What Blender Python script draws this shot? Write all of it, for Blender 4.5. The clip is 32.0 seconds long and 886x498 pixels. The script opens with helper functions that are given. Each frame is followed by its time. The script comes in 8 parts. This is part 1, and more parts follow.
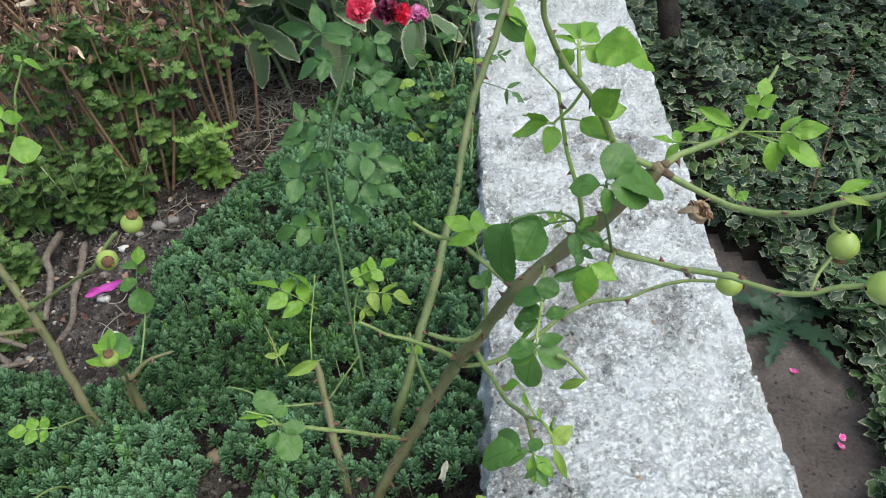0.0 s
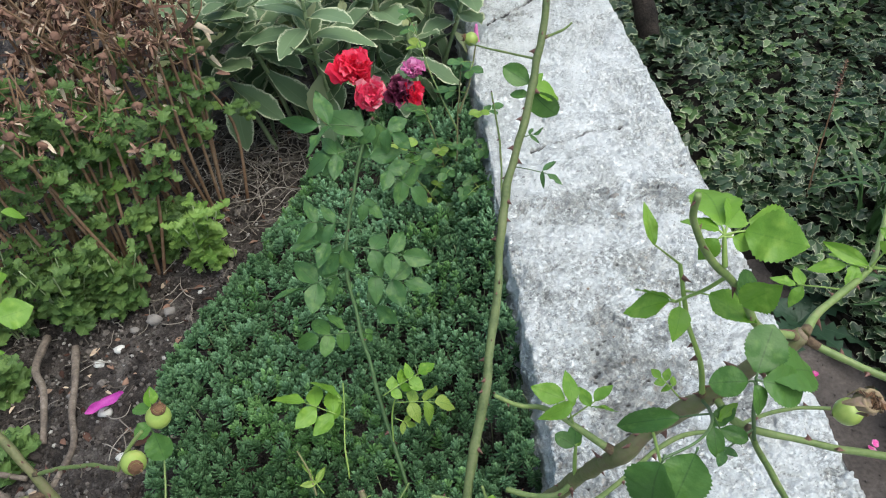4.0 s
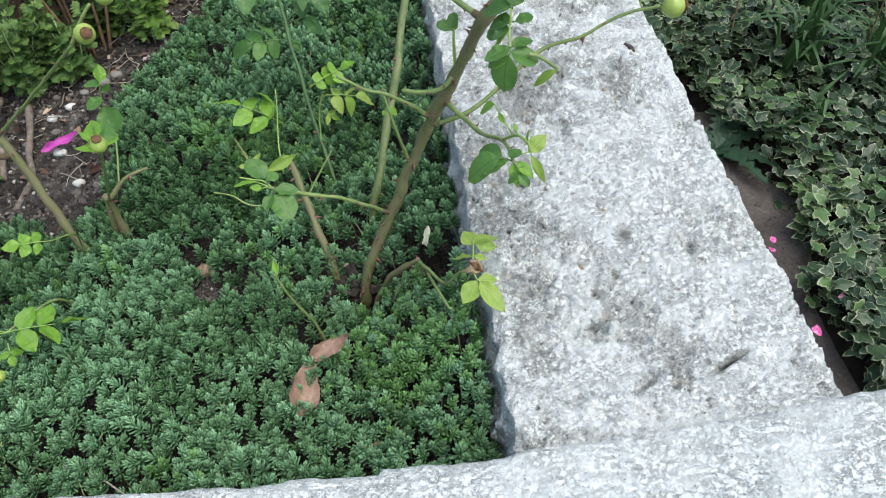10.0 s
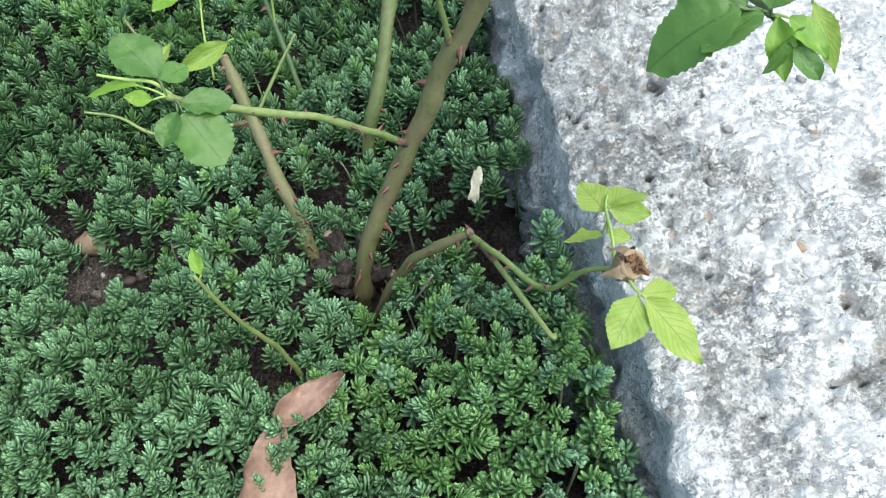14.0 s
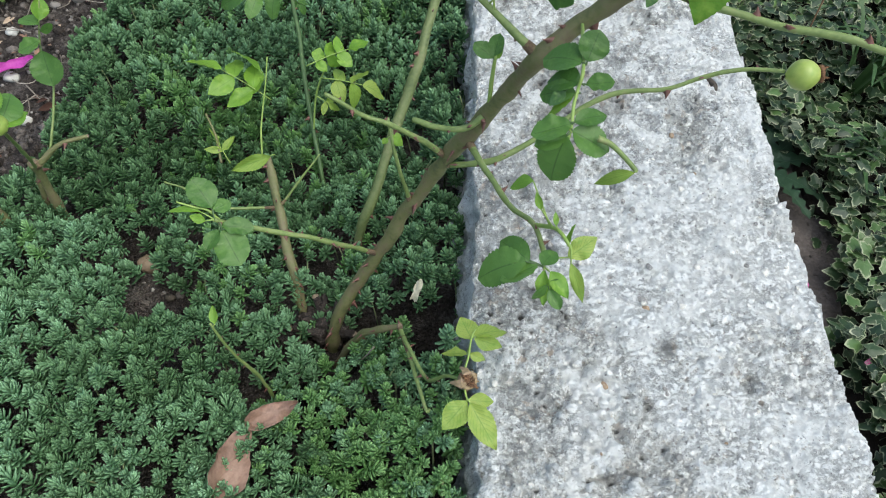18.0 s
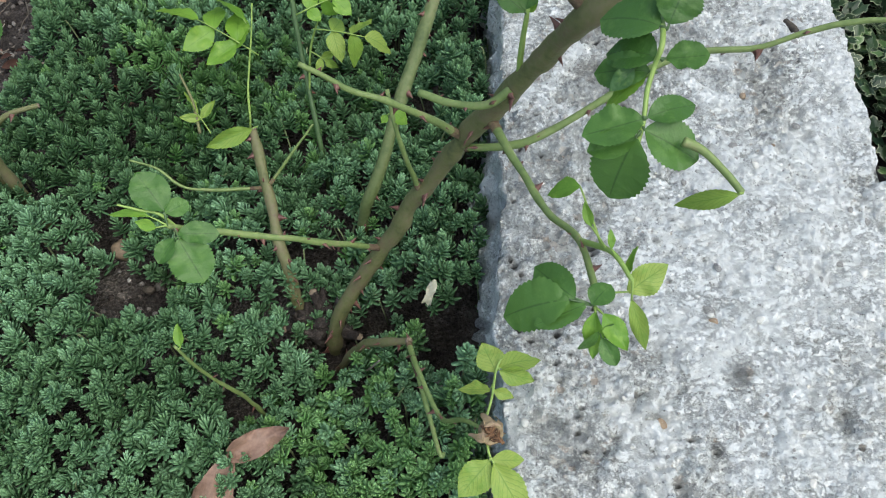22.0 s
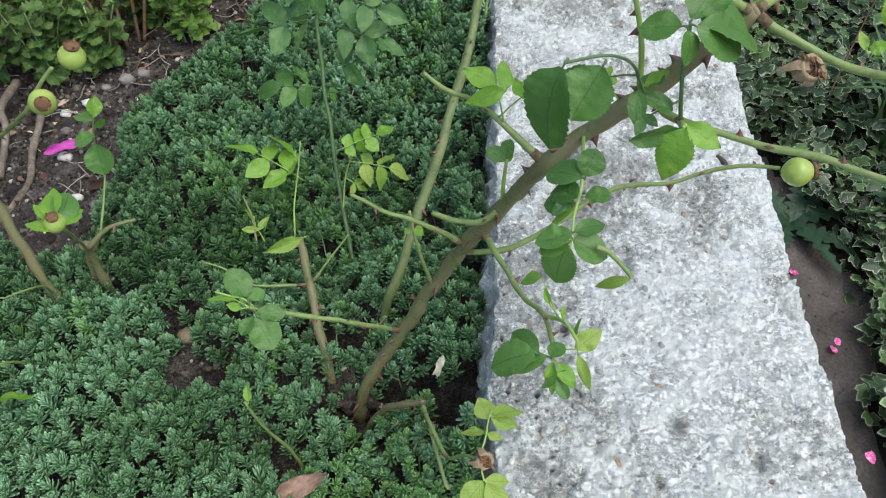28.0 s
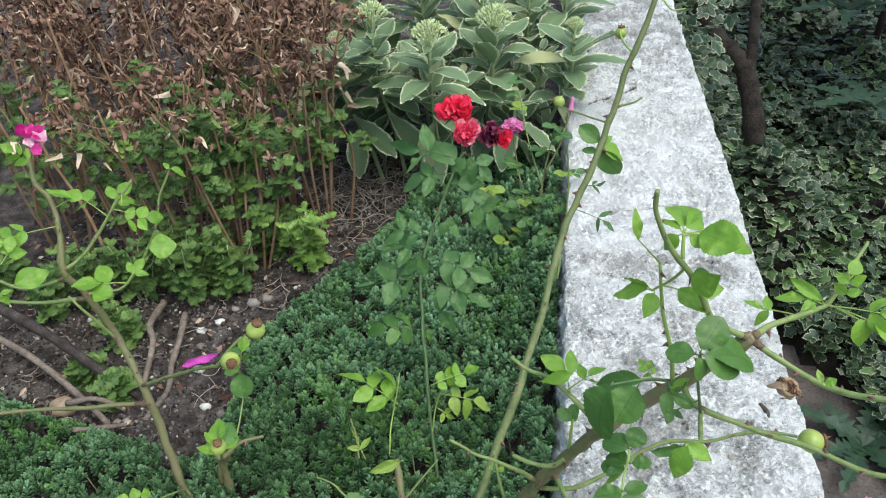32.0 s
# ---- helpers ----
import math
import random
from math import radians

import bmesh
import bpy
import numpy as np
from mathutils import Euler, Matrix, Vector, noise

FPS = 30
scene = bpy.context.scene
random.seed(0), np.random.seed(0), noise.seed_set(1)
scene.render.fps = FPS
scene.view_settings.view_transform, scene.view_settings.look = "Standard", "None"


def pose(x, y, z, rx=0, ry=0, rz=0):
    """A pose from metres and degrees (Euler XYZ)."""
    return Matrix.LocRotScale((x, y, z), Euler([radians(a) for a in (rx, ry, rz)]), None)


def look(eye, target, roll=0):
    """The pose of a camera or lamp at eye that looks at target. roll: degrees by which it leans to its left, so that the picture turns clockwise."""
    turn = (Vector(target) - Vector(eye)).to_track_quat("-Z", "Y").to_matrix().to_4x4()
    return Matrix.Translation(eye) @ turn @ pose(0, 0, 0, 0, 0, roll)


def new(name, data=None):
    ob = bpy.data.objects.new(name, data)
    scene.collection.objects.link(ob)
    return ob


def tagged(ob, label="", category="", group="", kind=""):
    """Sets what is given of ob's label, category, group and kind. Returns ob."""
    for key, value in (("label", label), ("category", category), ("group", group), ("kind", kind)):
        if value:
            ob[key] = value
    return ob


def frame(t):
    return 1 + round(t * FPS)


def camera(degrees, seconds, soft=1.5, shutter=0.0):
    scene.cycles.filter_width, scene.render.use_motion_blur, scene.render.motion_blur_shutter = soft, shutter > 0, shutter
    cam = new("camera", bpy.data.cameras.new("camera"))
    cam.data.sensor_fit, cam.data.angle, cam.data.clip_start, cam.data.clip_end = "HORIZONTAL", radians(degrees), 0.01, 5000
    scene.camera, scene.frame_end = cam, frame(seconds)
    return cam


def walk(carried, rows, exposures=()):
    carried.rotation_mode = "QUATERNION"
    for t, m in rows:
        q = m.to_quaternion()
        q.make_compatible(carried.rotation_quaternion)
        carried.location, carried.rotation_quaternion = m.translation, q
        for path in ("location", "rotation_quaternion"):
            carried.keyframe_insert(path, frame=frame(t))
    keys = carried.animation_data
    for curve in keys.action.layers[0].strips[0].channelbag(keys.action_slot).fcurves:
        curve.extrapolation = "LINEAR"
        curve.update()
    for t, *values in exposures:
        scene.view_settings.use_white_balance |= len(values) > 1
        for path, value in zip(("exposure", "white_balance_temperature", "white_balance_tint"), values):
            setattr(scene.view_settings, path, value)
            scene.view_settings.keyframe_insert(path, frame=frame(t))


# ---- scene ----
cam = camera(62.21, 32.0, soft=1.1)
# seconds, eye x, y, z, then yaw, pitch and roll in degrees
PATH = [
    (0.0, -0.0012, -0.5213, 0.9018, 2.67, -42.13, -2.27),
    (0.5, -0.0400, -0.5155, 0.9419, 0.86, -41.79, -3.16),
    (1.0, -0.0633, -0.4722, 0.9596, -2.91, -40.84, -3.03),
    (1.5, -0.0762, -0.4051, 0.9810, -5.12, -40.23, -2.78),
    (2.0, -0.0875, -0.3602, 0.9711, -5.15, -40.56, -2.96),
    (2.5, -0.0887, -0.3570, 0.9574, -3.52, -41.86, -3.76),
    (4.5, -0.0701, -0.3580, 0.9454, 0.55, -43.12, -5.79),
    (5.0, -0.0679, -0.3512, 0.9764, -0.24, -41.45, -4.05),
    (5.5, -0.0670, -0.3532, 0.9712, -1.38, -40.16, -3.25),
    (6.0, -0.0714, -0.3671, 0.9630, -1.95, -39.79, -2.81),
    (6.5, -0.0753, -0.3975, 0.9468, -1.90, -40.49, -2.63),
    (7.0, -0.0719, -0.4346, 0.9332, -1.49, -41.77, -3.68),
    (7.5, -0.0740, -0.4800, 0.9097, -1.27, -43.55, -4.09),
    (8.0, -0.0834, -0.5299, 0.8892, -1.24, -45.21, -3.47),
    (8.5, -0.0848, -0.5839, 0.8496, -0.97, -48.82, -2.71),
    (9.0, -0.0773, -0.6246, 0.8417, -0.91, -49.84, -2.66),
    (9.5, -0.0770, -0.6553, 0.8332, -2.27, -50.15, -4.32),
    (10.0, -0.0509, -0.6719, 0.8316, -3.72, -49.64, -3.84),
    (10.5, -0.0159, -0.6271, 0.8158, 2.28, -49.79, 0.84),
    (11.0, -0.0033, -0.5488, 0.7596, 4.91, -52.39, 2.39),
    (11.5, -0.0356, -0.4261, 0.6282, 4.23, -54.84, -2.70),
    (12.0, -0.0963, -0.3587, 0.5263, -0.35, -58.04, -3.86),
    (12.5, -0.1192, -0.3527, 0.5148, -5.65, -58.76, -1.77),
    (13.0, -0.1197, -0.3589, 0.5309, -8.19, -57.75, -1.15),
    (13.5, -0.1137, -0.3658, 0.5342, -8.68, -56.49, -1.35),
    (15.5, -0.0748, -0.4337, 0.6553, -8.20, -55.60, 0.45),
    (16.0, -0.0705, -0.4367, 0.7085, -6.64, -56.44, 1.99),
    (16.5, -0.0630, -0.4298, 0.7245, -4.76, -56.37, 2.72),
    (17.0, -0.0553, -0.4398, 0.7431, -3.51, -56.08, 3.34),
    (17.5, -0.0476, -0.4502, 0.7552, -3.42, -55.10, 4.63),
    (18.0, -0.0323, -0.4521, 0.7609, -3.36, -54.57, 5.76),
    (18.5, -0.0207, -0.4512, 0.7622, -2.40, -54.63, 5.36),
    (19.0, -0.0184, -0.4216, 0.7573, -0.91, -54.03, 4.66),
    (19.5, -0.0163, -0.4040, 0.7484, 0.02, -54.24, 3.61),
    (20.0, -0.0153, -0.4029, 0.7498, 0.39, -54.65, 2.76),
    (20.5, -0.0132, -0.3945, 0.7413, 0.44, -54.87, 2.53),
    (21.0, -0.0171, -0.3737, 0.7088, 0.58, -56.23, 2.34),
    (21.5, -0.0243, -0.3457, 0.6895, 0.55, -58.14, 2.41),
    (22.0, -0.0241, -0.3392, 0.6821, -0.33, -59.67, 2.84),
    (22.5, -0.0256, -0.3370, 0.6793, -1.47, -60.63, 3.88),
    (23.0, -0.0246, -0.3380, 0.6822, -2.42, -61.33, 4.48),
    (23.5, -0.0232, -0.3394, 0.6857, -2.50, -61.16, 4.21),
    (24.0, -0.0299, -0.3411, 0.6896, -2.15, -60.65, 4.34),
    (24.5, -0.0312, -0.3430, 0.6909, -1.18, -60.45, 3.49),
    (26.5, -0.0296, -0.3545, 0.7026, 0.03, -59.37, 2.85),
    (27.0, -0.0283, -0.3582, 0.7074, 0.02, -58.69, 2.64),
    (27.5, -0.0262, -0.3855, 0.7412, -0.32, -57.72, 2.57),
    (28.0, -0.0222, -0.4483, 0.8139, 1.32, -51.21, 1.69),
    (28.5, -0.0135, -0.4781, 0.8693, 2.28, -47.88, 0.85),
    (29.0, 0.0003, -0.4814, 0.9331, 2.38, -44.34, 0.32),
    (29.5, 0.0008, -0.4889, 0.9450, 2.48, -42.70, 0.01),
    (30.0, -0.0054, -0.4953, 0.9561, 3.96, -42.44, -1.23),
    (30.5, -0.0099, -0.4925, 0.9921, 5.73, -40.77, -2.21),
    (31.0, -0.0206, -0.5030, 1.0162, 7.64, -36.95, -2.34),
    (31.5, -0.0276, -0.5150, 1.0147, 8.67, -35.30, -1.92),
    (32.0, -0.0339, -0.5295, 0.9859, 8.83, -36.70, -1.32),
]


def aimed(x, y, z, yaw, pitch, roll):
    a, b = radians(yaw), radians(pitch)
    ahead = Vector((-math.sin(a) * math.cos(b), math.cos(a) * math.cos(b), math.sin(b)))
    return look(Vector((x, y, z)), Vector((x, y, z)) + ahead, roll)


EXPOSURE = [(0.0, 0.38, 6400, 5), (8.0, 0.42, 6400, 5), (10.0, 0.49, 6400, 5), (12.0, 0.60, 6400, 5), (13.5, 0.92, 6400, 5), (15.5, 0.66, 6400, 5), (19.0, 0.33, 6400, 5), (24.0, 0.31, 6400, 5), (28.0, 0.40, 6400, 5), (32.0, 0.50, 6400, 5)]
walk(cam, [(row[0], aimed(*row[1:])) for row in PATH], EXPOSURE)

# ---- light ----
world = bpy.data.worlds.new("sky")
scene.world = world
world.use_nodes = True
sky = world.node_tree.nodes.new("ShaderNodeTexSky")
sky.sky_type, sky.sun_disc = "NISHITA", False
SUN_UP, SUN_TURN = radians(66), radians(125)
sky.sun_elevation, sky.sun_rotation = SUN_UP, SUN_TURN
sky.air_density, sky.dust_density, sky.ozone_density = 1.0, 3.0, 1.0
background = world.node_tree.nodes["Background"]
background.inputs["Strength"].default_value = 0.16
world.node_tree.links.new(sky.outputs["Color"], background.inputs["Color"])
sun = new("sun", bpy.data.lights.new("sun", "SUN"))
sun.data.energy, sun.data.angle, sun.data.color = 2.0, radians(70), (1.0, 0.99, 0.92)
sun.matrix_basis = look((0, 0, 0), (-math.sin(SUN_TURN) * math.cos(SUN_UP), -math.cos(SUN_TURN) * math.cos(SUN_UP), -math.sin(SUN_UP)))


# ---- materials ----
class Nodes:
    """A node material under construction."""

    def __init__(self, name):
        self.mat = bpy.data.materials.new(name)
        self.mat.use_nodes = True
        self.tree = self.mat.node_tree
        self.bsdf = self.tree.nodes["Principled BSDF"]
        self.place = self.add("ShaderNodeTexCoord").outputs["Object"]

    def add(self, kind):
        return self.tree.nodes.new(kind)

    def link(self, a, b):
        self.tree.links.new(a, b)

    def noise(self, scale, detail=4.0, rough=0.55, at=None):
        node = self.add("ShaderNodeTexNoise")
        node.inputs["Scale"].default_value, node.inputs["Detail"].default_value, node.inputs["Roughness"].default_value = scale, detail, rough
        self.link(at or self.place, node.inputs["Vector"])
        return node.outputs["Fac"]

    def ramp(self, fac, *stops):
        node = self.add("ShaderNodeValToRGB")
        while len(node.color_ramp.elements) < len(stops):
            node.color_ramp.elements.new(0.5)
        for e, (p, c) in zip(node.color_ramp.elements, stops):
            e.position = p
            e.color = (*c, 1) if len(c) == 3 else (c[0], c[0], c[0], 1)
        self.link(fac, node.inputs["Fac"])
        return node.outputs["Color"]

    def mix(self, fac, a, b, blend="MIX"):
        node = self.add("ShaderNodeMix")
        node.data_type, node.blend_type = "RGBA", blend
        for value, socket in ((fac, node.inputs[0]), (a, node.inputs[6]), (b, node.inputs[7])):
            if isinstance(value, (int, float)):
                socket.default_value = value
            elif isinstance(value, tuple):
                socket.default_value = (*value, 1)
            else:
                self.link(value, socket)
        return node.outputs[2]

    def math(self, op, a, b=0.0):
        node = self.add("ShaderNodeMath")
        node.operation = op
        for value, socket in ((a, node.inputs[0]), (b, node.inputs[1])):
            if isinstance(value, (int, float)):
                socket.default_value = value
            else:
                self.link(value, socket)
        return node.outputs[0]

    def attribute(self, name):
        node = self.add("ShaderNodeAttribute")
        node.attribute_name = name
        return node.outputs["Fac"]

    def bump(self, height, strength=0.4, distance=0.002):
        node = self.add("ShaderNodeBump")
        node.inputs["Strength"].default_value, node.inputs["Distance"].default_value = strength, distance
        self.link(height, node.inputs["Height"])
        self.link(node.outputs["Normal"], self.bsdf.inputs["Normal"])
        return node.outputs["Normal"]

    def done(self, color, rough=0.7, translucent=0.0, specular=0.5):
        self.link(color, self.bsdf.inputs["Base Color"])
        if isinstance(rough, (int, float)):
            self.bsdf.inputs["Roughness"].default_value = rough
        else:
            self.link(rough, self.bsdf.inputs["Roughness"])
        self.bsdf.inputs["Specular IOR Level"].default_value = specular
        if translucent:
            thin = self.add("ShaderNodeBsdfTranslucent")
            self.link(color, thin.inputs["Color"])
            both = self.add("ShaderNodeMixShader")
            both.inputs[0].default_value = translucent
            self.link(self.bsdf.outputs[0], both.inputs[1])
            self.link(thin.outputs[0], both.inputs[2])
            self.link(both.outputs[0], self.tree.nodes["Material Output"].inputs["Surface"])
        return self.mat


def leaf_material(name, dark, light, vein=None, rim=None, rim_at=0.8, rough=0.45, translucent=0.22, spots=None, island=True, ribs=0.0, blotch=None):
    """Foliage: colour from leaf to leaf, a midrib and side veins, and a rim of another colour where there is one."""
    n = Nodes(name)
    dark, light = (tuple(0.88 * c for c in shade) for shade in (dark, light))
    info = n.add("ShaderNodeObjectInfo").outputs["Random"]
    each = n.add("ShaderNodeNewGeometry").outputs["Random Per Island"] if island else info
    color = n.ramp(each, (0.0, dark), (1.0, light))
    patch = n.noise(60, 3)
    color = n.mix(n.math("MULTIPLY", patch, 0.5), color, n.ramp(patch, (0.3, dark), (0.7, light)))
    along, across = n.attribute("along"), n.attribute("across")
    wave = n.math("SINE", n.math("MULTIPLY", n.math("ADD", along, n.math("MULTIPLY", across, -0.35)), 52))
    height = n.math("ADD", n.math("MULTIPLY", wave, 0.10 * ribs), n.noise(7, 3))
    if vein:
        mid = n.ramp(across, (0.0, (1,)), (0.06, (0,)))
        cover = n.math("MULTIPLY", mid, 0.75)
        if ribs:
            cover = n.math("MAXIMUM", cover, n.math("MULTIPLY", n.ramp(wave, (0.80, (0,)), (1.0, (1,))), ribs))
        color = n.mix(cover, color, vein)
    if blotch:
        color = n.mix(n.ramp(n.noise(2.6, 4, 0.6), (0.50, (0,)), (0.68, (0.75,))), color, blotch)
    if rim:
        edge = n.math("ADD", n.attribute("rim"), n.math("MULTIPLY", n.math("SUBTRACT", n.noise(45, 2), 0.5), 0.6))
        color = n.mix(n.ramp(edge, (rim_at - 0.06, (0,)), (rim_at + 0.06, (1,))), color, rim)
    if spots:
        color = n.mix(n.ramp(n.noise(110, 2), (0.68, (0,)), (0.74, (0.8,))), color, spots)
    n.bump(height, 0.30, 0.0022)
    return n.done(color, rough, translucent, 0.4)


def fleshy_material(name, dark, light, tip):
    """Small succulent leaves: paler at their waxy tips and in the heart of a rosette, and by each rosette's painted
    tone.
    """
    n = Nodes(name)
    each = n.add("ShaderNodeNewGeometry").outputs["Random Per Island"]
    # tone holds random variation plus the bed's light and shade put in as colour
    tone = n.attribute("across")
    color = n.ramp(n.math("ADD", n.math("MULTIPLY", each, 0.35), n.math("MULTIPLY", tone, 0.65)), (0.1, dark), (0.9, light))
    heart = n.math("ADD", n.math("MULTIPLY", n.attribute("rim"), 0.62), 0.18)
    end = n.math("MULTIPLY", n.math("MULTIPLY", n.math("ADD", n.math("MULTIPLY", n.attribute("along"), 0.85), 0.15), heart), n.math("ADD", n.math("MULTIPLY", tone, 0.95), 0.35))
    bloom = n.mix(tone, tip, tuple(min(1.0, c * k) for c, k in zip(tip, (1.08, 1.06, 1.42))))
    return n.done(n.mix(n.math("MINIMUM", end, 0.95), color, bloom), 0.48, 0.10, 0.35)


def plain_material(name, stops, scale, rough=0.8, fine=6.0, bump=0.5, distance=0.002, island=0.0, translucent=0.0):
    """A ramp of colours over noise at two scales, with a fine relief."""
    n = Nodes(name)
    coarse, small = n.noise(scale, 4), n.noise(scale * fine, 5)
    mixed = n.math("ADD", n.math("MULTIPLY", coarse, 0.6), n.math("MULTIPLY", small, 0.4))
    if island:
        each = n.add("ShaderNodeNewGeometry").outputs["Random Per Island"]
        mixed = n.math("ADD", n.math("MULTIPLY", mixed, 1 - island), n.math("MULTIPLY", each, island))
    n.bump(small, bump, distance)
    return n.done(n.ramp(mixed, *stops), rough, translucent, 0.25 if rough > 0.7 else 0.5)


def concrete_material():
    """Old concrete under a thin whitish limewash, its grey grit showing where the wash has worn off."""
    n = Nodes("limewashed concrete")
    large, mid, fine, grit = n.noise(9, 4), n.noise(46, 5, 0.7), n.noise(170, 5, 0.75), n.noise(460, 3, 0.7)
    cells = n.add("ShaderNodeTexVoronoi")
    cells.inputs["Scale"].default_value, cells.inputs["Randomness"].default_value = 190, 1.0
    n.link(n.place, cells.inputs["Vector"])
    tone = n.add("ShaderNodeSeparateColor")
    n.link(cells.outputs["Color"], tone.inputs[0])
    grain = n.ramp(tone.outputs[0], (0.0, (0.26, 0.265, 0.265)), (0.3, (0.44, 0.455, 0.445)), (0.72, (0.64, 0.655, 0.63)), (0.92, (0.54, 0.46, 0.38)), (1.0, (0.76, 0.79, 0.765)))
    paste = n.ramp(grit, (0.3, (0.34, 0.35, 0.35)), (0.46, (0.57, 0.585, 0.57)), (0.7, (0.76, 0.78, 0.76)))
    grey = n.mix(n.ramp(mid, (0.38, (0,)), (0.54, (1,))), grain, paste)
    grey = n.mix(n.ramp(large, (0.50, (0,)), (0.72, (0.20,))), grey, (0.50, 0.45, 0.36))
    white = n.mix(fine, (0.88, 0.90, 0.885), (0.97, 0.99, 0.975))
    wash = n.math("MULTIPLY", n.math("SUBTRACT", large, 0.5), 0.4)
    for layer, weight in ((mid, 0.9), (fine, 1.35), (grit, 1.0)):
        wash = n.math("ADD", wash, n.math("MULTIPLY", n.math("SUBTRACT", layer, 0.5), weight))
    cover = n.ramp(n.math("ADD", n.math("ADD", wash, 0.755), n.attribute("lime")), (0.42, (0,)), (0.66, (1,)))
    color = n.mix(cover, grey, white)
    # small pits drawn as dark specks, their shade put into the colour
    pits = n.ramp(n.noise(240, 4, 0.8), (0.34, (1,)), (0.38, (0,)))
    color = n.mix(n.math("MULTIPLY", pits, 0.75), color, (0.10, 0.10, 0.10))
    # flaky crust: thin crevices between small plates, their shade painted dark, drawn out along the wall's width
    drawn = n.add("ShaderNodeMapping")
    drawn.inputs["Scale"].default_value = (0.62, 1.0, 1.0)
    n.link(n.place, drawn.inputs["Vector"])
    seams = []
    for scale in (75, 150):
        off = n.math("ABSOLUTE", n.math("SUBTRACT", n.noise(scale, 5, 0.68, drawn.outputs["Vector"]), 0.5))
        seams.append(n.ramp(off, (0.0, (1,)), (0.022, (0,))))
    worn = n.ramp(n.noise(20, 4, 0.6), (0.40, (0.12,)), (0.62, (0.85,)))
    seam = n.math("MULTIPLY", n.math("MAXIMUM", *seams), worn)
    color = n.mix(n.math("MULTIPLY", seam, 0.70), color, (0.22, 0.215, 0.215))
    # lowest lime values: shade in cracks, gouges and pits painted near-black
    split = n.ramp(n.math("MULTIPLY", n.attribute("lime"), -1.0), (0.50, (0,)), (0.85, (0.9,)))
    color = n.mix(split, color, (0.075, 0.07, 0.07))
    height = n.math("ADD", n.math("MULTIPLY", fine, 1.0), n.math("ADD", n.math("MULTIPLY", grit, 0.5), n.math("MULTIPLY", cells.outputs["Distance"], 0.6)))
    height = n.math("SUBTRACT", height, n.math("MULTIPLY", seam, 0.9))
    n.bump(height, 0.9, 0.008)
    return n.done(color, 0.92, specular=0.2)


CONCRETE = concrete_material()
SOIL = plain_material("dark bed soil", ((0.34, (0.022, 0.018, 0.016)), (0.5, (0.085, 0.071, 0.064)), (0.64, (0.21, 0.185, 0.168))), 26, 0.95, 12, 1.0, 0.014)
CLOD = plain_material("soil crumb", ((0.2, (0.020, 0.016, 0.014)), (0.55, (0.105, 0.088, 0.078)), (0.85, (0.27, 0.24, 0.215))), 26, 0.95, 12, 1.0, 0.006, island=0.7)
# near-black so that gaps between ivy leaves look shaded
IVY_GAPS = plain_material("near-black ivy gaps", ((0.3, (0.006, 0.005, 0.004)), (0.6, (0.022, 0.018, 0.014)), (0.8, (0.06, 0.05, 0.04))), 30, 0.95, 8, 1.0, 0.012)
YARD = plain_material("trodden yard soil", ((0.3, (0.042, 0.036, 0.033)), (0.55, (0.105, 0.09, 0.082)), (0.75, (0.20, 0.175, 0.158))), 7, 0.95, 14, 0.8, 0.006)
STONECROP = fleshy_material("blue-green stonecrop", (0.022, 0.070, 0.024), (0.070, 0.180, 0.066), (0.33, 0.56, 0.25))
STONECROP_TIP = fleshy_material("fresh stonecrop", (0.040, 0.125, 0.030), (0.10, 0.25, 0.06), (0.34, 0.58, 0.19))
ROSE_MID = leaf_material("rose leaf green", (0.060, 0.155, 0.030), (0.115, 0.245, 0.050), (0.035, 0.085, 0.02), rough=0.40, blotch=(0.14, 0.265, 0.06), island=False)
ROSE_DARK = leaf_material("rose leaf dark", (0.055, 0.145, 0.042), (0.10, 0.215, 0.062), (0.045, 0.10, 0.03), rough=0.45, blotch=(0.16, 0.27, 0.065), island=False)
ROSE_LIME = leaf_material("young rose leaf", (0.15, 0.33, 0.035), (0.25, 0.45, 0.06), (0.12, 0.26, 0.03), rough=0.4, blotch=(0.30, 0.46, 0.07), translucent=0.3, island=False)
ROSE_SICK = leaf_material("yellowing rose leaf", (0.24, 0.40, 0.06), (0.40, 0.50, 0.11), (0.10, 0.24, 0.03), rough=0.45, translucent=0.3, spots=(0.20, 0.10, 0.03), ribs=0.5, blotch=(0.17, 0.33, 0.05), island=False)
MUM_GREEN = leaf_material("chrysanthemum leaf", (0.045, 0.110, 0.026), (0.20, 0.32, 0.085), (0.20, 0.31, 0.10), rough=0.55)
MUM_LIGHT = leaf_material("fresh chrysanthemum leaf", (0.14, 0.28, 0.045), (0.30, 0.45, 0.11), (0.30, 0.42, 0.14), rough=0.5)
ORPINE = leaf_material("variegated orpine leaf", (0.130, 0.215, 0.105), (0.235, 0.335, 0.17), (0.23, 0.32, 0.17), rim=(0.66, 0.69, 0.47), rim_at=0.87, rough=0.5)
ORPINE_PALE = leaf_material("pale orpine leaf", (0.40, 0.44, 0.20), (0.52, 0.55, 0.30), (0.40, 0.46, 0.22), rough=0.5)
IVY = leaf_material("variegated ivy leaf", (0.008, 0.026, 0.012), (0.050, 0.092, 0.038), (0.08, 0.125, 0.06), rim=(0.29, 0.33, 0.205), rim_at=0.92, rough=0.32, translucent=0.1)
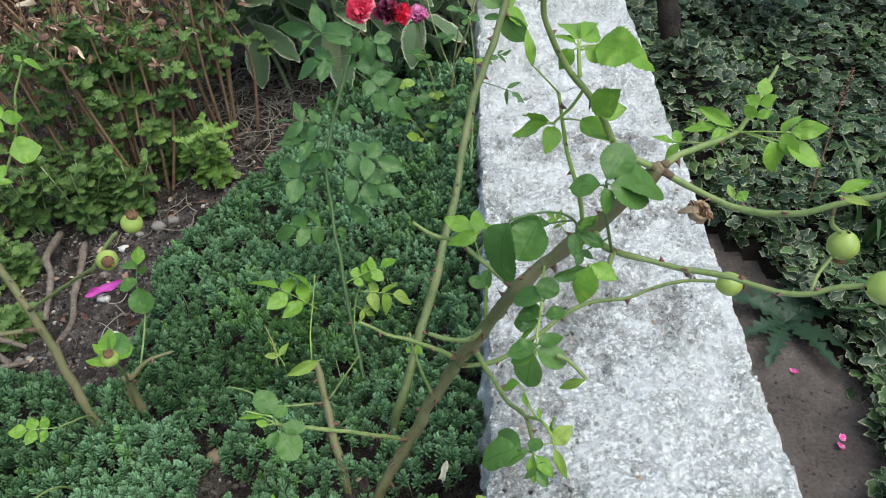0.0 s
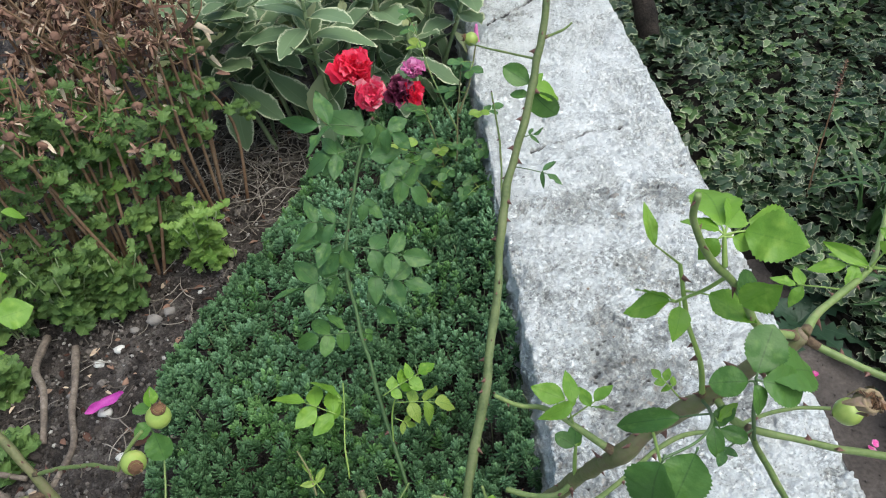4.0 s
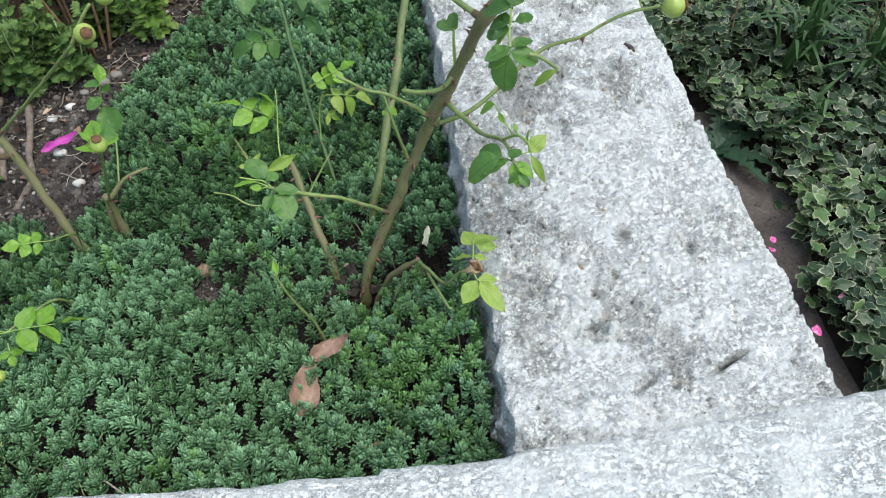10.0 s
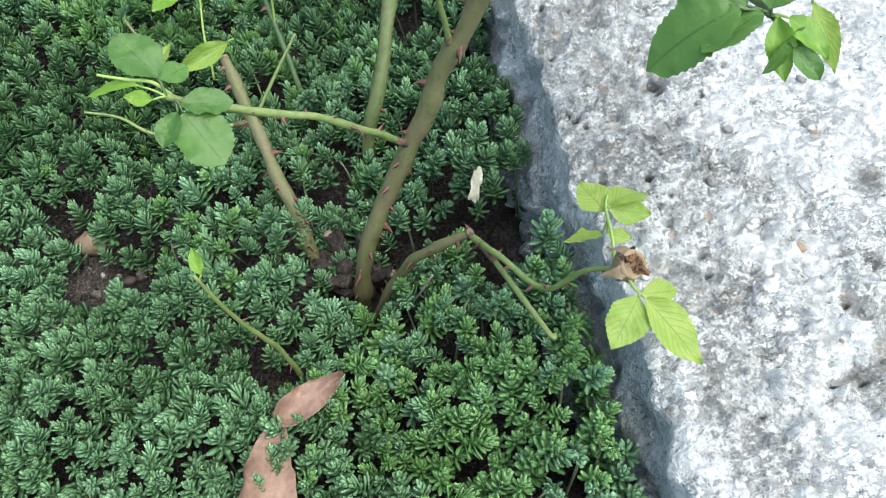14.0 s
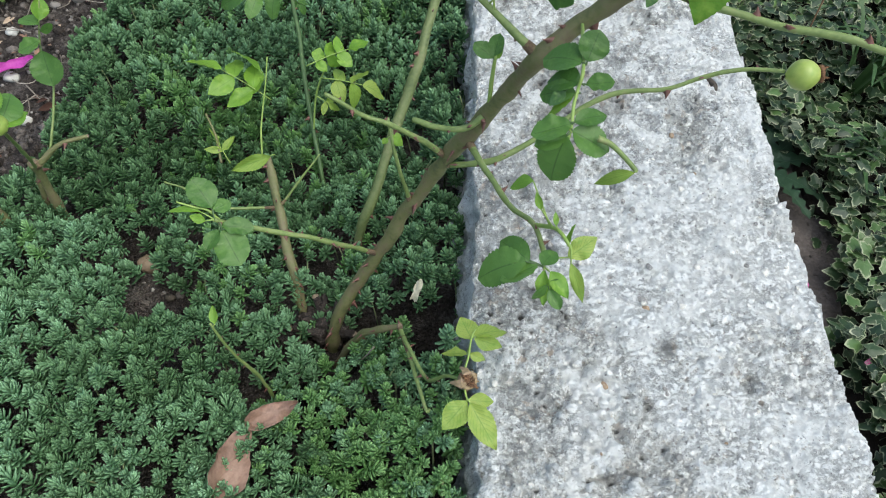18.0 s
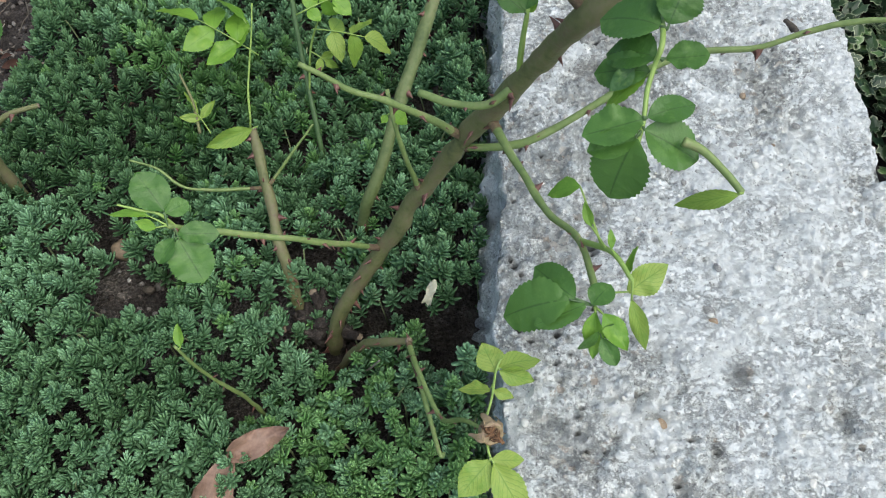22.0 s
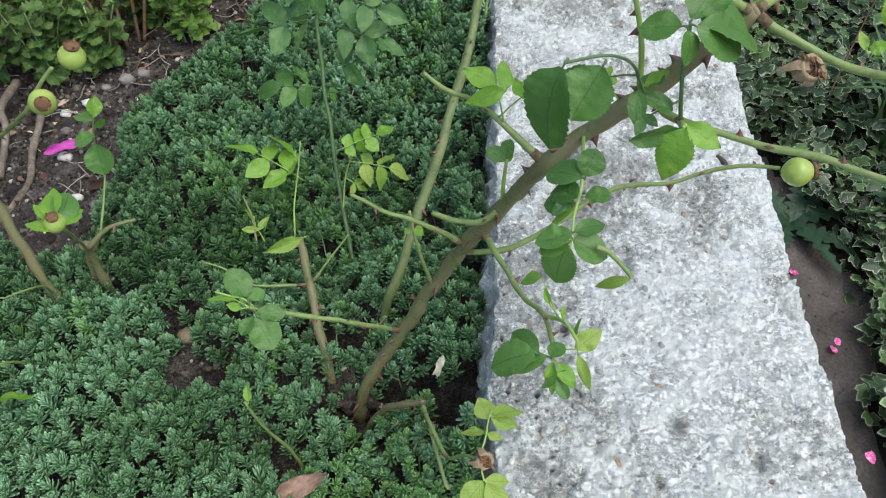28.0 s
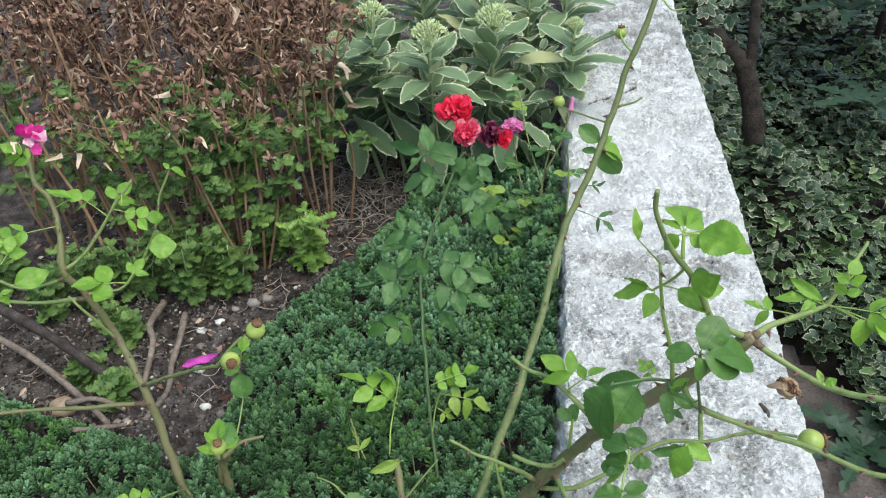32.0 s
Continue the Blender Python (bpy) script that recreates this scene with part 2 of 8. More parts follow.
IVY_LIGHT = leaf_material("light ivy leaf", (0.050, 0.110, 0.034), (0.115, 0.205, 0.062), (0.13, 0.21, 0.08), rim=(0.30, 0.34, 0.20), rim_at=0.88, rough=0.38, translucent=0.1)
GRASS_BLADE = leaf_material("strap leaf", (0.022, 0.065, 0.022), (0.075, 0.15, 0.045), rough=0.5, translucent=0.15)
CANE = plain_material("olive rose cane", ((0.30, (0.075, 0.085, 0.034)), (0.46, (0.150, 0.158, 0.060)), (0.56, (0.175, 0.160, 0.078)), (0.70, (0.150, 0.105, 0.066)), (0.82, (0.26, 0.22, 0.16))), 42, 0.6, 6, 0.7, 0.0012)
CANE_TALL = plain_material("green-olive rose cane", ((0.32, (0.075, 0.105, 0.036)), (0.5, (0.135, 0.175, 0.060)), (0.64, (0.18, 0.20, 0.085)), (0.78, (0.19, 0.135, 0.09))), 42, 0.55, 6, 0.6, 0.001)
CANE_GREEN = plain_material("green rose shoot", ((0.3, (0.11, 0.165, 0.045)), (0.55, (0.20, 0.27, 0.085)), (0.74, (0.27, 0.24, 0.12))), 55, 0.5, 6, 0.3, 0.0004)
STEM_DARK = plain_material("dark green rose stem", ((0.3, (0.05, 0.10, 0.035)), (0.7, (0.10, 0.17, 0.06))), 55, 0.5, 6, 0.3, 0.0004)
CANE_FRESH = plain_material("fresh rose stalk", ((0.3, (0.22, 0.34, 0.07)), (0.7, (0.32, 0.44, 0.12))), 55, 0.5, 6, 0.2, 0.0003)
PRICKLE = plain_material("red-brown prickle", ((0.3, (0.10, 0.036, 0.028)), (0.7, (0.21, 0.105, 0.08))), 2, 0.5, 4, 0.1, 0.0003)
COLLAR = plain_material("corky red-brown collar", ((0.3, (0.075, 0.045, 0.032)), (0.5, (0.15, 0.105, 0.065)), (0.7, (0.17, 0.18, 0.075))), 120, 0.8, 4, 0.7, 0.001)
WOOD_CUT = plain_material("cut cane end", ((0.3, (0.14, 0.10, 0.07)), (0.7, (0.30, 0.24, 0.17))), 200, 0.85, 4)
BARK = plain_material("grey-brown bark", ((0.3, (0.022, 0.016, 0.014)), (0.55, (0.062, 0.051, 0.045)), (0.75, (0.15, 0.13, 0.115))), 40, 0.9, 6, 1.0, 0.004)
TRUNK = plain_material("dark old bark", ((0.35, (0.006, 0.005, 0.0045)), (0.65, (0.042, 0.034, 0.028))), 22, 0.95, 6, 1.0, 0.006)
THISTLE = leaf_material("dark toothed leaf", (0.014, 0.040, 0.020), (0.034, 0.078, 0.038), (0.06, 0.11, 0.06), rough=0.5, translucent=0.1)
HIP = plain_material("green rose hip", ((0.3, (0.22, 0.33, 0.06)), (0.6, (0.34, 0.42, 0.10)), (0.8, (0.46, 0.36, 0.14))), 45, 0.35, 5, 0.1, 0.0003)
DRY_CALYX = plain_material("withered sepals", ((0.3, (0.05, 0.03, 0.02)), (0.7, (0.24, 0.13, 0.07))), 180, 0.9, 4, island=0.4)
SPENT = plain_material("faded tan sepal", ((0.3, (0.13, 0.085, 0.05)), (0.5, (0.30, 0.23, 0.13)), (0.7, (0.40, 0.27, 0.22))), 160, 0.8, 4, 0.4, 0.001, island=0.3)
RED_PETAL = plain_material("red rose petal", ((0.3, (0.72, 0.012, 0.05)), (0.6, (0.90, 0.04, 0.11)), (0.85, (0.93, 0.20, 0.27))), 70, 0.5, 5, 0.2, 0.0005, island=0.45, translucent=0.3)
CORAL_PETAL = plain_material("streaked coral petal", ((0.3, (0.68, 0.02, 0.075)), (0.55, (0.78, 0.06, 0.14)), (0.74, (0.86, 0.46, 0.49))), 150, 0.5, 3, 0.2, 0.0005, island=0.3, translucent=0.25)
FADED_PETAL = plain_material("withered dark petal", ((0.3, (0.05, 0.004, 0.018)), (0.6, (0.14, 0.012, 0.05)), (0.85, (0.45, 0.12, 0.22))), 160, 0.6, 4, 0.3, 0.0005, island=0.45)
PINK_PETAL = plain_material("pink rose petal", ((0.3, (0.68, 0.14, 0.40)), (0.6, (0.82, 0.30, 0.56)), (0.85, (0.90, 0.58, 0.74))), 60, 0.5, 5, 0.2, 0.0005, island=0.35, translucent=0.25)
ORCHID_PETAL = plain_material("orchid-pink petal", ((0.3, (0.42, 0.03, 0.32)), (0.6, (0.60, 0.09, 0.46)), (0.85, (0.78, 0.36, 0.66))), 60, 0.5, 5, 0.2, 0.0005, translucent=0.2)
MAGENTA_PETAL = plain_material("magenta rose petal", ((0.3, (0.62, 0.012, 0.22)), (0.5, (0.76, 0.06, 0.36)), (0.62, (0.88, 0.62, 0.72))), 60, 0.5, 5, 0.2, 0.0005, island=0.3, translucent=0.25)
WHITE_PETAL = plain_material("ivory dried petal", ((0.3, (0.52, 0.49, 0.33)), (0.7, (0.78, 0.75, 0.62))), 120, 0.6, 4, 0.3, 0.0008, translucent=0.2)
DEAD_LEAF = plain_material("brown dry leaf", ((0.3, (0.13, 0.075, 0.055)), (0.5, (0.28, 0.175, 0.13)), (0.75, (0.44, 0.31, 0.235))), 38, 0.6, 7, 0.6, 0.001, island=0.2)
DRY_HEAD = plain_material("withered flower head", ((0.25, (0.050, 0.026, 0.020)), (0.50, (0.170, 0.090, 0.064)), (0.72, (0.31, 0.195, 0.14)), (0.90, (0.64, 0.54, 0.40))), 60, 0.95, 5, 0.6, 0.002, island=0.78)
DRY_STEM = plain_material("brown dry stem", ((0.3, (0.08, 0.042, 0.026)), (0.52, (0.235, 0.140, 0.082)), (0.75, (0.40, 0.30, 0.21))), 35, 0.8, 6, 0.4, 0.001, island=0.4)
DEAD_WOOD = plain_material("weathered dead wood", ((0.3, (0.07, 0.055, 0.045)), (0.52, (0.19, 0.155, 0.125)), (0.75, (0.36, 0.31, 0.26))), 40, 0.9, 6, 0.8, 0.002)
STRAW = plain_material("bleached straw", ((0.3, (0.15, 0.128, 0.105)), (0.7, (0.40, 0.36, 0.31))), 40, 0.85, 5, 0.3, 0.0008, island=0.6)
PEBBLE = plain_material("pale pebble", ((0.3, (0.10, 0.09, 0.08)), (0.6, (0.27, 0.25, 0.23)), (0.8, (0.55, 0.53, 0.49))), 60, 0.9, 6, 0.5, 0.002, island=0.6)
ORPINE_BUD = plain_material("pale green orpine bud", ((0.3, (0.36, 0.45, 0.18)), (0.7, (0.70, 0.76, 0.48))), 120, 0.7, 4, 0.3, 0.001, island=0.6)
ORPINE_STEM = plain_material("pale orpine stem", ((0.3, (0.20, 0.27, 0.12)), (0.7, (0.36, 0.42, 0.22))), 60, 0.6, 5, 0.2, 0.0008)


# ---- mesh tools ----
def hashed(i, j, k):
    h = (i * 374761393 + j * 668265263 + k * 2147483647 + 1013904223).astype(np.int64) & 0x7FFFFFFF
    h = ((h ^ (h >> 13)) * 1274126177) & 0xFFFFFFFF
    h = ((h ^ (h >> 16)) * 1103515245) & 0xFFFFFFFF
    return ((h ^ (h >> 15)) & 0xFFFF) / 65535.0


def rough_field(x, y, z=0.0, scale=1.0, octaves=4):
    """Smooth random relief, about -1 to 1, for whole arrays of places."""
    x, y, z = np.broadcast_arrays(np.asarray(x, float), np.asarray(y, float), np.asarray(z, float))
    total, gain = np.zeros(x.shape), 0.5
    for o in range(octaves):
        p = [a * scale * 2**o + 17.3 * o for a in (x, y, z)]
        c = [np.floor(a).astype(np.int64) for a in p]
        u = [(a - b) ** 2 * (3 - 2 * (a - b)) for a, b in zip(p, c)]
        v = np.zeros(x.shape)
        for dx in (0, 1):
            for dy in (0, 1):
                for dz in (0, 1):
                    w = (u[0] if dx else 1 - u[0]) * (u[1] if dy else 1 - u[1]) * (u[2] if dz else 1 - u[2])
                    v = v + w * hashed(c[0] + dx, c[1] + dy, c[2] + dz)
        total, gain = total + gain * (2 * v - 1), gain * 0.5
    return total


class Shape:
    """Quads and their points, gathered from many pieces into one mesh."""

    def __init__(self):
        self.points, self.quads, self.extra, self.count = [], [], [], 0

    def add(self, points, quads, extra=None):
        points = np.asarray(points, float)
        self.points.append(points)
        self.quads.append(np.asarray(quads, np.int64) + self.count)
        self.extra.append(np.zeros((len(points), 3)) if extra is None else extra)
        self.count += len(points)
        return self

    def many(self, points, quads, extra, matrices, tones=None):
        """One piece laid down once for each 4 x 4 matrix, each with its own tone where one is given."""
        m = np.asarray(matrices, float)
        if not len(m):
            return self
        p = np.einsum("nij,kj->nki", m[:, :3, :3], points) + m[:, None, :3, 3]
        steps = self.count + np.arange(len(m))[:, None, None] * len(points)
        self.points.append(p.reshape(-1, 3))
        self.quads.append((np.asarray(quads)[None] + steps).reshape(-1, 4))
        more = np.tile(np.zeros((len(points), 3)) if extra is None else extra, (len(m), 1))
        if tones is not None:
            more[:, 1] = np.repeat(tones, len(points))
        self.extra.append(more)
        self.count += len(m) * len(points)
        return self

    def mesh(self, name, material, smooth=True):
        p, q, e = np.concatenate(self.points), np.concatenate(self.quads), np.concatenate(self.extra)
        data = bpy.data.meshes.new(name)
        data.vertices.add(len(p))
        data.vertices.foreach_set("co", p.astype(np.float32).ravel())
        data.loops.add(q.size)
        data.loops.foreach_set("vertex_index", q.astype(np.int32).ravel())
        data.polygons.add(len(q))
        data.polygons.foreach_set("loop_start", np.arange(0, q.size, 4, dtype=np.int32))
        data.polygons.foreach_set("use_smooth", np.full(len(q), smooth))
        if np.any(e):
            for n, key in enumerate(("along", "across", "rim")):
                data.attributes.new(key, "FLOAT", "POINT").data.foreach_set("value", e[:, n].astype(np.float32))
        data.materials.append(material)
        data.update(calc_edges=True)
        return data


def part(name, shape, material, parent, label="", smooth=True):
    """Links a shape, or a mesh that is already made, as one object under a thing or a part."""
    ob = new(name, shape.mesh(name, material, smooth) if isinstance(shape, Shape) else shape)
    ob.parent = parent
    return tagged(ob, label)


def thing(name, label, category, group="", kind="", at=(0, 0, 0)):
    ob = new(name)
    ob.empty_display_size = 0.02
    ob.location = at
    return tagged(ob, label, category, group, kind)


def solid(name, shape, material, label, category, group="", kind="", smooth=True):
    return tagged(new(name, shape.mesh(name, material, smooth)), label, category, group, kind)


def grid_quads(rows, columns, closed=False):
    r, c = np.meshgrid(np.arange(rows - 1), np.arange(columns if closed else columns - 1), indexing="ij")
    d = (c + 1) % columns
    return np.stack([r * columns + c, r * columns + d, (r + 1) * columns + d, (r + 1) * columns + c], -1).reshape(-1, 4)


def smooth_line(points, steps=6):
    """A Catmull-Rom line through the points."""
    p = np.asarray(points, float)
    if len(p) < 3:
        return np.linspace(p[0], p[-1], steps + 1)
    q = np.concatenate([[2 * p[0] - p[1]], p, [2 * p[-1] - p[-2]]])
    u = np.linspace(0, 1, steps, endpoint=False)[:, None]
    out = []
    for a, b, c, d in zip(q, q[1:], q[2:], q[3:]):
        out.append(0.5 * (2 * b + (c - a) * u + (2 * a - 5 * b + 4 * c - d) * u**2 + (3 * b - a - 3 * c + d) * u**3))
    return np.concatenate([*out, p[-1:]])


def frames_along(line):
    """Two directions across the line at each of its points."""
    along = np.gradient(line, axis=0)
    along /= np.linalg.norm(along, axis=1)[:, None] + 1e-12
    side, sides = np.cross(along[0], (0.31, 0.9, 0.2)), []
    for a in along:
        side = side - (side @ a) * a
        side = side / (np.linalg.norm(side) + 1e-12)
        sides.append(side)
    sides = np.array(sides)
    return along, sides, np.cross(along, sides)


def tube(shape, points, start, end, sides=7, steps=6, knobs=0.0, curve=True):
    """A tapered round stem along the points, closed at both ends."""
    line = smooth_line(points, steps) if curve else np.asarray(points, float)
    n = len(line)
    radius = start + (end - start) * np.linspace(0, 1, n) ** 0.8
    if knobs:
        radius = radius * (1 + knobs * rough_field(line[:, 0], line[:, 1], line[:, 2], 60, 2))
    _, a, b = frames_along(line)
    line = np.concatenate([line[:1], line, line[-1:]])
    radius = np.concatenate([[1e-5], radius, [1e-5]])
    a, b = (np.concatenate([v[:1], v, v[-1:]]) for v in (a, b))
    turn = np.linspace(0, 2 * np.pi, sides, endpoint=False)
    ring = a[:, None] * np.cos(turn)[None, :, None] + b[:, None] * np.sin(turn)[None, :, None]
    shape.add((line[:, None] + ring * radius[:, None, None]).reshape(-1, 3), grid_quads(n + 2, sides, True))
    return line[1:-1]


def blade(length, width, profile, bend=0.15, fold=0.25, teeth=0, rows=9, columns=7, twist=0.0, ripple=0.0, seed=0):
    """A leaf blade from the origin along +y, facing +z. profile: half widths, 0 to 1, at even steps. Points, quads, and along, across, rim."""
    s = np.linspace(0, 1, rows)
    half = np.interp(s, np.linspace(0, 1, len(profile)), profile) * width / 2
    if teeth:
        half = half * (1 + 0.042 * np.where(np.arange(rows) % 2 == 0, 1, -1) * (s > 0.15) * (s < 0.97))
    c = np.linspace(-1, 1, columns)
    x = half[:, None] * c[None]
    rise = fold * np.abs(x) - bend * length * (s[:, None] ** 2) + twist * x * s[:, None]
    if ripple:
        rise = rise + ripple * length * rough_field(x / length * 3 + seed, s[:, None] * 3 + seed, seed, 1.5, 2) * np.abs(c)[None]
    y = np.broadcast_to(s[:, None] * length, x.shape) * (1 - 0.12 * bend)
    edge = np.maximum(np.abs(c)[None], np.clip((s[:, None] - 0.80) / 0.2, 0, 1) * 1.0) * np.ones_like(x)
    extra = np.stack([np.broadcast_to(s[:, None], x.shape), np.broadcast_to(np.abs(c)[None], x.shape), edge], -1)
    return np.stack([x, y, rise], -1).reshape(-1, 3), grid_quads(rows, columns), extra.reshape(-1, 3)


def facing(origin, ahead, up=(0, 0, 1), size=1.0):
    """The matrix that turns +y to ahead and +z towards up."""
    y = np.asarray(ahead, float) / (np.linalg.norm(ahead) + 1e-12)
    x = np.cross(y, up)
    x = x / (np.linalg.norm(x) + 1e-9)
    m = np.eye(4)
    m[:3, 0], m[:3, 1], m[:3, 2], m[:3, 3] = x * size, y * size, np.cross(x, y) * size, origin
    return m


def spun(n, rng, tilt=0.4, size=(0.8, 1.2)):
    """n matrices at the origin, turned at random about z and tipped a little."""
    out = []
    for _ in range(n):
        a, t, d, s = rng.uniform(0, 6.283), rng.normal(0, tilt), rng.uniform(0, 6.283), rng.uniform(*size)
        m = Matrix.Rotation(t, 4, Vector((math.cos(d), math.sin(d), 0))) @ Matrix.Rotation(a, 4, "Z") @ Matrix.Scale(s, 4)
        out.append(np.array(m))
    return np.array(out)


def curled(length, width, profile, bend, roll, rows=13, columns=9, seed=0, ripple=0.10):
    """A dry leaf or petal curled about its own length."""
    p, q, e = blade(length, width, profile, bend, 0.0, 0, rows, columns, 0.2, ripple, seed)
    angle = p[:, 0] / (width / 2) * roll
    r = width / 2 / max(roll, 0.1)
    p = np.stack([r * np.sin(angle), p[:, 1], p[:, 2] + r * (1 - np.cos(angle))], -1)
    return p, q, e


LEAF_SHAPE = (0.06, 0.45, 0.8, 1.0, 0.95, 0.75, 0.45, 0.04)


def placed(name, data, parent, matrix):
    ob = new(name, data)
    ob.parent = parent
    ob.matrix_basis = Matrix(matrix.tolist())
    return ob


# ---- ground and walls ----
WALL_L, WALL_R, WALL_TOP, YARD_Z = 0.022, 0.338, 0.20, -0.92


def bed_height(x, y):
    """The bare soil of the raised bed."""
    x, y = np.asarray(x, float), np.asarray(y, float)
    fall = np.clip((-x - 0.45) / 0.45, 0, 1)
    far = np.clip((y - 0.9) / 2.5, 0, 1)
    return 0.012 - 0.075 * fall * fall * (3 - 2 * fall) + 0.05 * far + 0.010 * rough_field(x, y, 0, 7, 3) + 0.004 * rough_field(x, y, 3, 45, 3)


def uneven_steps(*stretches):
    """Places along a line: pairs of (end, step), from the first number on."""
    at, out = stretches[0], [stretches[0]]
    for end, step in stretches[1:]:
        count = max(1, round((end - at) / step))
        out += list(np.linspace(at, end, count + 1)[1:])
        at = end
    return np.array(out)


def terrain(name, xs, ys, height, material, label, category):
    x, y = np.meshgrid(xs, ys)
    shape = Shape().add(np.stack([x, y, height(x, y)], -1).reshape(-1, 3), grid_quads(len(ys), len(xs)))
    return solid(name, shape, material, label, category, kind="structure")


terrain("bed_soil", uneven_steps(-7, (-1.6, 0.12), (-0.95, 0.02), (0.05, 0.010)), uneven_steps(-0.47, (1.0, 0.010), (2.2, 0.03), (9, 0.15)),
        bed_height, SOIL, "dark crumbly soil of the raised bed", "soil")


def yard_height(x, y):
    near = (np.abs(x) < 12) & (np.abs(y) < 12)
    return YARD_Z + np.where(near, 0.018 * rough_field(x, y, 0, 3, 3) + 0.005 * rough_field(x, y, 1, 30, 2), 0)


terrain("ground", uneven_steps(-400, (-10, 30), (0.3, 0.6), (2.2, 0.02), (12, 0.3), (400, 30)), uneven_steps(-400, (-10, 30), (-0.6, 0.5), (2.6, 0.02), (12, 0.3), (400, 30)),
        yard_height, YARD, "bare trodden earth of the lower yard", "ground")

# patches where the old limewash is thickest or worn off: x, y, how far it reaches each way, how strong
LIME = ((0.20, -0.08, 0.022, 0.022, 0.42), (0.165, -0.115, 0.025, 0.022, 0.77), (0.15, -0.15, 0.016, 0.028, 0.71), (0.122, -0.19, 0.018, 0.028, 0.48), (0.10, -0.23, 0.018, 0.03, 0.42), (0.18, -0.18, 0.012, 0.016, 0.59), (0.27, -0.155, 0.014, 0.012, 0.42), (0.188, -0.145, 0.012, 0.02, -0.51), (0.16, 0.72, 0.18, 0.20, 0.55), (0.2, 0.95, 0.14, 0.2, 0.20), (0.24, -0.02, 0.10, 0.10, 0.17), (0.18, -0.56, 0.3, 0.15, 0.34),
        (0.20, 0.52, 0.2, 0.05, -0.27), (0.2, 1.7, 0.3, 0.45, -0.34), (0.06, -0.12, 0.05, 0.12, -0.20), (0.12, 0.14, 0.1, 0.12, -0.14), (0.3, 0.2, 0.06, 0.5, 0.10), (0.17, -0.30, 0.18, 0.06, -0.14), (0.18, 0.20, 0.20, 0.20, -0.20))


def cells(x, y, scale, seed):
    """The distance to the nearest of many strewn points, in their spacing, and that point's own random number."""
    x, y = np.broadcast_arrays(np.asarray(x, float) * scale, np.asarray(y, float) * scale)
    a, b = np.floor(x).astype(np.int64), np.floor(y).astype(np.int64)
    near, pick = np.full(x.shape, 9.0), np.zeros(x.shape)
    for i in (-1, 0, 1):
        for j in (-1, 0, 1):
            d = np.hypot(a + i + hashed(a + i, b + j, seed) - x, b + j + hashed(a + i, b + j, seed + 1) - y)
            closer = d < near
            near, pick = np.where(closer, d, near), np.where(closer, hashed(a + i, b + j, seed + 2), pick)
    return near, pick


def bump_at(x, y, a, b, p, q, turn=0.0):
    """A smooth mound of height 1 at a, b, with its reach along and across its own direction."""
    c, s = math.cos(turn), math.sin(turn)
    u, v = (x - a) * c + (y - b) * s, (y - b) * c - (x - a) * s
    return np.exp(-((u / p) ** 2) - (v / q) ** 2)


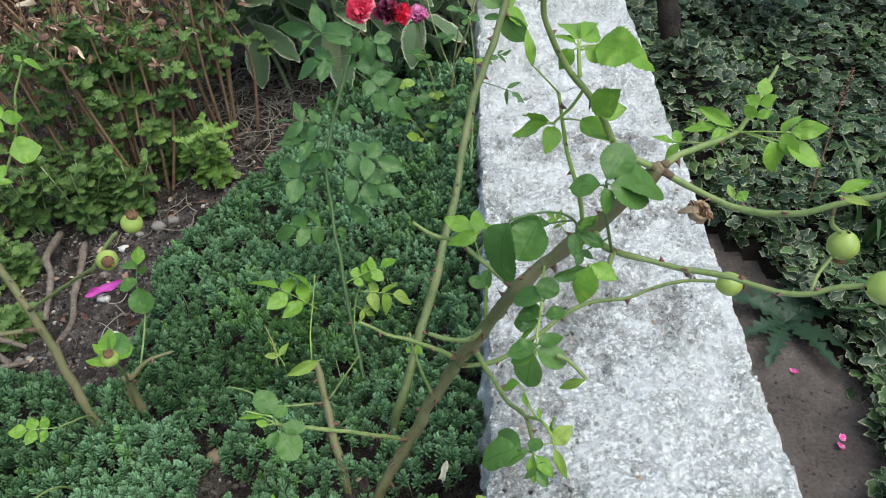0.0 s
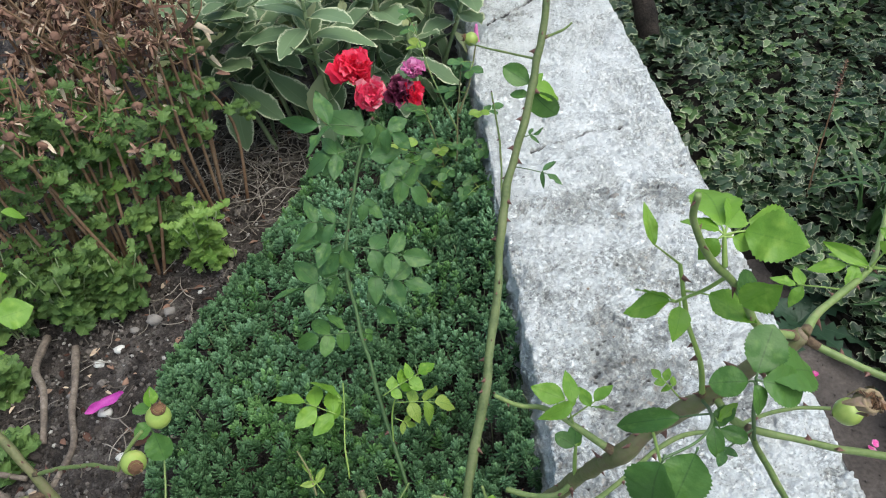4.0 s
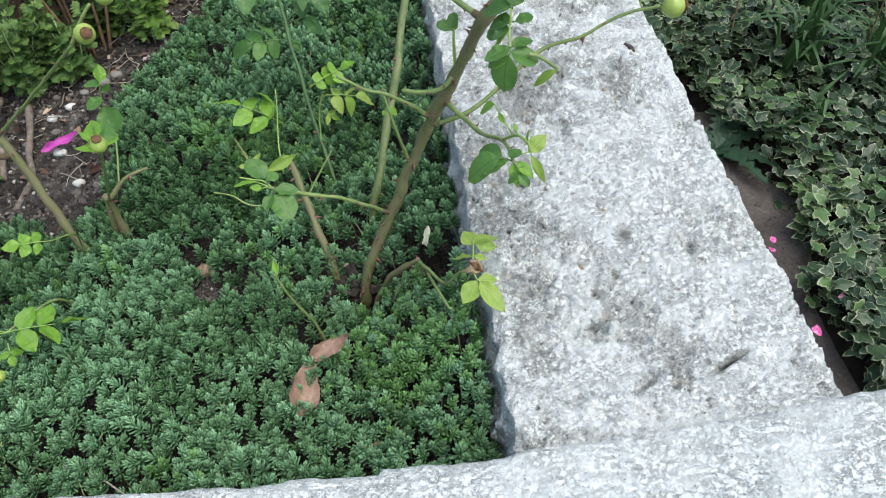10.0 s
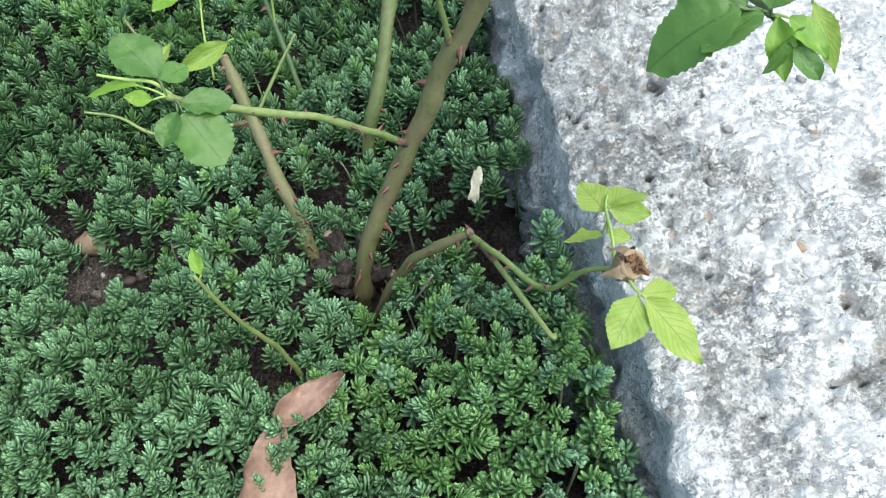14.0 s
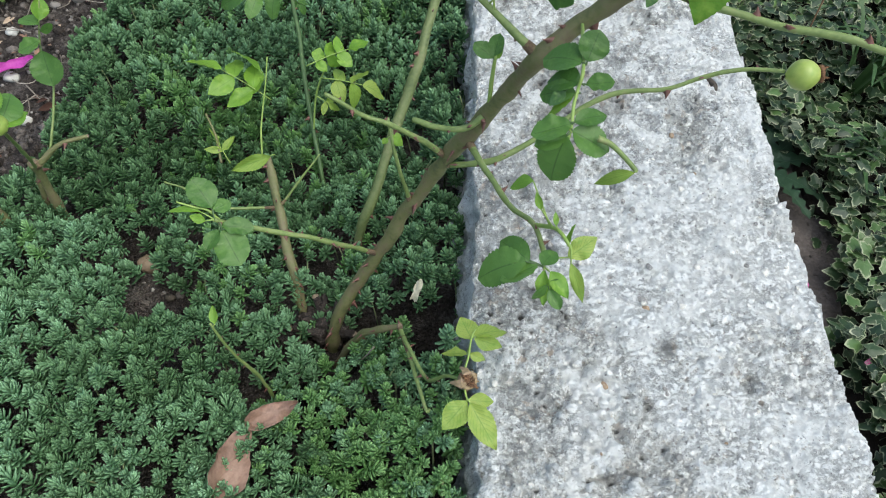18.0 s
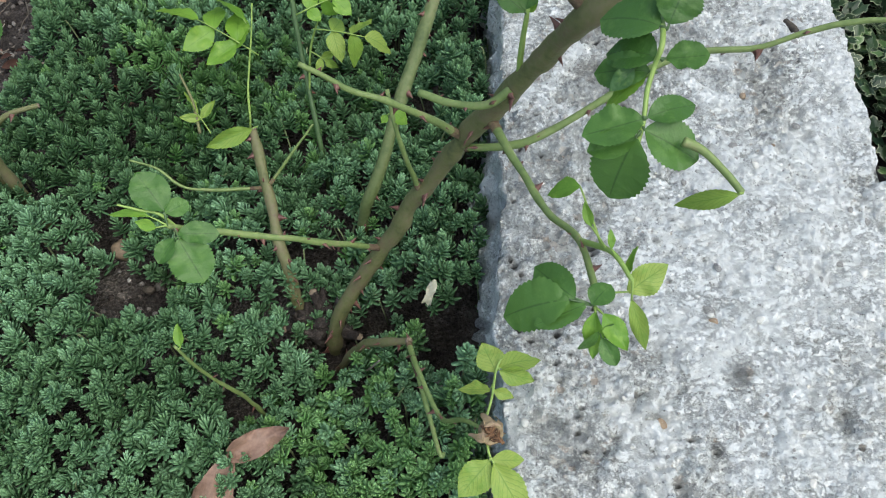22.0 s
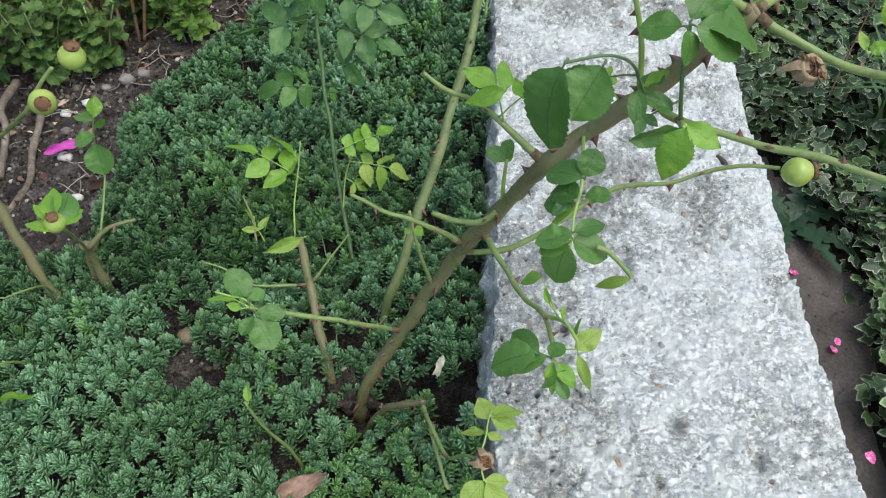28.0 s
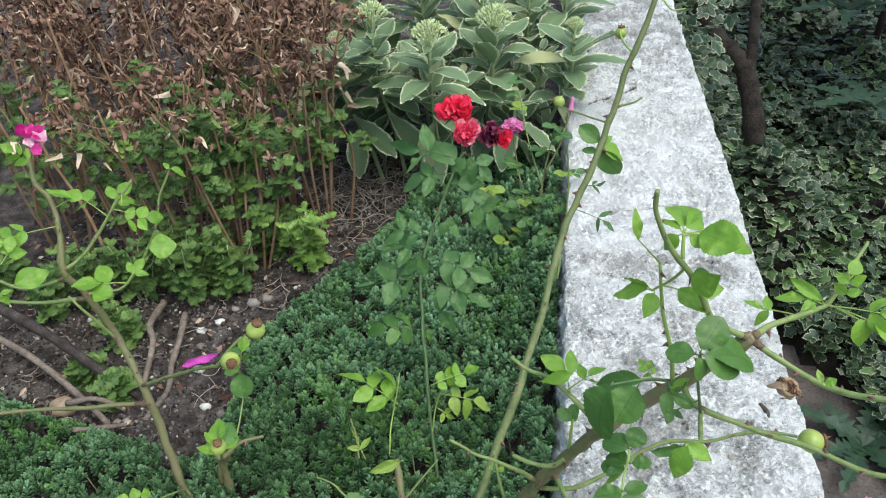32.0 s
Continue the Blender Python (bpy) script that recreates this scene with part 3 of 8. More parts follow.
def wall_surface(x, y):
    """The worn top of the long wall: its relief, and its tone: the limewash left, with shade painted into hollows."""
    x, y = np.broadcast_arrays(np.asarray(x, float), np.asarray(y, float))
    step = lambda v, soft: 1 / (1 + np.exp(-np.clip(v / soft, -30, 30)))
    thick = sum(s * np.exp(-(((x - a) / p) ** 2 + ((y - b) / q) ** 2)) for a, b, p, q, s in LIME)
    z = 0.004 * rough_field(x, y, 0, 6, 2) + 0.005 * rough_field(x, y, 0, 22, 3)
    # two skins of plaster, each broken off along a ragged edge
    skin = step(rough_field(x, y * 0.8, 33, 15, 5) + 0.08 + 0.3 * thick, 0.016)
    film = step(rough_field(x, y, 44, 40, 4) - 0.04 + 0.15 * thick, 0.025)
    z = z + 0.0044 * skin + 0.0030 * film
    bare = 1 - 0.60 * skin
    z = z + bare * (0.0060 * rough_field(x * 0.8, y, 5, 60, 3) + 0.0080 * np.abs(rough_field(x * 0.6, y, 21, 130, 3))) + (0.4 + 0.6 * bare) * 0.0056 * rough_field(x * 0.7, y, 9, 230, 2)
    tone = 0.22 * skin + 0.26 * film - 0.24
    for scale, seed, share, high, dark in ((50, 3, 0.86, 0.0085, -0.10), (100, 8, 0.78, 0.0062, -0.10), (200, 31, 0.62, 0.0036, -0.06)):
        d, r = cells(x, y, scale, seed)
        dome = np.where(r > share, np.sqrt(np.clip(1 - (d / 0.40) ** 2, 0, 1)), 0) * bare
        z, tone = z + high * dome * (0.3 + (r - share) / (1 - share)), tone - dark * dome * (r * 37 % 1 > 0.4)
    # pits are sunk, and their shade is painted into tone
    d, r = cells(x * 0.7, y, 130, 15)
    pit = np.where(r > 0.90, np.exp(-((d / 0.22) ** 2)), 0) * (0.35 + 0.65 * bare)
    z, tone = z - 0.0065 * pit, tone - 0.75 * pit
    # the skin ends in a low broken ledge, past which the wall is smoother
    ledge = 0.545 + 0.03 * rough_field(x, 0, 2, 11, 3)
    z = z - 0.006 * step(y - ledge, 0.004) * np.exp(-np.clip(y - ledge, 0, 9) / 0.09)
    tone = tone - 0.12 * np.exp(-(((y - ledge + 0.03) / 0.045) ** 2))
    # cracks, gouges and lumps of its own, the hollows painted dark as well as sunk
    wander = 0.012 * rough_field(x, 0, 0, 30, 3)
    for line, lo, hi, deep in ((0.633 + 0.28 * x, 0.09, 0.262, 0.014), (1.074 + 0.76 * x, 0.07, 0.19, 0.016)):
        split = np.exp(-(((y - line - wander) / 0.0040) ** 2)) * (x > lo) * (x < hi)
        z, tone = z - deep * split, tone - 1.9 * split
    for a, b, p, q, turn, high, dark in ((0.255, -0.030, 0.017, 0.013, 0.5, 0.012, 0.15), (0.266, -0.152, 0.014, 0.012, 0.0, 0.006, -0.1), (0.303, -0.13, 0.010, 0.010, 0.0, 0.006, 0.2), (0.246, -0.323, 0.020, 0.0032, 0.45, -0.014, 0.9), (0.16, -0.336, 0.016, 0.004, 0.6, -0.008, 0.6),
                                          (0.125, -0.248, 0.026, 0.006, 0.25, 0.008, 0.1), (0.142, -0.225, 0.007, 0.028, -0.15, 0.007, 0.15), (0.130, -0.262, 0.024, 0.004, 0.2, -0.006, 0.5), (0.172, -0.285, 0.005, 0.026, 0.3, 0.007, -0.2), (0.20, -0.292, 0.028, 0.005, 0.25, 0.006, -0.2), (0.091, -0.051, 0.010, 0.004, 0.1, -0.009, 0.6),
                                          (0.266, 0.029, 0.014, 0.006, -0.6, -0.008, 0.35), (0.06, -0.105, 0.016, 0.014, 0.0, 0.005, 0.2), (0.292, 0.19, 0.004, 0.018, 0.2, -0.005, 0.5), (0.277, 0.24, 0.012, 0.009, 0.0, 0.009, 0.0), (0.199, 0.512, 0.010, 0.008, 0.0, 0.006, 0.0), (0.188, -0.150, 0.010, 0.022, 0.1, -0.003, 0.15), (0.152, -0.205, 0.005, 0.03, -0.25, 0.005, -0.15)):
        mound = bump_at(x, y, a, b, p, q, turn)
        z, tone = z + high * mound, tone - dark * mound
    return z, tone + thick * (0.6 + 0.8 * np.clip(0.5 + rough_field(x, y, 8, 60, 3), 0, 1))


def long_wall():
    ys = uneven_steps(-0.405, (0.35, 0.0018), (0.75, 0.0024), (1.3, 0.0040), (2.2, 0.012), (9, 0.1))
    left = [(0, z) for z in np.linspace(-0.16, 0.194, 58)]
    top = [(u, 1.0) for u in np.linspace(0.0, 1.0, 176)]
    right = [(1, z) for z in np.concatenate([np.linspace(0.194, 0.0, 16), np.linspace(-0.03, -1.0, 14)])]
    count = len(left) + len(top) + len(right)
    y = np.repeat(ys[:, None], count, 1)
    chipped = np.clip(rough_field(3, ys, 4, 26, 4) - 0.10, 0, 1)
    edge_l = WALL_L + 0.005 * rough_field(0, ys, 1, 9, 3) + 0.006 * rough_field(0, ys, 2, 45, 4) + 0.016 * chipped
    edge_r = WALL_R + np.clip(ys / 0.7, 0, 1) * 0.014 + 0.003 * rough_field(1, ys, 1, 10, 3) + 0.0018 * rough_field(1, ys, 2, 80, 2) - 0.007 * np.clip(rough_field(7, ys, 4, 20, 3) - 0.2, 0, 1)
    x, z = np.zeros_like(y), np.zeros_like(y)
    zl = np.array([p[1] for p in left])
    down = np.clip((0.194 - zl) / 0.05, 0, 1)
    crumble = 0.012 * rough_field(0, ys[:, None], zl[None] * 1.2, 24, 5) + 0.009 * rough_field(0, ys[:, None], zl[None], 75, 4)
    d, r = cells(ys[:, None], zl[None], 60, 41)
    crumble = crumble - 0.007 * np.where(r > 0.7, np.sqrt(np.clip(1 - (d / 0.42) ** 2, 0, 1)), 0)
    d, r = cells(ys[:, None], zl[None] * 1.4, 48, 51)
    crumble = crumble + 0.010 * np.where(r > 0.75, np.exp(-((d / 0.3) ** 2)), 0)
    lump = np.exp(-(((ys - 0.0) / 0.16) ** 2))[:, None]
    x[:, : len(left)] = edge_l[:, None] - (0.001 + 0.005 * lump) * down[None] + crumble * (0.30 + 0.70 * down[None])
    z[:, : len(left)] = zl[None]
    u = np.array([p[0] for p in top])
    xt = edge_l[:, None] + (edge_r - edge_l)[:, None] * u[None]
    relief, tone = wall_surface(xt, np.repeat(ys[:, None], len(top), 1))
    x[:, len(left) : len(left) + len(top)] = xt
    rim = np.exp(-u[None] * (edge_r - edge_l)[:, None] / 0.010) + 0.8 * np.exp(-(1 - u[None]) * (edge_r - edge_l)[:, None] / 0.006)
    chip = 0.5 + 0.9 * rough_field(xt, ys[:, None], 4, 22, 4)
    z[:, len(left) : len(left) + len(top)] = WALL_TOP + relief - rim * (0.003 + 0.011 * np.clip(chip, 0, 1))
    zr = np.array([p[1] for p in right])
    x[:, -len(right) :] = edge_r[:, None] + 0.004 * rough_field(1, ys[:, None], zr[None], 12, 3) + 0.01 * np.clip((0.15 - zr) / 1.0, 0, 1)[None]
    z[:, -len(right) :] = zr[None]
    # right rim painted as a bright line; left-face hollows painted darker, as shade
    lime = np.concatenate([np.repeat((0.06 + 0.2 * rough_field(0, ys, 0, 14, 3))[:, None], len(left), 1) + 18 * crumble * -1, tone + 0.40 * np.exp(-(1 - u[None]) * 0.31 / 0.009), np.full((len(ys), len(right)), 0.45)], 1).ravel()
    ob = solid("wall_bed", Shape().add(np.stack([x, y, z], -1).reshape(-1, 3), grid_quads(len(ys), count)), CONCRETE, "rough limewashed concrete wall edging the raised bed", "wall", kind="structure")
    ob.data.attributes.new("lime", "FLOAT", "POINT").data.foreach_set("value", lime.astype(np.float32))


def cross_wall():
    """The cap that closes the bed in front, a little higher than the long wall."""
    xs = uneven_steps(-6.0, (-0.9, 0.1), (-0.4, 0.008), (0.372, 0.003))
    u = np.concatenate([np.zeros(10), np.linspace(0, 1, 90), np.ones(12)])
    low = np.concatenate([np.linspace(-0.35, -0.012, 10), np.zeros(90), np.linspace(-0.012, -1.2, 12)])
    far = -0.392 - 0.09 * (np.clip(xs, -0.8, 0.0) + 0.24) * (xs < -0.1) - 0.008 * (xs >= -0.1) + 0.008 * rough_field(xs, 0, 0, 8, 3) + 0.02 * np.clip((xs - 0.1) / 0.2, 0, 1)
    near = -0.72 + 0.006 * rough_field(xs, 0, 6, 8, 3)
    y = far[:, None] + (near - far)[:, None] * u[None]
    x = np.repeat(xs[:, None], len(u), 1)
    rim = np.exp(-u * 0.32 / 0.008) + np.exp(-(1 - u) * 0.32 / 0.008)
    z = 0.226 + low[None] + 0.004 * rough_field(x, y, 2, 30, 4) + 0.004 * rough_field(x, y, 3, 100, 3) - rim[None] * (0.004 + 0.008 * np.clip(0.5 + rough_field(x, y, 6, 30, 3), 0, 1))
    pts = np.stack([x, y, z], -1).reshape(-1, 3)
    ob = solid("wall_front", Shape().add(pts, grid_quads(len(xs), len(u))[:, ::-1]), CONCRETE, "whitewashed concrete cap closing the bed in front", "wall", kind="structure")
    ob.data.attributes.new("lime", "FLOAT", "POINT").data.foreach_set("value", (0.26 + 0.5 * rough_field(pts[:, 0], pts[:, 1], 2, 30, 3)).astype(np.float32))
    ends = Shape()
    for n in (0, len(xs) - 1):
        ring = pts.reshape(len(xs), len(u), 3)[n]
        inner = ring.copy()
        inner[:, 1], inner[:, 2] = -0.56, np.clip(inner[:, 2], -1.2, 0.1)
        ends.add(np.concatenate([ring, inner]), grid_quads(2, len(u)))
    cap = part("end_face", ends, CONCRETE, ob)
    return cap


long_wall()
cross_wall()


# ---- stonecrop carpet ----
def sprig(rng, leaves=30, size=1.0, plump=1.0):
    """One shoot of stonecrop: narrow fleshy leaves all round it, closing to a tuft at its top."""
    shape = Shape()
    for n in range(leaves):
        k = n / (leaves - 1)
        turn = n * 2.39996 + rng.uniform(-0.25, 0.25)
        lift = radians(-3 + 78 * k**1.1 + rng.uniform(-12, 12))
        length = (0.0086 - 0.0036 * k**2) * size * rng.uniform(0.80, 1.12)
        thick = (0.00118 - 0.00022 * k) * size * plump
        out = np.array([math.cos(turn) * math.cos(lift), math.sin(turn) * math.cos(lift), math.sin(lift)])
        side = np.array([-math.sin(turn), math.cos(turn), 0])
        up = np.cross(out, side)
        root = np.array([0, 0, -0.017 * (1 - k) * size])
        rings, marks = [], []
        for s, w in ((0.0, 0.6), (0.74, 1.16), (1.0, 0.56)):
            centre = root + out * length * s + np.array([0, 0, 0.0022 * s * s * size])
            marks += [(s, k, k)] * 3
            rings += [centre + (side * math.cos(a) * 1.35 + up * math.sin(a)) * thick * w for a in (0.52, 2.62, 4.71)]
        shape.add(rings, grid_quads(3, 3, True), np.array(marks))
    return np.concatenate(shape.points), np.concatenate(shape.quads), np.concatenate(shape.extra)


BARE = ((-0.320, -0.032, 0.036), (-0.355, 0.034, 0.020), (-0.118, -0.075, 0.024), (-0.146, -0.048, 0.014), (-0.010, -0.095, 0.026), (-0.055, -0.060, 0.014), (-0.05, 0.16, 0.015), (-0.190, -0.140, 0.014))


def carpet(x, y):
    """How well the stonecrop covers a place: above 0 where it grows."""
    edge = np.interp(y, [-0.5, 0.0, 0.08, 0.16, 0.42, 0.55, 0.65, 0.80, 0.95, 1.2], [-1.4, -1.0, -0.62, -0.53, -0.535, -0.48, -0.41, -0.36, -0.31, -0.2])
    cover = np.minimum((x - edge) / 0.05, (0.020 - x) / 0.015)
    cover = np.minimum(cover, (1.15 - y) / 0.1)
    for a, b, r in BARE:
        cover = np.minimum(cover, (np.hypot(x - a, (y - b) * 1.2) - r) / 0.02)
    patch = np.minimum((-0.60 - x) / 0.06, (0.27 - y - 0.35 * (x + 0.95)) / 0.05)
    cover = np.maximum(cover, np.minimum(patch, (x + 1.35) / 0.05))
    return np.clip(cover, -2, 1) + 0.45 * rough_field(x, y, 0, 13, 3)


def stonecrop():
    rng = np.random.default_rng(4)
    forms = [sprig(rng, 28, 1.12), sprig(rng, 26, 1.02), sprig(rng, 29, 1.17), sprig(rng, 24, 0.95), sprig(rng, 17, 1.10, 1.3), sprig(rng, 18, 1.14, 1.25)]
    step = 0.0113
    gx, gy = np.meshgrid(np.arange(-1.35, 0.03, step), np.arange(-0.405, 1.15, step * 0.9))
    gx = gx.ravel() + rng.uniform(-0.5, 0.5, gx.size) * step
    gy = gy.ravel() + rng.uniform(-0.5, 0.5, gy.size) * step
    clump = rough_field(gx, gy, 31, 38, 2)
    # shade of the bed's middle, painted into tone below; also thins and lowers rosettes
    mid_shade = np.interp(gy, [-0.30, -0.05, 0.12, 0.30, 0.6], [0.0, 0.70, 0.95, 0.75, 0.5])
    keep = (carpet(gx, gy) > 0.05) & (rough_field(gx, gy, 41, 25, 2) > -0.60 + 0.16 * mid_shade) & (clump > -0.50 + 0.19 * mid_shade + 0.1 * rng.normal(0, 1, gx.size)) & ((gx > -0.95) | (rng.random(gx.size) < 0.5)) & (rng.random(gx.size) < np.where(gy > 0.75, 0.5, 0.98))
    gx, gy, clump, mid_shade = gx[keep], gy[keep], clump[keep], mid_shade[keep]
    cover = np.clip(carpet(gx, gy), 0, 1)
    tuft = rough_field(gx, gy, 41, 25, 2)
    hump = 0.5 + 0.7 * rough_field(gx, gy, 7, 20, 2)
    gz = bed_height(gx, gy) + 0.016 + 0.030 * np.sqrt(cover) + 0.040 * hump * cover + 0.024 * tuft * cover + 0.050 * np.clip((gx + 0.13) / 0.12, 0, 1) * cover + 0.030 * np.clip((gx + 0.05) / 0.05, 0, 1) * cover + 0.030 * clump + rng.normal(0, 0.0050, gx.size)
    gz = gz + 0.016 * (1 - mid_shade)
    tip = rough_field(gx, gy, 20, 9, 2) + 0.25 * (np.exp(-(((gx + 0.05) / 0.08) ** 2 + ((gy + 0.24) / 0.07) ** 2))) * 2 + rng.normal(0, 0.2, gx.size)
    # open front painted paler, shaded middle darker, over random tints
    tone = np.clip(0.80 - 0.52 * mid_shade + 0.55 * rough_field(gx, gy, 62, 7, 3) + 0.5 * tuft + rng.normal(0, 0.13, gx.size), 0.02, 1)
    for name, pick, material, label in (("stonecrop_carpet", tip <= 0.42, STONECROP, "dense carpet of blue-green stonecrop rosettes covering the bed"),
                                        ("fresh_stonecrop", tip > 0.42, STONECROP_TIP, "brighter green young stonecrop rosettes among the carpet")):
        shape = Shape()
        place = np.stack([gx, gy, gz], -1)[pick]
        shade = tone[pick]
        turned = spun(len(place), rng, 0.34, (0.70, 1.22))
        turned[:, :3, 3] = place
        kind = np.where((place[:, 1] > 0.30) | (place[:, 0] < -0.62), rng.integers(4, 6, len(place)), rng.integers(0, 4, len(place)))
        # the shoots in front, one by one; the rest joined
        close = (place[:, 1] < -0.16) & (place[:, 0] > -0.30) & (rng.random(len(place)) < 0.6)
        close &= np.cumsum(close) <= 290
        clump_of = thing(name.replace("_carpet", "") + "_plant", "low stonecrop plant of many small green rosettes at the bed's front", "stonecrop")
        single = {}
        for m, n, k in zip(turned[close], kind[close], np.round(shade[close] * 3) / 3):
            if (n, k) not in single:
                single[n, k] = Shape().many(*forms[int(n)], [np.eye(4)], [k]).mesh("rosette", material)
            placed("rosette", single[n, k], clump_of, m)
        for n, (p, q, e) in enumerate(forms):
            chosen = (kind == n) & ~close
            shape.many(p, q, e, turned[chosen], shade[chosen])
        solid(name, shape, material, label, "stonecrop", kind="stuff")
    stems = Shape()
    for n in rng.choice(len(gx), 900, replace=False):
        x, y, z = gx[n], gy[n], gz[n]
        dx, dy = rng.normal(0, 0.012, 2)
        tube(stems, [(x + dx, y + dy, bed_height(x, y) - 0.002), (x + dx * 0.4, y + dy * 0.4, z - 0.02), (x, y, z - 0.006)], 0.0011, 0.0009, 4, 2)
    solid("stonecrop_stems", stems, ORPINE_STEM, "thin bare stems under the stonecrop", "stonecrop", kind="stuff")


stonecrop()


# ---- ivy in the yard ----
def ivy_blade(rng):
    turns, reach = [], []
    for a, r in ((-178, 0.10), (-135, 0.52), (-105, 0.42), (-75, 0.66), (-58, 0.74), (-44, 0.55), (-20, 0.80), (0, 1.0), (20, 0.80), (44, 0.55), (58, 0.74), (75, 0.66), (105, 0.42), (135, 0.52), (178, 0.10)):
        turns.append(radians(a + rng.uniform(-4, 4)))
        reach.append(r * rng.uniform(0.92, 1.08))
    turns, reach = np.array(turns), np.array(reach)
    rows = []
    extra = []
    for s in (0.02, 0.74, 1.0):
        x, y = np.sin(turns) * reach * s * 0.5, np.cos(turns) * reach * s * 0.62 + 0.12
        z = 0.10 * np.hypot(x, y) * np.cos(turns * 3) * 0.5 - 0.30 * (x * x + y * y)
        rows.append(np.stack([x, y, z], -1))
        extra.append(np.stack([np.full(len(turns), s), np.abs(np.sin(turns * 2.5)) * s, np.full(len(turns), s)], -1))
    return np.concatenate(rows), grid_quads(3, len(turns)), np.concatenate(extra)


def ivy_height(x, y):
    rise = np.clip((y - 1.2) / 3.0, 0, 1.6) + 0.35 * np.clip((x - 1.0) / 1.5, 0, 1.5) + 0.3 * np.clip((y - 1.5) / 0.5, 0, 1) * np.exp(-((x - 0.55) / 0.4) ** 2)
    rise = rise + 0.60 * np.exp(-(((x - 0.86) / 0.16) ** 2 + ((y - 2.0) / 0.2) ** 2))
    return YARD_Z + 0.07 + 0.42 * rise + 0.10 * (0.5 + 0.5 * rough_field(x, y, 2, 2.2, 3)) + 0.16 * rough_field(x, y, 5, 4.5, 3) * np.clip((x - 0.9) / 0.5, 0.2, 1)


def ivy():
    rng = np.random.default_rng(9)
    forms = [ivy_blade(rng) for _ in range(5)]
    x, y = 0.4 + 3.4 * rng.random(62000) ** 1.4, rng.uniform(-0.4, 5.6, 62000)
    edge = np.interp(y, [-0.4, 0.1, 0.45, 0.8, 1.1, 1.35, 1.6, 1.9, 7], [1.00, 1.04, 1.06, 1.15, 1.10, 1.02, 0.86, 0.62, 0.52])
    inside = (x - edge) / 0.10 + 0.8 * rough_field(x, y, 0, 6, 2)
    view = (x < 0.75 + 0.55 * np.clip(y, 0, 9) + 0.9)
    keep = (inside > 0) & view & (rng.random(x.size) < np.interp(y, [0, 2.6, 4, 7], [1.0, 0.9, 0.35, 0.2]))
    x, y = x[keep], y[keep]
    deep = rng.random(x.size)
    bank_x, bank_y = uneven_steps(0.42, (2.2, 0.05), (6, 0.2)), uneven_steps(-0.5, (3, 0.05), (9, 0.2))
    shore = lambda a, b: (a - np.interp(b, [-0.4, 0.1, 0.45, 0.8, 1.1, 1.35, 1.6, 1.9, 7], [1.00, 1.04, 1.06, 1.15, 1.10, 1.02, 0.86, 0.62, 0.52])) / 0.12
    # bank added below the leaves; its colour carries the shade of their gaps
    terrain("ivy_bank", bank_x, bank_y, lambda a, b: np.where(shore(a, b) > 0.3, ivy_height(a, b) - 0.085, YARD_Z - 0.03), IVY_GAPS, "earth bank under the ivy, near-black for the shaded gaps", "soil")
    z = ivy_height(x, y) - 0.10 * deep**2 * 1.2 + rng.normal(0, 0.012, x.size)
    light = rough_field(x, y, 12, 4, 2) + rng.normal(0, 0.25, x.size) + 0.35 * np.exp(-(((x - 1.05) / 0.25) ** 2 + ((y - 0.4) / 0.5) ** 2))
    for name, pick, material, label in (("ivy", light <= 0.38, IVY, "dark variegated ivy with pale leaf edges covering the yard"), ("light_ivy", light > 0.38, IVY_LIGHT, "lighter yellow-green variegated ivy leaves")):
        shape = Shape()
        turned = spun(int(pick.sum()), rng, 0.55, (0.036, 0.078))
        turned[:, :3, 3] = np.stack([x, y, z], -1)[pick]
        kind = rng.integers(0, len(forms), len(turned))
        at = turned[:, :3, 3]
        close = (at[:, 0] < 1.25) & (at[:, 1] < 1.6)
        close &= np.cumsum(close) <= 290
        runner = thing(name + "_plant", "variegated ivy with pale leaf edges beside the trodden soil", "ivy")
        single = [Shape().add(*form).mesh("leaf", material) for form in forms]
        for m, n in zip(turned[close], kind[close]):
            placed("leaf", single[int(n)], runner, m)
        for n, (p, q, e) in enumerate(forms):
            shape.many(p, q, e, turned[(kind == n) & ~close])
        solid(name, shape, material, label, "ivy", kind="stuff")


ivy()


# ---- rose parts ----
ROSE_PROFILE = (0.12, 0.52, 0.80, 0.95, 1.0, 0.99, 0.93, 0.80, 0.54, 0.04)

POINTED_PROFILE = (0.12, 0.50, 0.80, 0.97, 1.0, 0.93, 0.79, 0.58, 0.32, 0.02)


def rose_blades():
    """Leaflets one metre long, to be scaled: a few bends of the same blade, for each material."""
    made = {}
    for material in (ROSE_MID, ROSE_DARK, ROSE_LIME, ROSE_SICK):
        for n, (bend, fold, twist) in enumerate(((0.16, 0.22, 0.15), (0.34, 0.12, -0.3), (0.05, 0.36, 0.1), (0.55, 0.20, 0.4), (-0.06, 0.28, -0.25))):
            shape = Shape().add(*blade(1.0, 0.70 if material is ROSE_MID else 0.62, ROSE_PROFILE if material is ROSE_MID else POINTED_PROFILE, bend, fold, 1, 27, 7, twist, 0.12, n))
            made[material.name, n] = shape.mesh("leaflet", material)
    return made


ROSE_BLADES = rose_blades()
dice = np.random.default_rng(21)


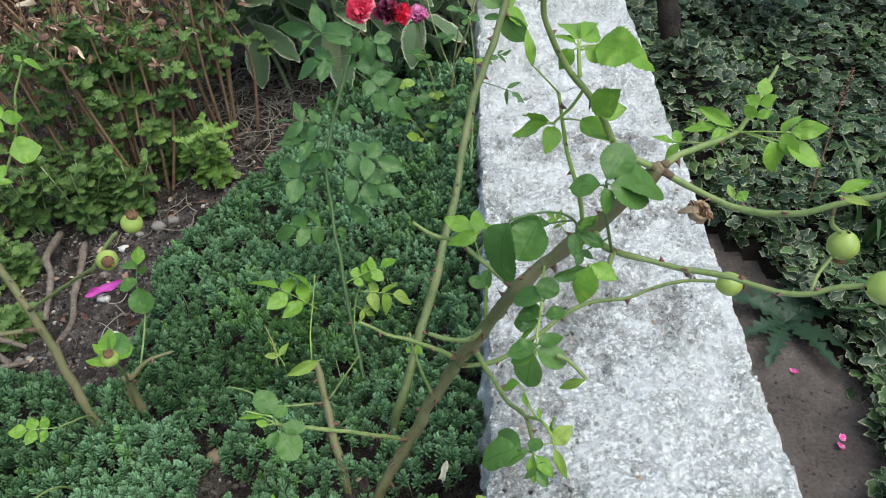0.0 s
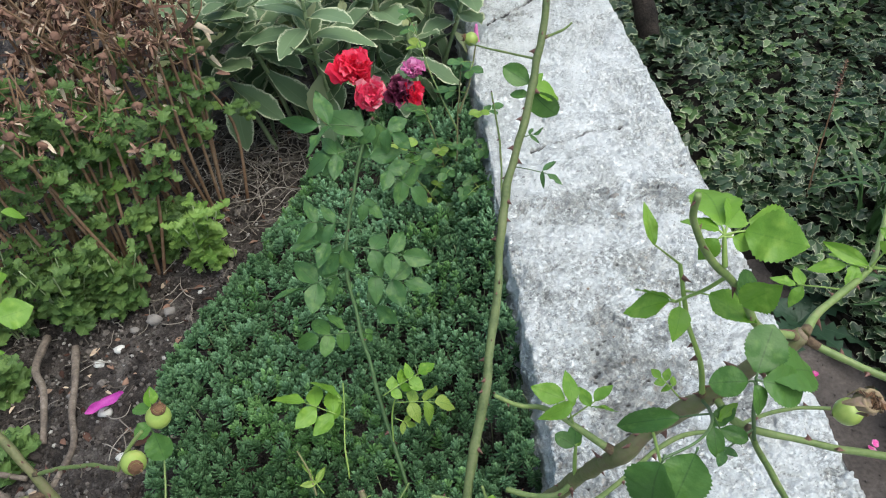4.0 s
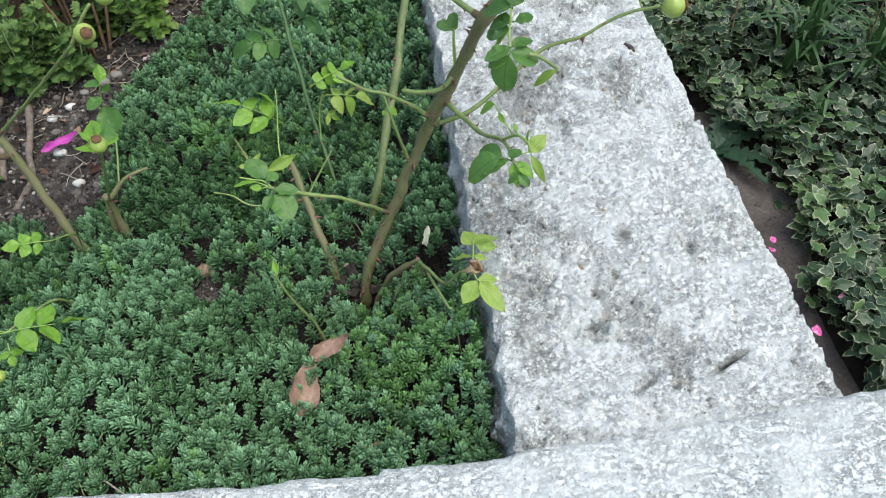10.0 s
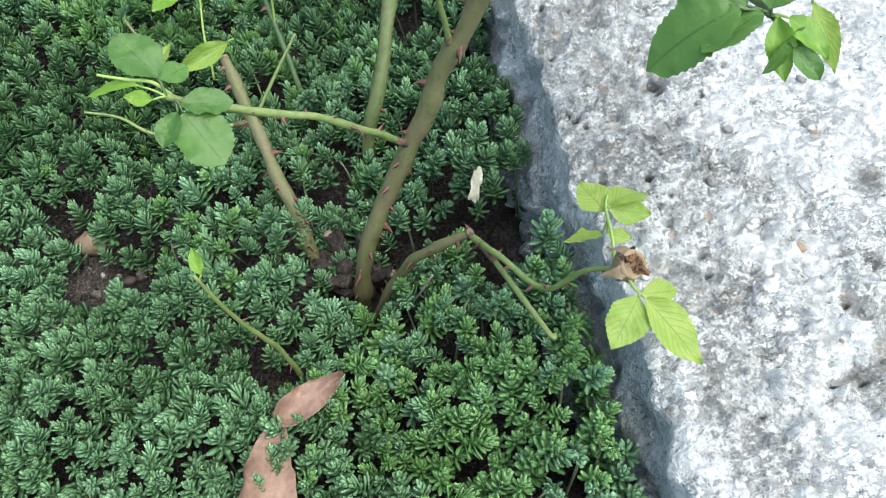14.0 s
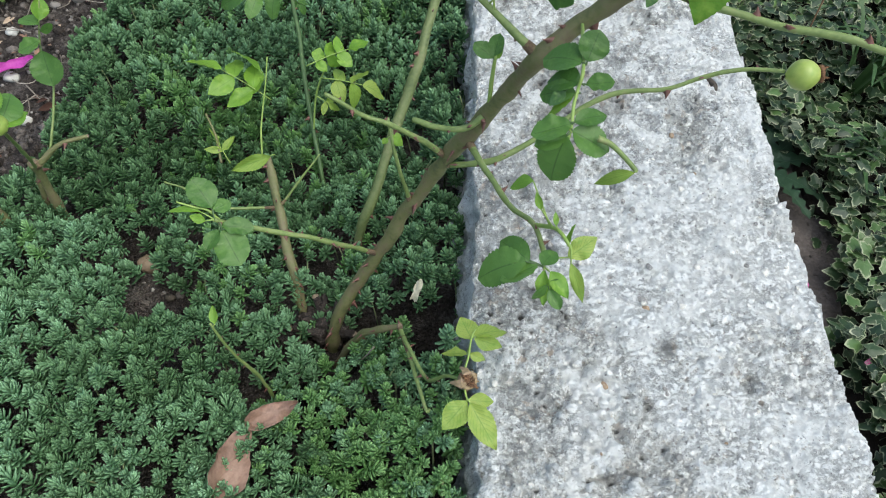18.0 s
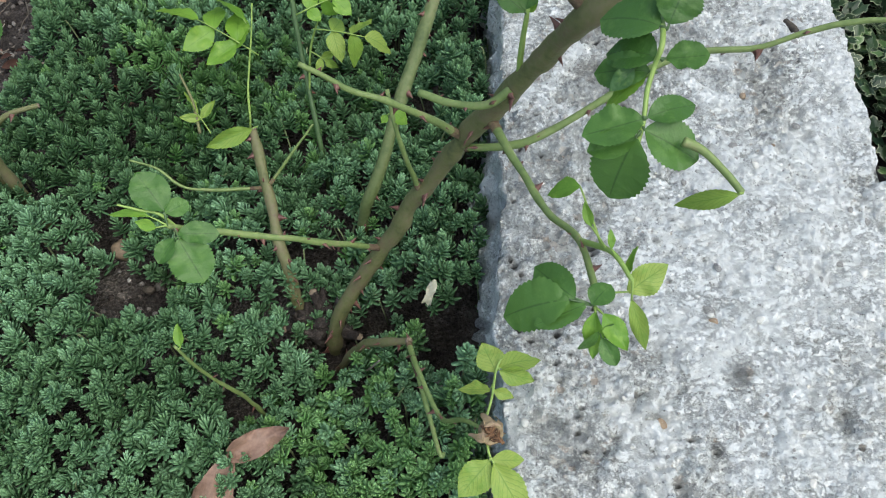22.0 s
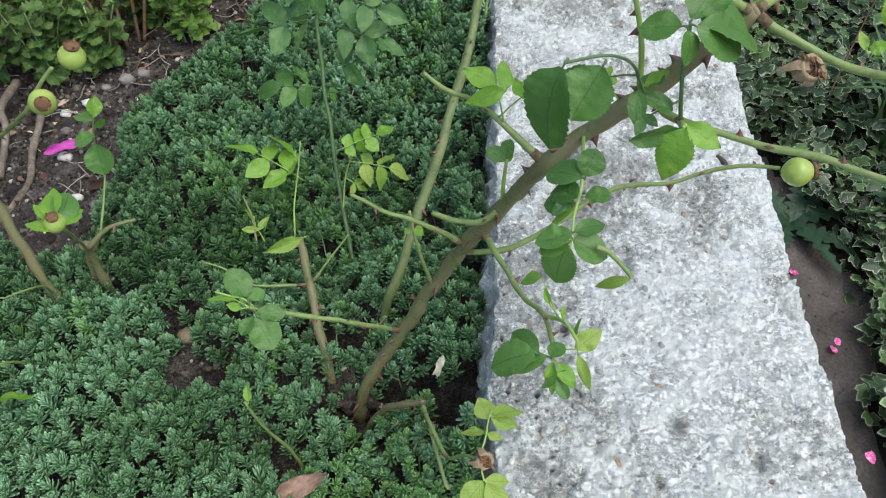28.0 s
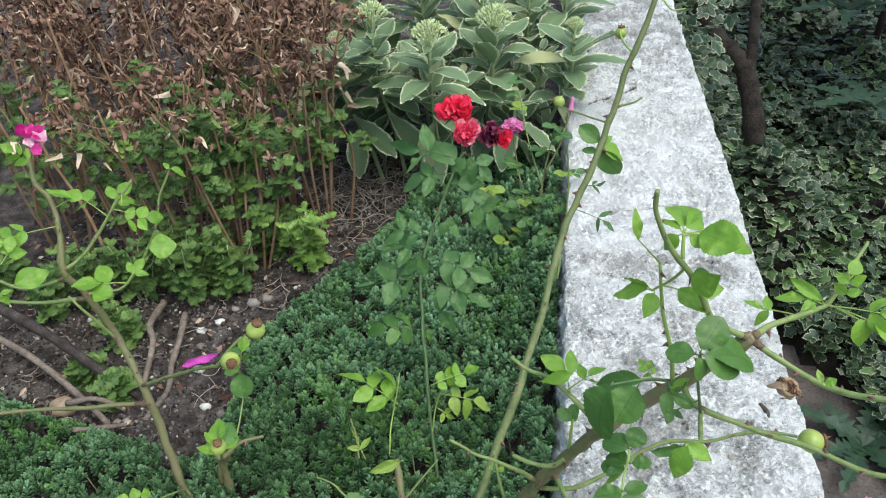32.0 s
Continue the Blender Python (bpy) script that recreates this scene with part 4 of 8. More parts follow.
def rose_leaf(plant, base, tip, count, material, wide=1.0, up=(0, 0, 1), droop=0.1):
    """A compound leaf from base to tip: a thin stalk with paired leaflets and one at its end."""
    base, tip, up = np.array(base), np.array(tip), np.array(up)
    way = tip - base
    size = np.linalg.norm(way)
    way = way / size
    side = np.cross(way, up)
    side = side / np.linalg.norm(side)
    over = np.cross(side, way)
    share = {1: 0.96, 3: 0.52, 5: 0.39, 7: 0.32}[count]
    end = base + way * size * (1 - share)
    stalk = Shape()
    start = base - way * size * 0.08 if count == 1 else base
    near = [q for q, _ in CANE_LINES.get(plant.name, [])]
    if near:
        gaps = np.linalg.norm(np.array(near) - start, axis=1)
        k = int(np.argmin(gaps + 0.3 * np.clip(np.array(near)[:, 2] - start[2], 0, 1)))
        if gaps[k] < 0.035:
            start = near[k]
    tube(stalk, [start, (start + end) / 2 + over * size * 0.03, end], 0.0008, 0.0005, 5, 4)
    leaf = part("leaf", stalk, STEM_DARK if material in (ROSE_DARK, ROSE_MID) else CANE_FRESH, plant)

    def lay(at, ahead, length):
        tilt = over + 0.38 * dice.normal(size=3)
        m = facing(at, ahead, tilt, length)
        m[:3, 0] *= wide * dice.uniform(0.9, 1.1)
        placed("leaflet", ROSE_BLADES[material.name, int(dice.integers(0, 5))], leaf, m)

    lay(end, way - over * droop, size * share)
    for n in range((count - 1) // 2):
        at = end - way * size * (1 - share) * (0.26 + 0.74 * n / max(1, (count - 1) // 2))
        for turn in (-1, 1):
            lay(at, way * dice.uniform(0.35, 0.7) + side * turn + over * dice.uniform(-0.25, 0.2), size * share * (0.96 - 0.1 * n) * dice.uniform(0.88, 1.05))
    return leaf


def prickle(shape, at, out, down, size):
    """One hooked thorn."""
    side = np.cross(out, down)
    rings = []
    for s, w in ((-0.1, 1.0), (0.35, 0.5), (0.75, 0.2), (1.0, 0.02)):
        centre = at + out * size * s + down * size * 0.35 * s * s
        rings += [centre + (down * math.cos(a) * 0.62 + side * math.sin(a) * 0.26) * size * w for a in (0, 1.57, 3.14, 4.71)]
    shape.add(rings, grid_quads(4, 4, True))


PRICKLE_SHAPE = Shape()
prickle(PRICKLE_SHAPE, np.zeros(3), np.array([1.0, 0, 0]), np.array([0, 0, 1.0]), 1.0)
PRICKLE_MESH = PRICKLE_SHAPE.mesh("prickle", PRICKLE)


CANE_LINES = {}
BEFORE = np.array((-0.024, -0.339, 0.682))  # in front of the bushes, where side shoots cross their canes


def cane(plant, points, start, end, material, thorns=0.0):
    """A stem of a rose, with a thorn about every so many metres."""
    stem = Shape()
    slim = 0.96 if material in (CANE, CANE_TALL) else 0.80
    start, end = start * slim, end * slim
    points = [np.array(p, float) for p in points]
    grown = []
    if points[0][2] < 0.06:
        points[0] = points[0] - [0, 0, 0.035]
    else:
        # a side shoot springs from the nearest stem of its bush
        sight = (points[0] - BEFORE) / np.linalg.norm(points[0] - BEFORE)
        best = (1, None, 1)
        for q, radius in CANE_LINES.get(plant.name, []):
            away = q - points[0]
            gap = np.linalg.norm(away)
            if gap < 0.07 and radius >= start * 1.1:
                score = np.linalg.norm(away - (away @ sight) * sight) + 0.12 * gap
                best = min(best, (gap, tuple(q), score), key=lambda row: row[2])
        if 0.004 < best[0] < 0.07:
            points = [np.array(best[1])] + points[1:]
        if best[0] < 0.07:
            grown = [1]
    line = smooth_line(points, 9)
    kink = np.stack([rough_field(line[:, 0], line[:, 1], line[:, 2] + 7 * n, 32, 2) for n in range(3)], -1)
    line = line + kink * min(start, 0.004) * 0.9 * np.clip(np.linspace(0, 8, len(line)), 0, 1)[:, None]
    tube(stem, line, start, end, 10, 1, 0.42 if material is CANE else 0.30, curve=False)
    CANE_LINES.setdefault(plant.name, []).extend((q, start + (end - start) * k) for q, k in zip(line, np.linspace(0, 1, len(line))))
    steps = np.linalg.norm(np.diff(line, axis=0), axis=1)
    far = np.concatenate([[0], np.cumsum(steps)])
    name = "cane" if material in (CANE, CANE_TALL) else "shoot"
    ob = part(name, stem, material, plant)
    if grown and start > 0.0016:
        collar = Shape()
        near = line[far < 0.009]
        tube(collar, near if len(near) > 2 else line[:3], start * 1.3, start * 1.03, 9, 1, 0.4, curve=False)
        part("collar", collar, COLLAR, ob)
    if start > 0.0032:
        cut = Shape()
        ahead = (line[-1] - line[-2]) / (np.linalg.norm(line[-1] - line[-2]) + 1e-9)
        tube(cut, [line[-1] - ahead * 0.001, line[-1] + ahead * 0.0012], end * 0.9, end * 0.8, 9, 1)
        part("cut_end", cut, WOOD_CUT, ob)
    if thorns:
        along, a, b = frames_along(line)
        for at in np.arange(thorns * 0.6, far[-1], thorns * 0.75):
            at = min(far[-1], at + dice.uniform(-0.3, 0.3) * thorns)
            k = int(np.clip(np.searchsorted(far, at), 1, len(line) - 1))
            turn = dice.uniform(0, 6.283)
            out = a[k] * math.cos(turn) + b[k] * math.sin(turn)
            radius = start + (end - start) * at / far[-1]
            m = np.eye(4)
            size = (0.0042 + radius * 0.62) * dice.uniform(0.45, 1.15)
            m[:3, 0], m[:3, 1], m[:3, 2], m[:3, 3] = out * size, np.cross(-along[k], out) * size, -along[k] * size, line[k] + out * radius * 0.85
            placed("prickle", PRICKLE_MESH, ob, m)
    return ob


def rose_hip(plant, at, axis, radius):
    """A round hip with the dry crown of its sepals."""
    radius = radius * 0.9
    axis = np.array(axis) / np.linalg.norm(axis)
    m = facing(at, axis, (0.3, 0.2, 0.9) if abs(axis[2]) < 0.9 else (1, 0, 0))
    s = np.linspace(0, 1, 12)
    r = radius * np.sin(np.pi * np.clip(s, 0.01, 0.93)) ** 0.62 * (1 - 0.10 * s)
    turn = np.linspace(0, 2 * np.pi, 14, endpoint=False)
    y = (s - 0.5) * 2 * radius * 1.06
    pts = np.stack([r[:, None] * np.cos(turn), np.repeat(y[:, None], 14, 1), r[:, None] * np.sin(turn)], -1).reshape(-1, 3)
    body = Shape().add(pts @ m[:3, :3].T + m[:3, 3], grid_quads(12, 14, True))
    hip = part("hip", body, HIP, plant, "round green rose hip")
    crown = Shape()
    top = np.array([0, radius * 0.93, 0])
    tube(crown, [m[:3, :3] @ (top * 0.9) + m[:3, 3], m[:3, :3] @ (top * 1.12) + m[:3, 3]], radius * 0.52, radius * 0.56, 12, 1)
    p, q, e = blade(radius * 0.45, radius * 0.30, (1, 0.8, 0.5, 0.1), 0.5, 0.2, 0, 4, 3)
    for n in range(5):
        turned = Matrix.Rotation(n * 1.2566 + 0.3, 3, "Y") @ Matrix.Rotation(radians(60), 3, "X")
        crown.add((p @ np.array(turned).T + top + np.array(Matrix.Rotation(n * 1.2566 + 0.3, 3, "Y")) @ np.array([0, 0, radius * 0.3])) @ m[:3, :3].T + m[:3, 3], q, e)
    part("crown", crown, DRY_CALYX, hip, "dry brown crown of sepals")
    return hip


def dead_flower(plant, at):
    """A spent flower: the pale swollen base, a ragged brown crown of stamens, and sepals hanging down."""
    at = np.array(at)
    axis = np.array([0.25, -0.55, 0.8])
    m = facing(at, axis, (1, 0, 0.2))
    s, turn = np.linspace(0, 1, 9), np.linspace(0, 2 * np.pi, 14, endpoint=False)
    r = 0.0072 * np.array([0.25, 0.62, 0.9, 1.0, 0.98, 0.9, 0.72, 0.5, 0.05])
    y = np.array([-0.010, -0.008, -0.005, -0.001, 0.002, 0.0035, 0.003, 0.0015, 0.001])
    pts = np.stack([r[:, None] * np.cos(turn), np.repeat(y[:, None], 14, 1), r[:, None] * np.sin(turn)], -1).reshape(-1, 3)
    pts = pts * (1 + 0.25 * rough_field(pts[:, 0], pts[:, 1], pts[:, 2], 300, 2))[:, None]
    base = part("spent_flower", Shape().add(pts @ m[:3, :3].T + m[:3, 3], grid_quads(9, 14, True)), SPENT, plant, "shrivelled tan and pink spent rose")
    brown, pale = Shape(), Shape()
    p, q, e = blade(0.006, 0.0014, (0.8, 1, 0.7, 0.9), 0.6, 0.3, 0, 4, 3)
    for n in range(46):
        k = math.sqrt((n + 0.5) / 46)
        turned = np.array(Matrix.Rotation(n * 2.4, 3, "Y") @ Matrix.Rotation(radians(-60 * k + dice.uniform(-25, 25)), 3, "X"))
        root = np.array([math.cos(n * 2.4) * k * 0.0052, 0.0025, math.sin(n * 2.4) * k * 0.0052])
        brown.add((p * dice.uniform(0.5, 1.0) @ turned.T + root) @ m[:3, :3].T + m[:3, 3], q, e)
    part("stamen_tuft", brown, DRY_CALYX, base, "withered brown stamens")
    p, q, e = curled(0.014, 0.007, (0.9, 1, 0.8, 0.6, 0.2), 0.5, 0.9, 7, 5, 4, 0.25)
    for n in range(5):
        turned = np.array(Matrix.Rotation(n * 1.2566 + dice.uniform(-0.3, 0.3), 3, "Y") @ Matrix.Rotation(radians(dice.uniform(-150, -100)), 3, "X"))
        pale.add((p @ turned.T + turned @ np.array([0, 0.001, 0.005])) @ m[:3, :3].T + m[:3, 3], q, e)
    part("calyx", pale, SPENT, base)


def rose_bloom(plant, at, axis, radius, material, petals, label=""):
    """A double rose: cupped petals packed in a spiral, over green sepals."""
    m = facing(at, axis, (0.2, 0.1, 0.95) if abs(axis[2]) < 0.8 * np.linalg.norm(axis) else (0, 1, 0))
    flower = Shape()
    for n in range(petals):
        k = n / (petals - 1)
        length = radius * (0.44 + 0.42 * k) * dice.uniform(0.8, 1.1)
        p, q, e = blade(length, length * dice.uniform(0.55, 0.95), (0.30, 0.62, 0.9, 1.0, 0.92, 0.75), -0.4 + 0.9 * k + dice.uniform(-0.2, 0.2), 0.35 * (1 - k), 1, 9, 7, dice.uniform(-0.7, 0.7), 0.60, n)
        open_up = radians(4 + 92 * k**0.85 + dice.uniform(-14, 14))
        turn = np.array(Matrix.Rotation(n * 2.39996 + dice.uniform(-0.4, 0.4), 3, "Y") @ Matrix.Rotation(-open_up, 3, "X"))
        root = np.array([dice.uniform(-0.12, 0.12) * radius, radius * (0.25 - 0.45 * k), dice.uniform(-0.12, 0.12) * radius])
        p = (p @ np.diag([1, 1, -1])) @ turn.T + root
        flower.add(p @ m[:3, :3].T + m[:3, 3], q[:, ::-1], e)
    bloom = part("bloom", flower, material, plant, label)
    green = Shape()
    p, q, e = blade(radius * 0.8, radius * 0.3, (0.8, 1, 0.7, 0.4, 0.05), 0.4, 0.2, 0, 5, 3)
    for n in range(5):
        turn = np.array(Matrix.Rotation(n * 1.2566, 3, "Y") @ Matrix.Rotation(radians(-105), 3, "X"))
        green.add((p @ turn.T + [0, -radius * 0.25, 0]) @ m[:3, :3].T + m[:3, 3], q, e)
    tube(green, [m[:3, :3] @ np.array([0, -radius * 0.2, 0]) + m[:3, 3], m[:3, :3] @ np.array([0, -radius * 0.55, 0]) + m[:3, 3]], radius * 0.25, radius * 0.14, 8, 2)
    part("calyx", green, ROSE_MID, bloom)
    return bloom


def rootstock(plant, at):
    """The gnarled knot from which the canes rise, low in the soil, with the stubs of old cuts."""
    at = np.array(at)
    s, turn = np.linspace(0.03, 0.97, 30), np.linspace(0, 2 * np.pi, 40, endpoint=False)
    r = np.sin(np.pi * s)
    p = np.stack([r[:, None] * np.cos(turn), r[:, None] * np.sin(turn), np.repeat(-np.cos(np.pi * s)[:, None], 40, 1)], -1).reshape(-1, 3)
    p = p * (1 + 0.95 * rough_field(p[:, 0], p[:, 1], p[:, 2], 2.8, 5))[:, None] * np.array([0.027, 0.020, 0.024])
    knot = part("rootstock", Shape().add(p + at, grid_quads(30, 40, True)), BARK, plant, "gnarled dark rootstock")
    for dx, dy, up, radius in ((-0.006, 0.010, 0.030, 0.0065), (0.013, 0.006, 0.032, 0.0075), (0.024, -0.014, 0.016, 0.0055), (-0.022, -0.010, 0.012, 0.006)):
        stub = Shape()
        foot = at + [dx * 0.3, dy * 0.3, -0.005]
        top = at + [dx * 1.5, dy * 1.5, up]
        tube(stub, [foot, (foot + top) / 2 + [0.003, -0.002, 0], top], radius * 1.25, radius * 0.8, 12, 6, 0.6)
        cut = Shape().add(*disc(top - [0, 0, 0.0006], radius * 0.66))
        part("cut_end", cut, WOOD_CUT, part("stub", stub, BARK, plant))
    return knot


def disc(at, radius):
    turn = np.linspace(0, 2 * np.pi, 10, endpoint=False)
    ring = np.stack([np.cos(turn), np.sin(turn), np.zeros(10)], -1)
    rows = [np.array(at) + ring * radius * w + [0, 0, z] for w, z in ((1.0, 0.0002), (0.7, 0.0016), (0.05, 0.0010))]
    return np.concatenate(rows), grid_quads(3, 10, True)


# ---- rose bushes ----
rose_a = thing('rose_bush', 'thorny rose bush with green hips leaning over the concrete wall', 'rose bush')
cane(rose_a, [(-0.124, -0.066, 0.010), (-0.117, -0.066, 0.067), (-0.088, -0.046, 0.132), (-0.060, -0.035, 0.191), (-0.035, -0.030, 0.248), (-0.013, -0.032, 0.299), (0.006, -0.039, 0.345), (0.026, -0.052, 0.397), (0.041, -0.069, 0.445), (0.069, -0.067, 0.479), (0.096, -0.070, 0.511), (0.120, -0.074, 0.545), (0.141, -0.080, 0.581)], 0.0078, 0.0062, CANE, 0.020)
rootstock(rose_a, (-0.132, -0.048, 0.038))
# laterals of the leaning cane
cane(rose_a, [(-0.070, -0.061, 0.208), (-0.119, -0.076, 0.236), (-0.155, -0.090, 0.262), (-0.181, -0.100, 0.284), (-0.192, -0.106, 0.296)], 0.0034, 0.0022, CANE_GREEN, 0.018)
cane(rose_a, [(-0.045, -0.051, 0.268), (-0.054, -0.036, 0.300), (-0.062, -0.023, 0.335)], 0.0028, 0.0016, CANE_GREEN, 0.000)
cane(rose_a, [(-0.016, -0.052, 0.330), (-0.053, -0.051, 0.353), (-0.077, -0.054, 0.366), (-0.106, -0.056, 0.389)], 0.0034, 0.0018, CANE_GREEN, 0.020)
cane(rose_a, [(0.021, -0.048, 0.372), (0.001, -0.049, 0.357), (-0.024, -0.043, 0.348), (-0.042, -0.035, 0.346)], 0.0036, 0.0026, CANE_GREEN, 0.020)
cane(rose_a, [(0.016, -0.047, 0.372), (0.015, -0.044, 0.391), (0.015, -0.041, 0.420)], 0.0030, 0.0016, CANE_FRESH, 0.000)
cane(rose_a, [(0.019, -0.049, 0.458), (-0.004, -0.045, 0.472), (-0.030, -0.044, 0.485), (-0.048, -0.042, 0.498)], 0.0036, 0.0018, CANE_GREEN, 0.025)
cane(rose_a, [(-0.008, -0.053, 0.301), (0.022, -0.043, 0.313), (0.056, -0.032, 0.329), (0.081, -0.022, 0.345), (0.114, -0.012, 0.365), (0.154, -0.017, 0.379), (0.176, -0.017, 0.391), (0.203, -0.020, 0.405), (0.229, -0.029, 0.413)], 0.0036, 0.0020, CANE_GREEN, 0.030)
rose_hip(rose_a, (0.240, -0.035, 0.415), (0.600, 0.000, 0.100), 0.0135)
cane(rose_a, [(0.010, -0.053, 0.330), (0.025, -0.093, 0.337), (0.034, -0.117, 0.344), (0.048, -0.139, 0.355), (0.051, -0.165, 0.363), (0.049, -0.183, 0.368)], 0.0036, 0.0018, CANE_GREEN, 0.020)
cane(rose_a, [(0.046, -0.146, 0.366), (0.059, -0.157, 0.375), (0.066, -0.174, 0.379)], 0.0020, 0.0013, CANE_FRESH, 0.000)
# the crown over the wall
cane(rose_a, [(0.139, -0.080, 0.579), (0.106, -0.086, 0.602), (0.082, -0.088, 0.643), (0.059, -0.094, 0.678), (0.046, -0.100, 0.706), (0.044, -0.105, 0.726)], 0.0036, 0.0020, CANE_GREEN, 0.030)
cane(rose_a, [(0.141, -0.079, 0.581), (0.164, -0.058, 0.579), (0.202, -0.031, 0.575), (0.222, -0.010, 0.577), (0.245, 0.023, 0.585), (0.261, 0.047, 0.592)], 0.0040, 0.0018, CANE_GREEN, 0.030)
cane(rose_a, [(0.142, -0.082, 0.579), (0.158, -0.095, 0.574), (0.190, -0.117, 0.572), (0.222, -0.133, 0.580), (0.243, -0.138, 0.592), (0.262, -0.144, 0.604), (0.284, -0.154, 0.618)], 0.0034, 0.0026, CANE_GREEN, 0.025)
cane(rose_a, [(0.212, -0.156, 0.603), (0.245, -0.138, 0.574), (0.262, -0.131, 0.559)], 0.0024, 0.0018, CANE_GREEN, 0.000)
rose_hip(rose_a, (0.259, -0.136, 0.553), (0.000, 0.000, -0.200), 0.0125)
cane(rose_a, [(0.091, -0.085, 0.523), (0.108, -0.099, 0.518), (0.148, -0.118, 0.519), (0.182, -0.135, 0.524), (0.202, -0.148, 0.526), (0.225, -0.162, 0.531), (0.246, -0.168, 0.543), (0.263, -0.175, 0.552)], 0.0034, 0.0022, CANE_GREEN, 0.030)
cane(rose_a, [(0.233, -0.164, 0.535), (0.241, -0.151, 0.541), (0.256, -0.137, 0.550)], 0.0020, 0.0015, CANE_GREEN, 0.000)
rose_hip(rose_a, (0.270, -0.179, 0.554), (0.500, 0.000, 0.000), 0.0135)
cane(rose_a, [(0.084, -0.084, 0.522), (0.083, -0.073, 0.556), (0.072, -0.064, 0.588), (0.065, -0.056, 0.629)], 0.0028, 0.0016, CANE_FRESH, 0.030)
cane(rose_a, [(0.104, -0.111, 0.530), (0.095, -0.156, 0.559), (0.085, -0.193, 0.586), (0.066, -0.227, 0.621)], 0.0026, 0.0018, CANE_GREEN, 0.000)
# cut canes and low shoots at the foot
cane(rose_a, [(-0.146, -0.056, 0.020), (-0.163, -0.020, 0.085), (-0.182, 0.030, 0.120), (-0.201, 0.086, 0.155)], 0.0062, 0.0048, CANE, 0.022)
cane(rose_a, [(-0.220, 0.025, 0.128), (-0.250, 0.031, 0.135), (-0.280, 0.043, 0.147), (-0.303, 0.046, 0.154)], 0.0022, 0.0012, CANE_GREEN, 0.000)
cane(rose_a, [(-0.180, 0.041, 0.133), (-0.156, 0.066, 0.160), (-0.142, 0.079, 0.176)], 0.0022, 0.0012, CANE_GREEN, 0.000)
cane(rose_a, [(-0.261, 0.106, 0.121), (-0.270, 0.133, 0.138), (-0.282, 0.152, 0.152)], 0.0018, 0.0010, CANE, 0.000)
cane(rose_a, [(-0.107, 0.028, 0.010), (-0.098, 0.035, 0.090), (-0.085, 0.050, 0.140), (-0.044, 0.145, 0.245), (-0.020, 0.218, 0.310), (0.001, 0.291, 0.391), (0.021, 0.331, 0.445), (0.038, 0.355, 0.481), (0.058, 0.389, 0.540), (0.068, 0.412, 0.586), (0.086, 0.431, 0.630), (0.100, 0.451, 0.685)], 0.0066, 0.0038, CANE_TALL, 0.030)
cane(rose_a, [(0.061, 0.388, 0.545), (0.081, 0.389, 0.556), (0.093, 0.390, 0.564)], 0.0022, 0.0014, CANE_GREEN, 0.000)
cane(rose_a, [(0.100, 0.451, 0.684), (0.120, 0.447, 0.662), (0.138, 0.448, 0.663)], 0.0018, 0.0010, CANE_FRESH, 0.000)
cane(rose_a, [(0.076, 0.418, 0.611), (0.068, 0.461, 0.609), (0.064, 0.502, 0.610)], 0.0020, 0.0014, CANE_FRESH, 0.000)
rose_hip(rose_a, (0.066, 0.510, 0.606), (0.000, 0.000, 0.300), 0.0100)
cane(rose_a, [(0.023, 0.389, 0.532), (-0.003, 0.451, 0.514), (-0.016, 0.477, 0.507)], 0.0018, 0.0012, CANE_GREEN, 0.000)
rose_hip(rose_a, (-0.013, 0.479, 0.511), (-0.300, 0.000, 0.100), 0.0100)
cane(rose_a, [(0.003, 0.339, 0.290), (0.007, 0.367, 0.354), (0.009, 0.392, 0.418), (0.003, 0.410, 0.474)], 0.0022, 0.0014, CANE_GREEN, 0.030)
cane(rose_a, [(-0.122, -0.085, 0.030), (-0.090, -0.100, 0.100), (-0.065, -0.112, 0.145), (-0.045, -0.119, 0.165)], 0.0042, 0.0036, CANE, 0.020)
cane(rose_a, [(-0.046, -0.118, 0.163), (-0.036, -0.150, 0.185), (-0.020, -0.189, 0.205), (-0.005, -0.200, 0.235), (0.008, -0.212, 0.252)], 0.0028, 0.0018, CANE_GREEN, 0.020)
cane(rose_a, [(-0.029, -0.185, 0.196), (-0.020, -0.205, 0.188), (-0.015, -0.209, 0.187)], 0.0024, 0.0015, CANE_GREEN, 0.000)
cane(rose_a, [(-0.168, -0.147, 0.050), (-0.176, -0.147, 0.095), (-0.192, -0.150, 0.150), (-0.205, -0.148, 0.205)], 0.0030, 0.0014, CANE_GREEN, 0.030)
rose_leaf(rose_a, (-0.201, -0.148, 0.204), (-0.205, -0.133, 0.212), 1, ROSE_LIME, 0.80, (0.14, -0.21, 0.97), 0.10)
dead_flower(rose_a, (0.010, -0.214, 0.258))
dead_flower(rose_a, (0.156, -0.131, 0.581))
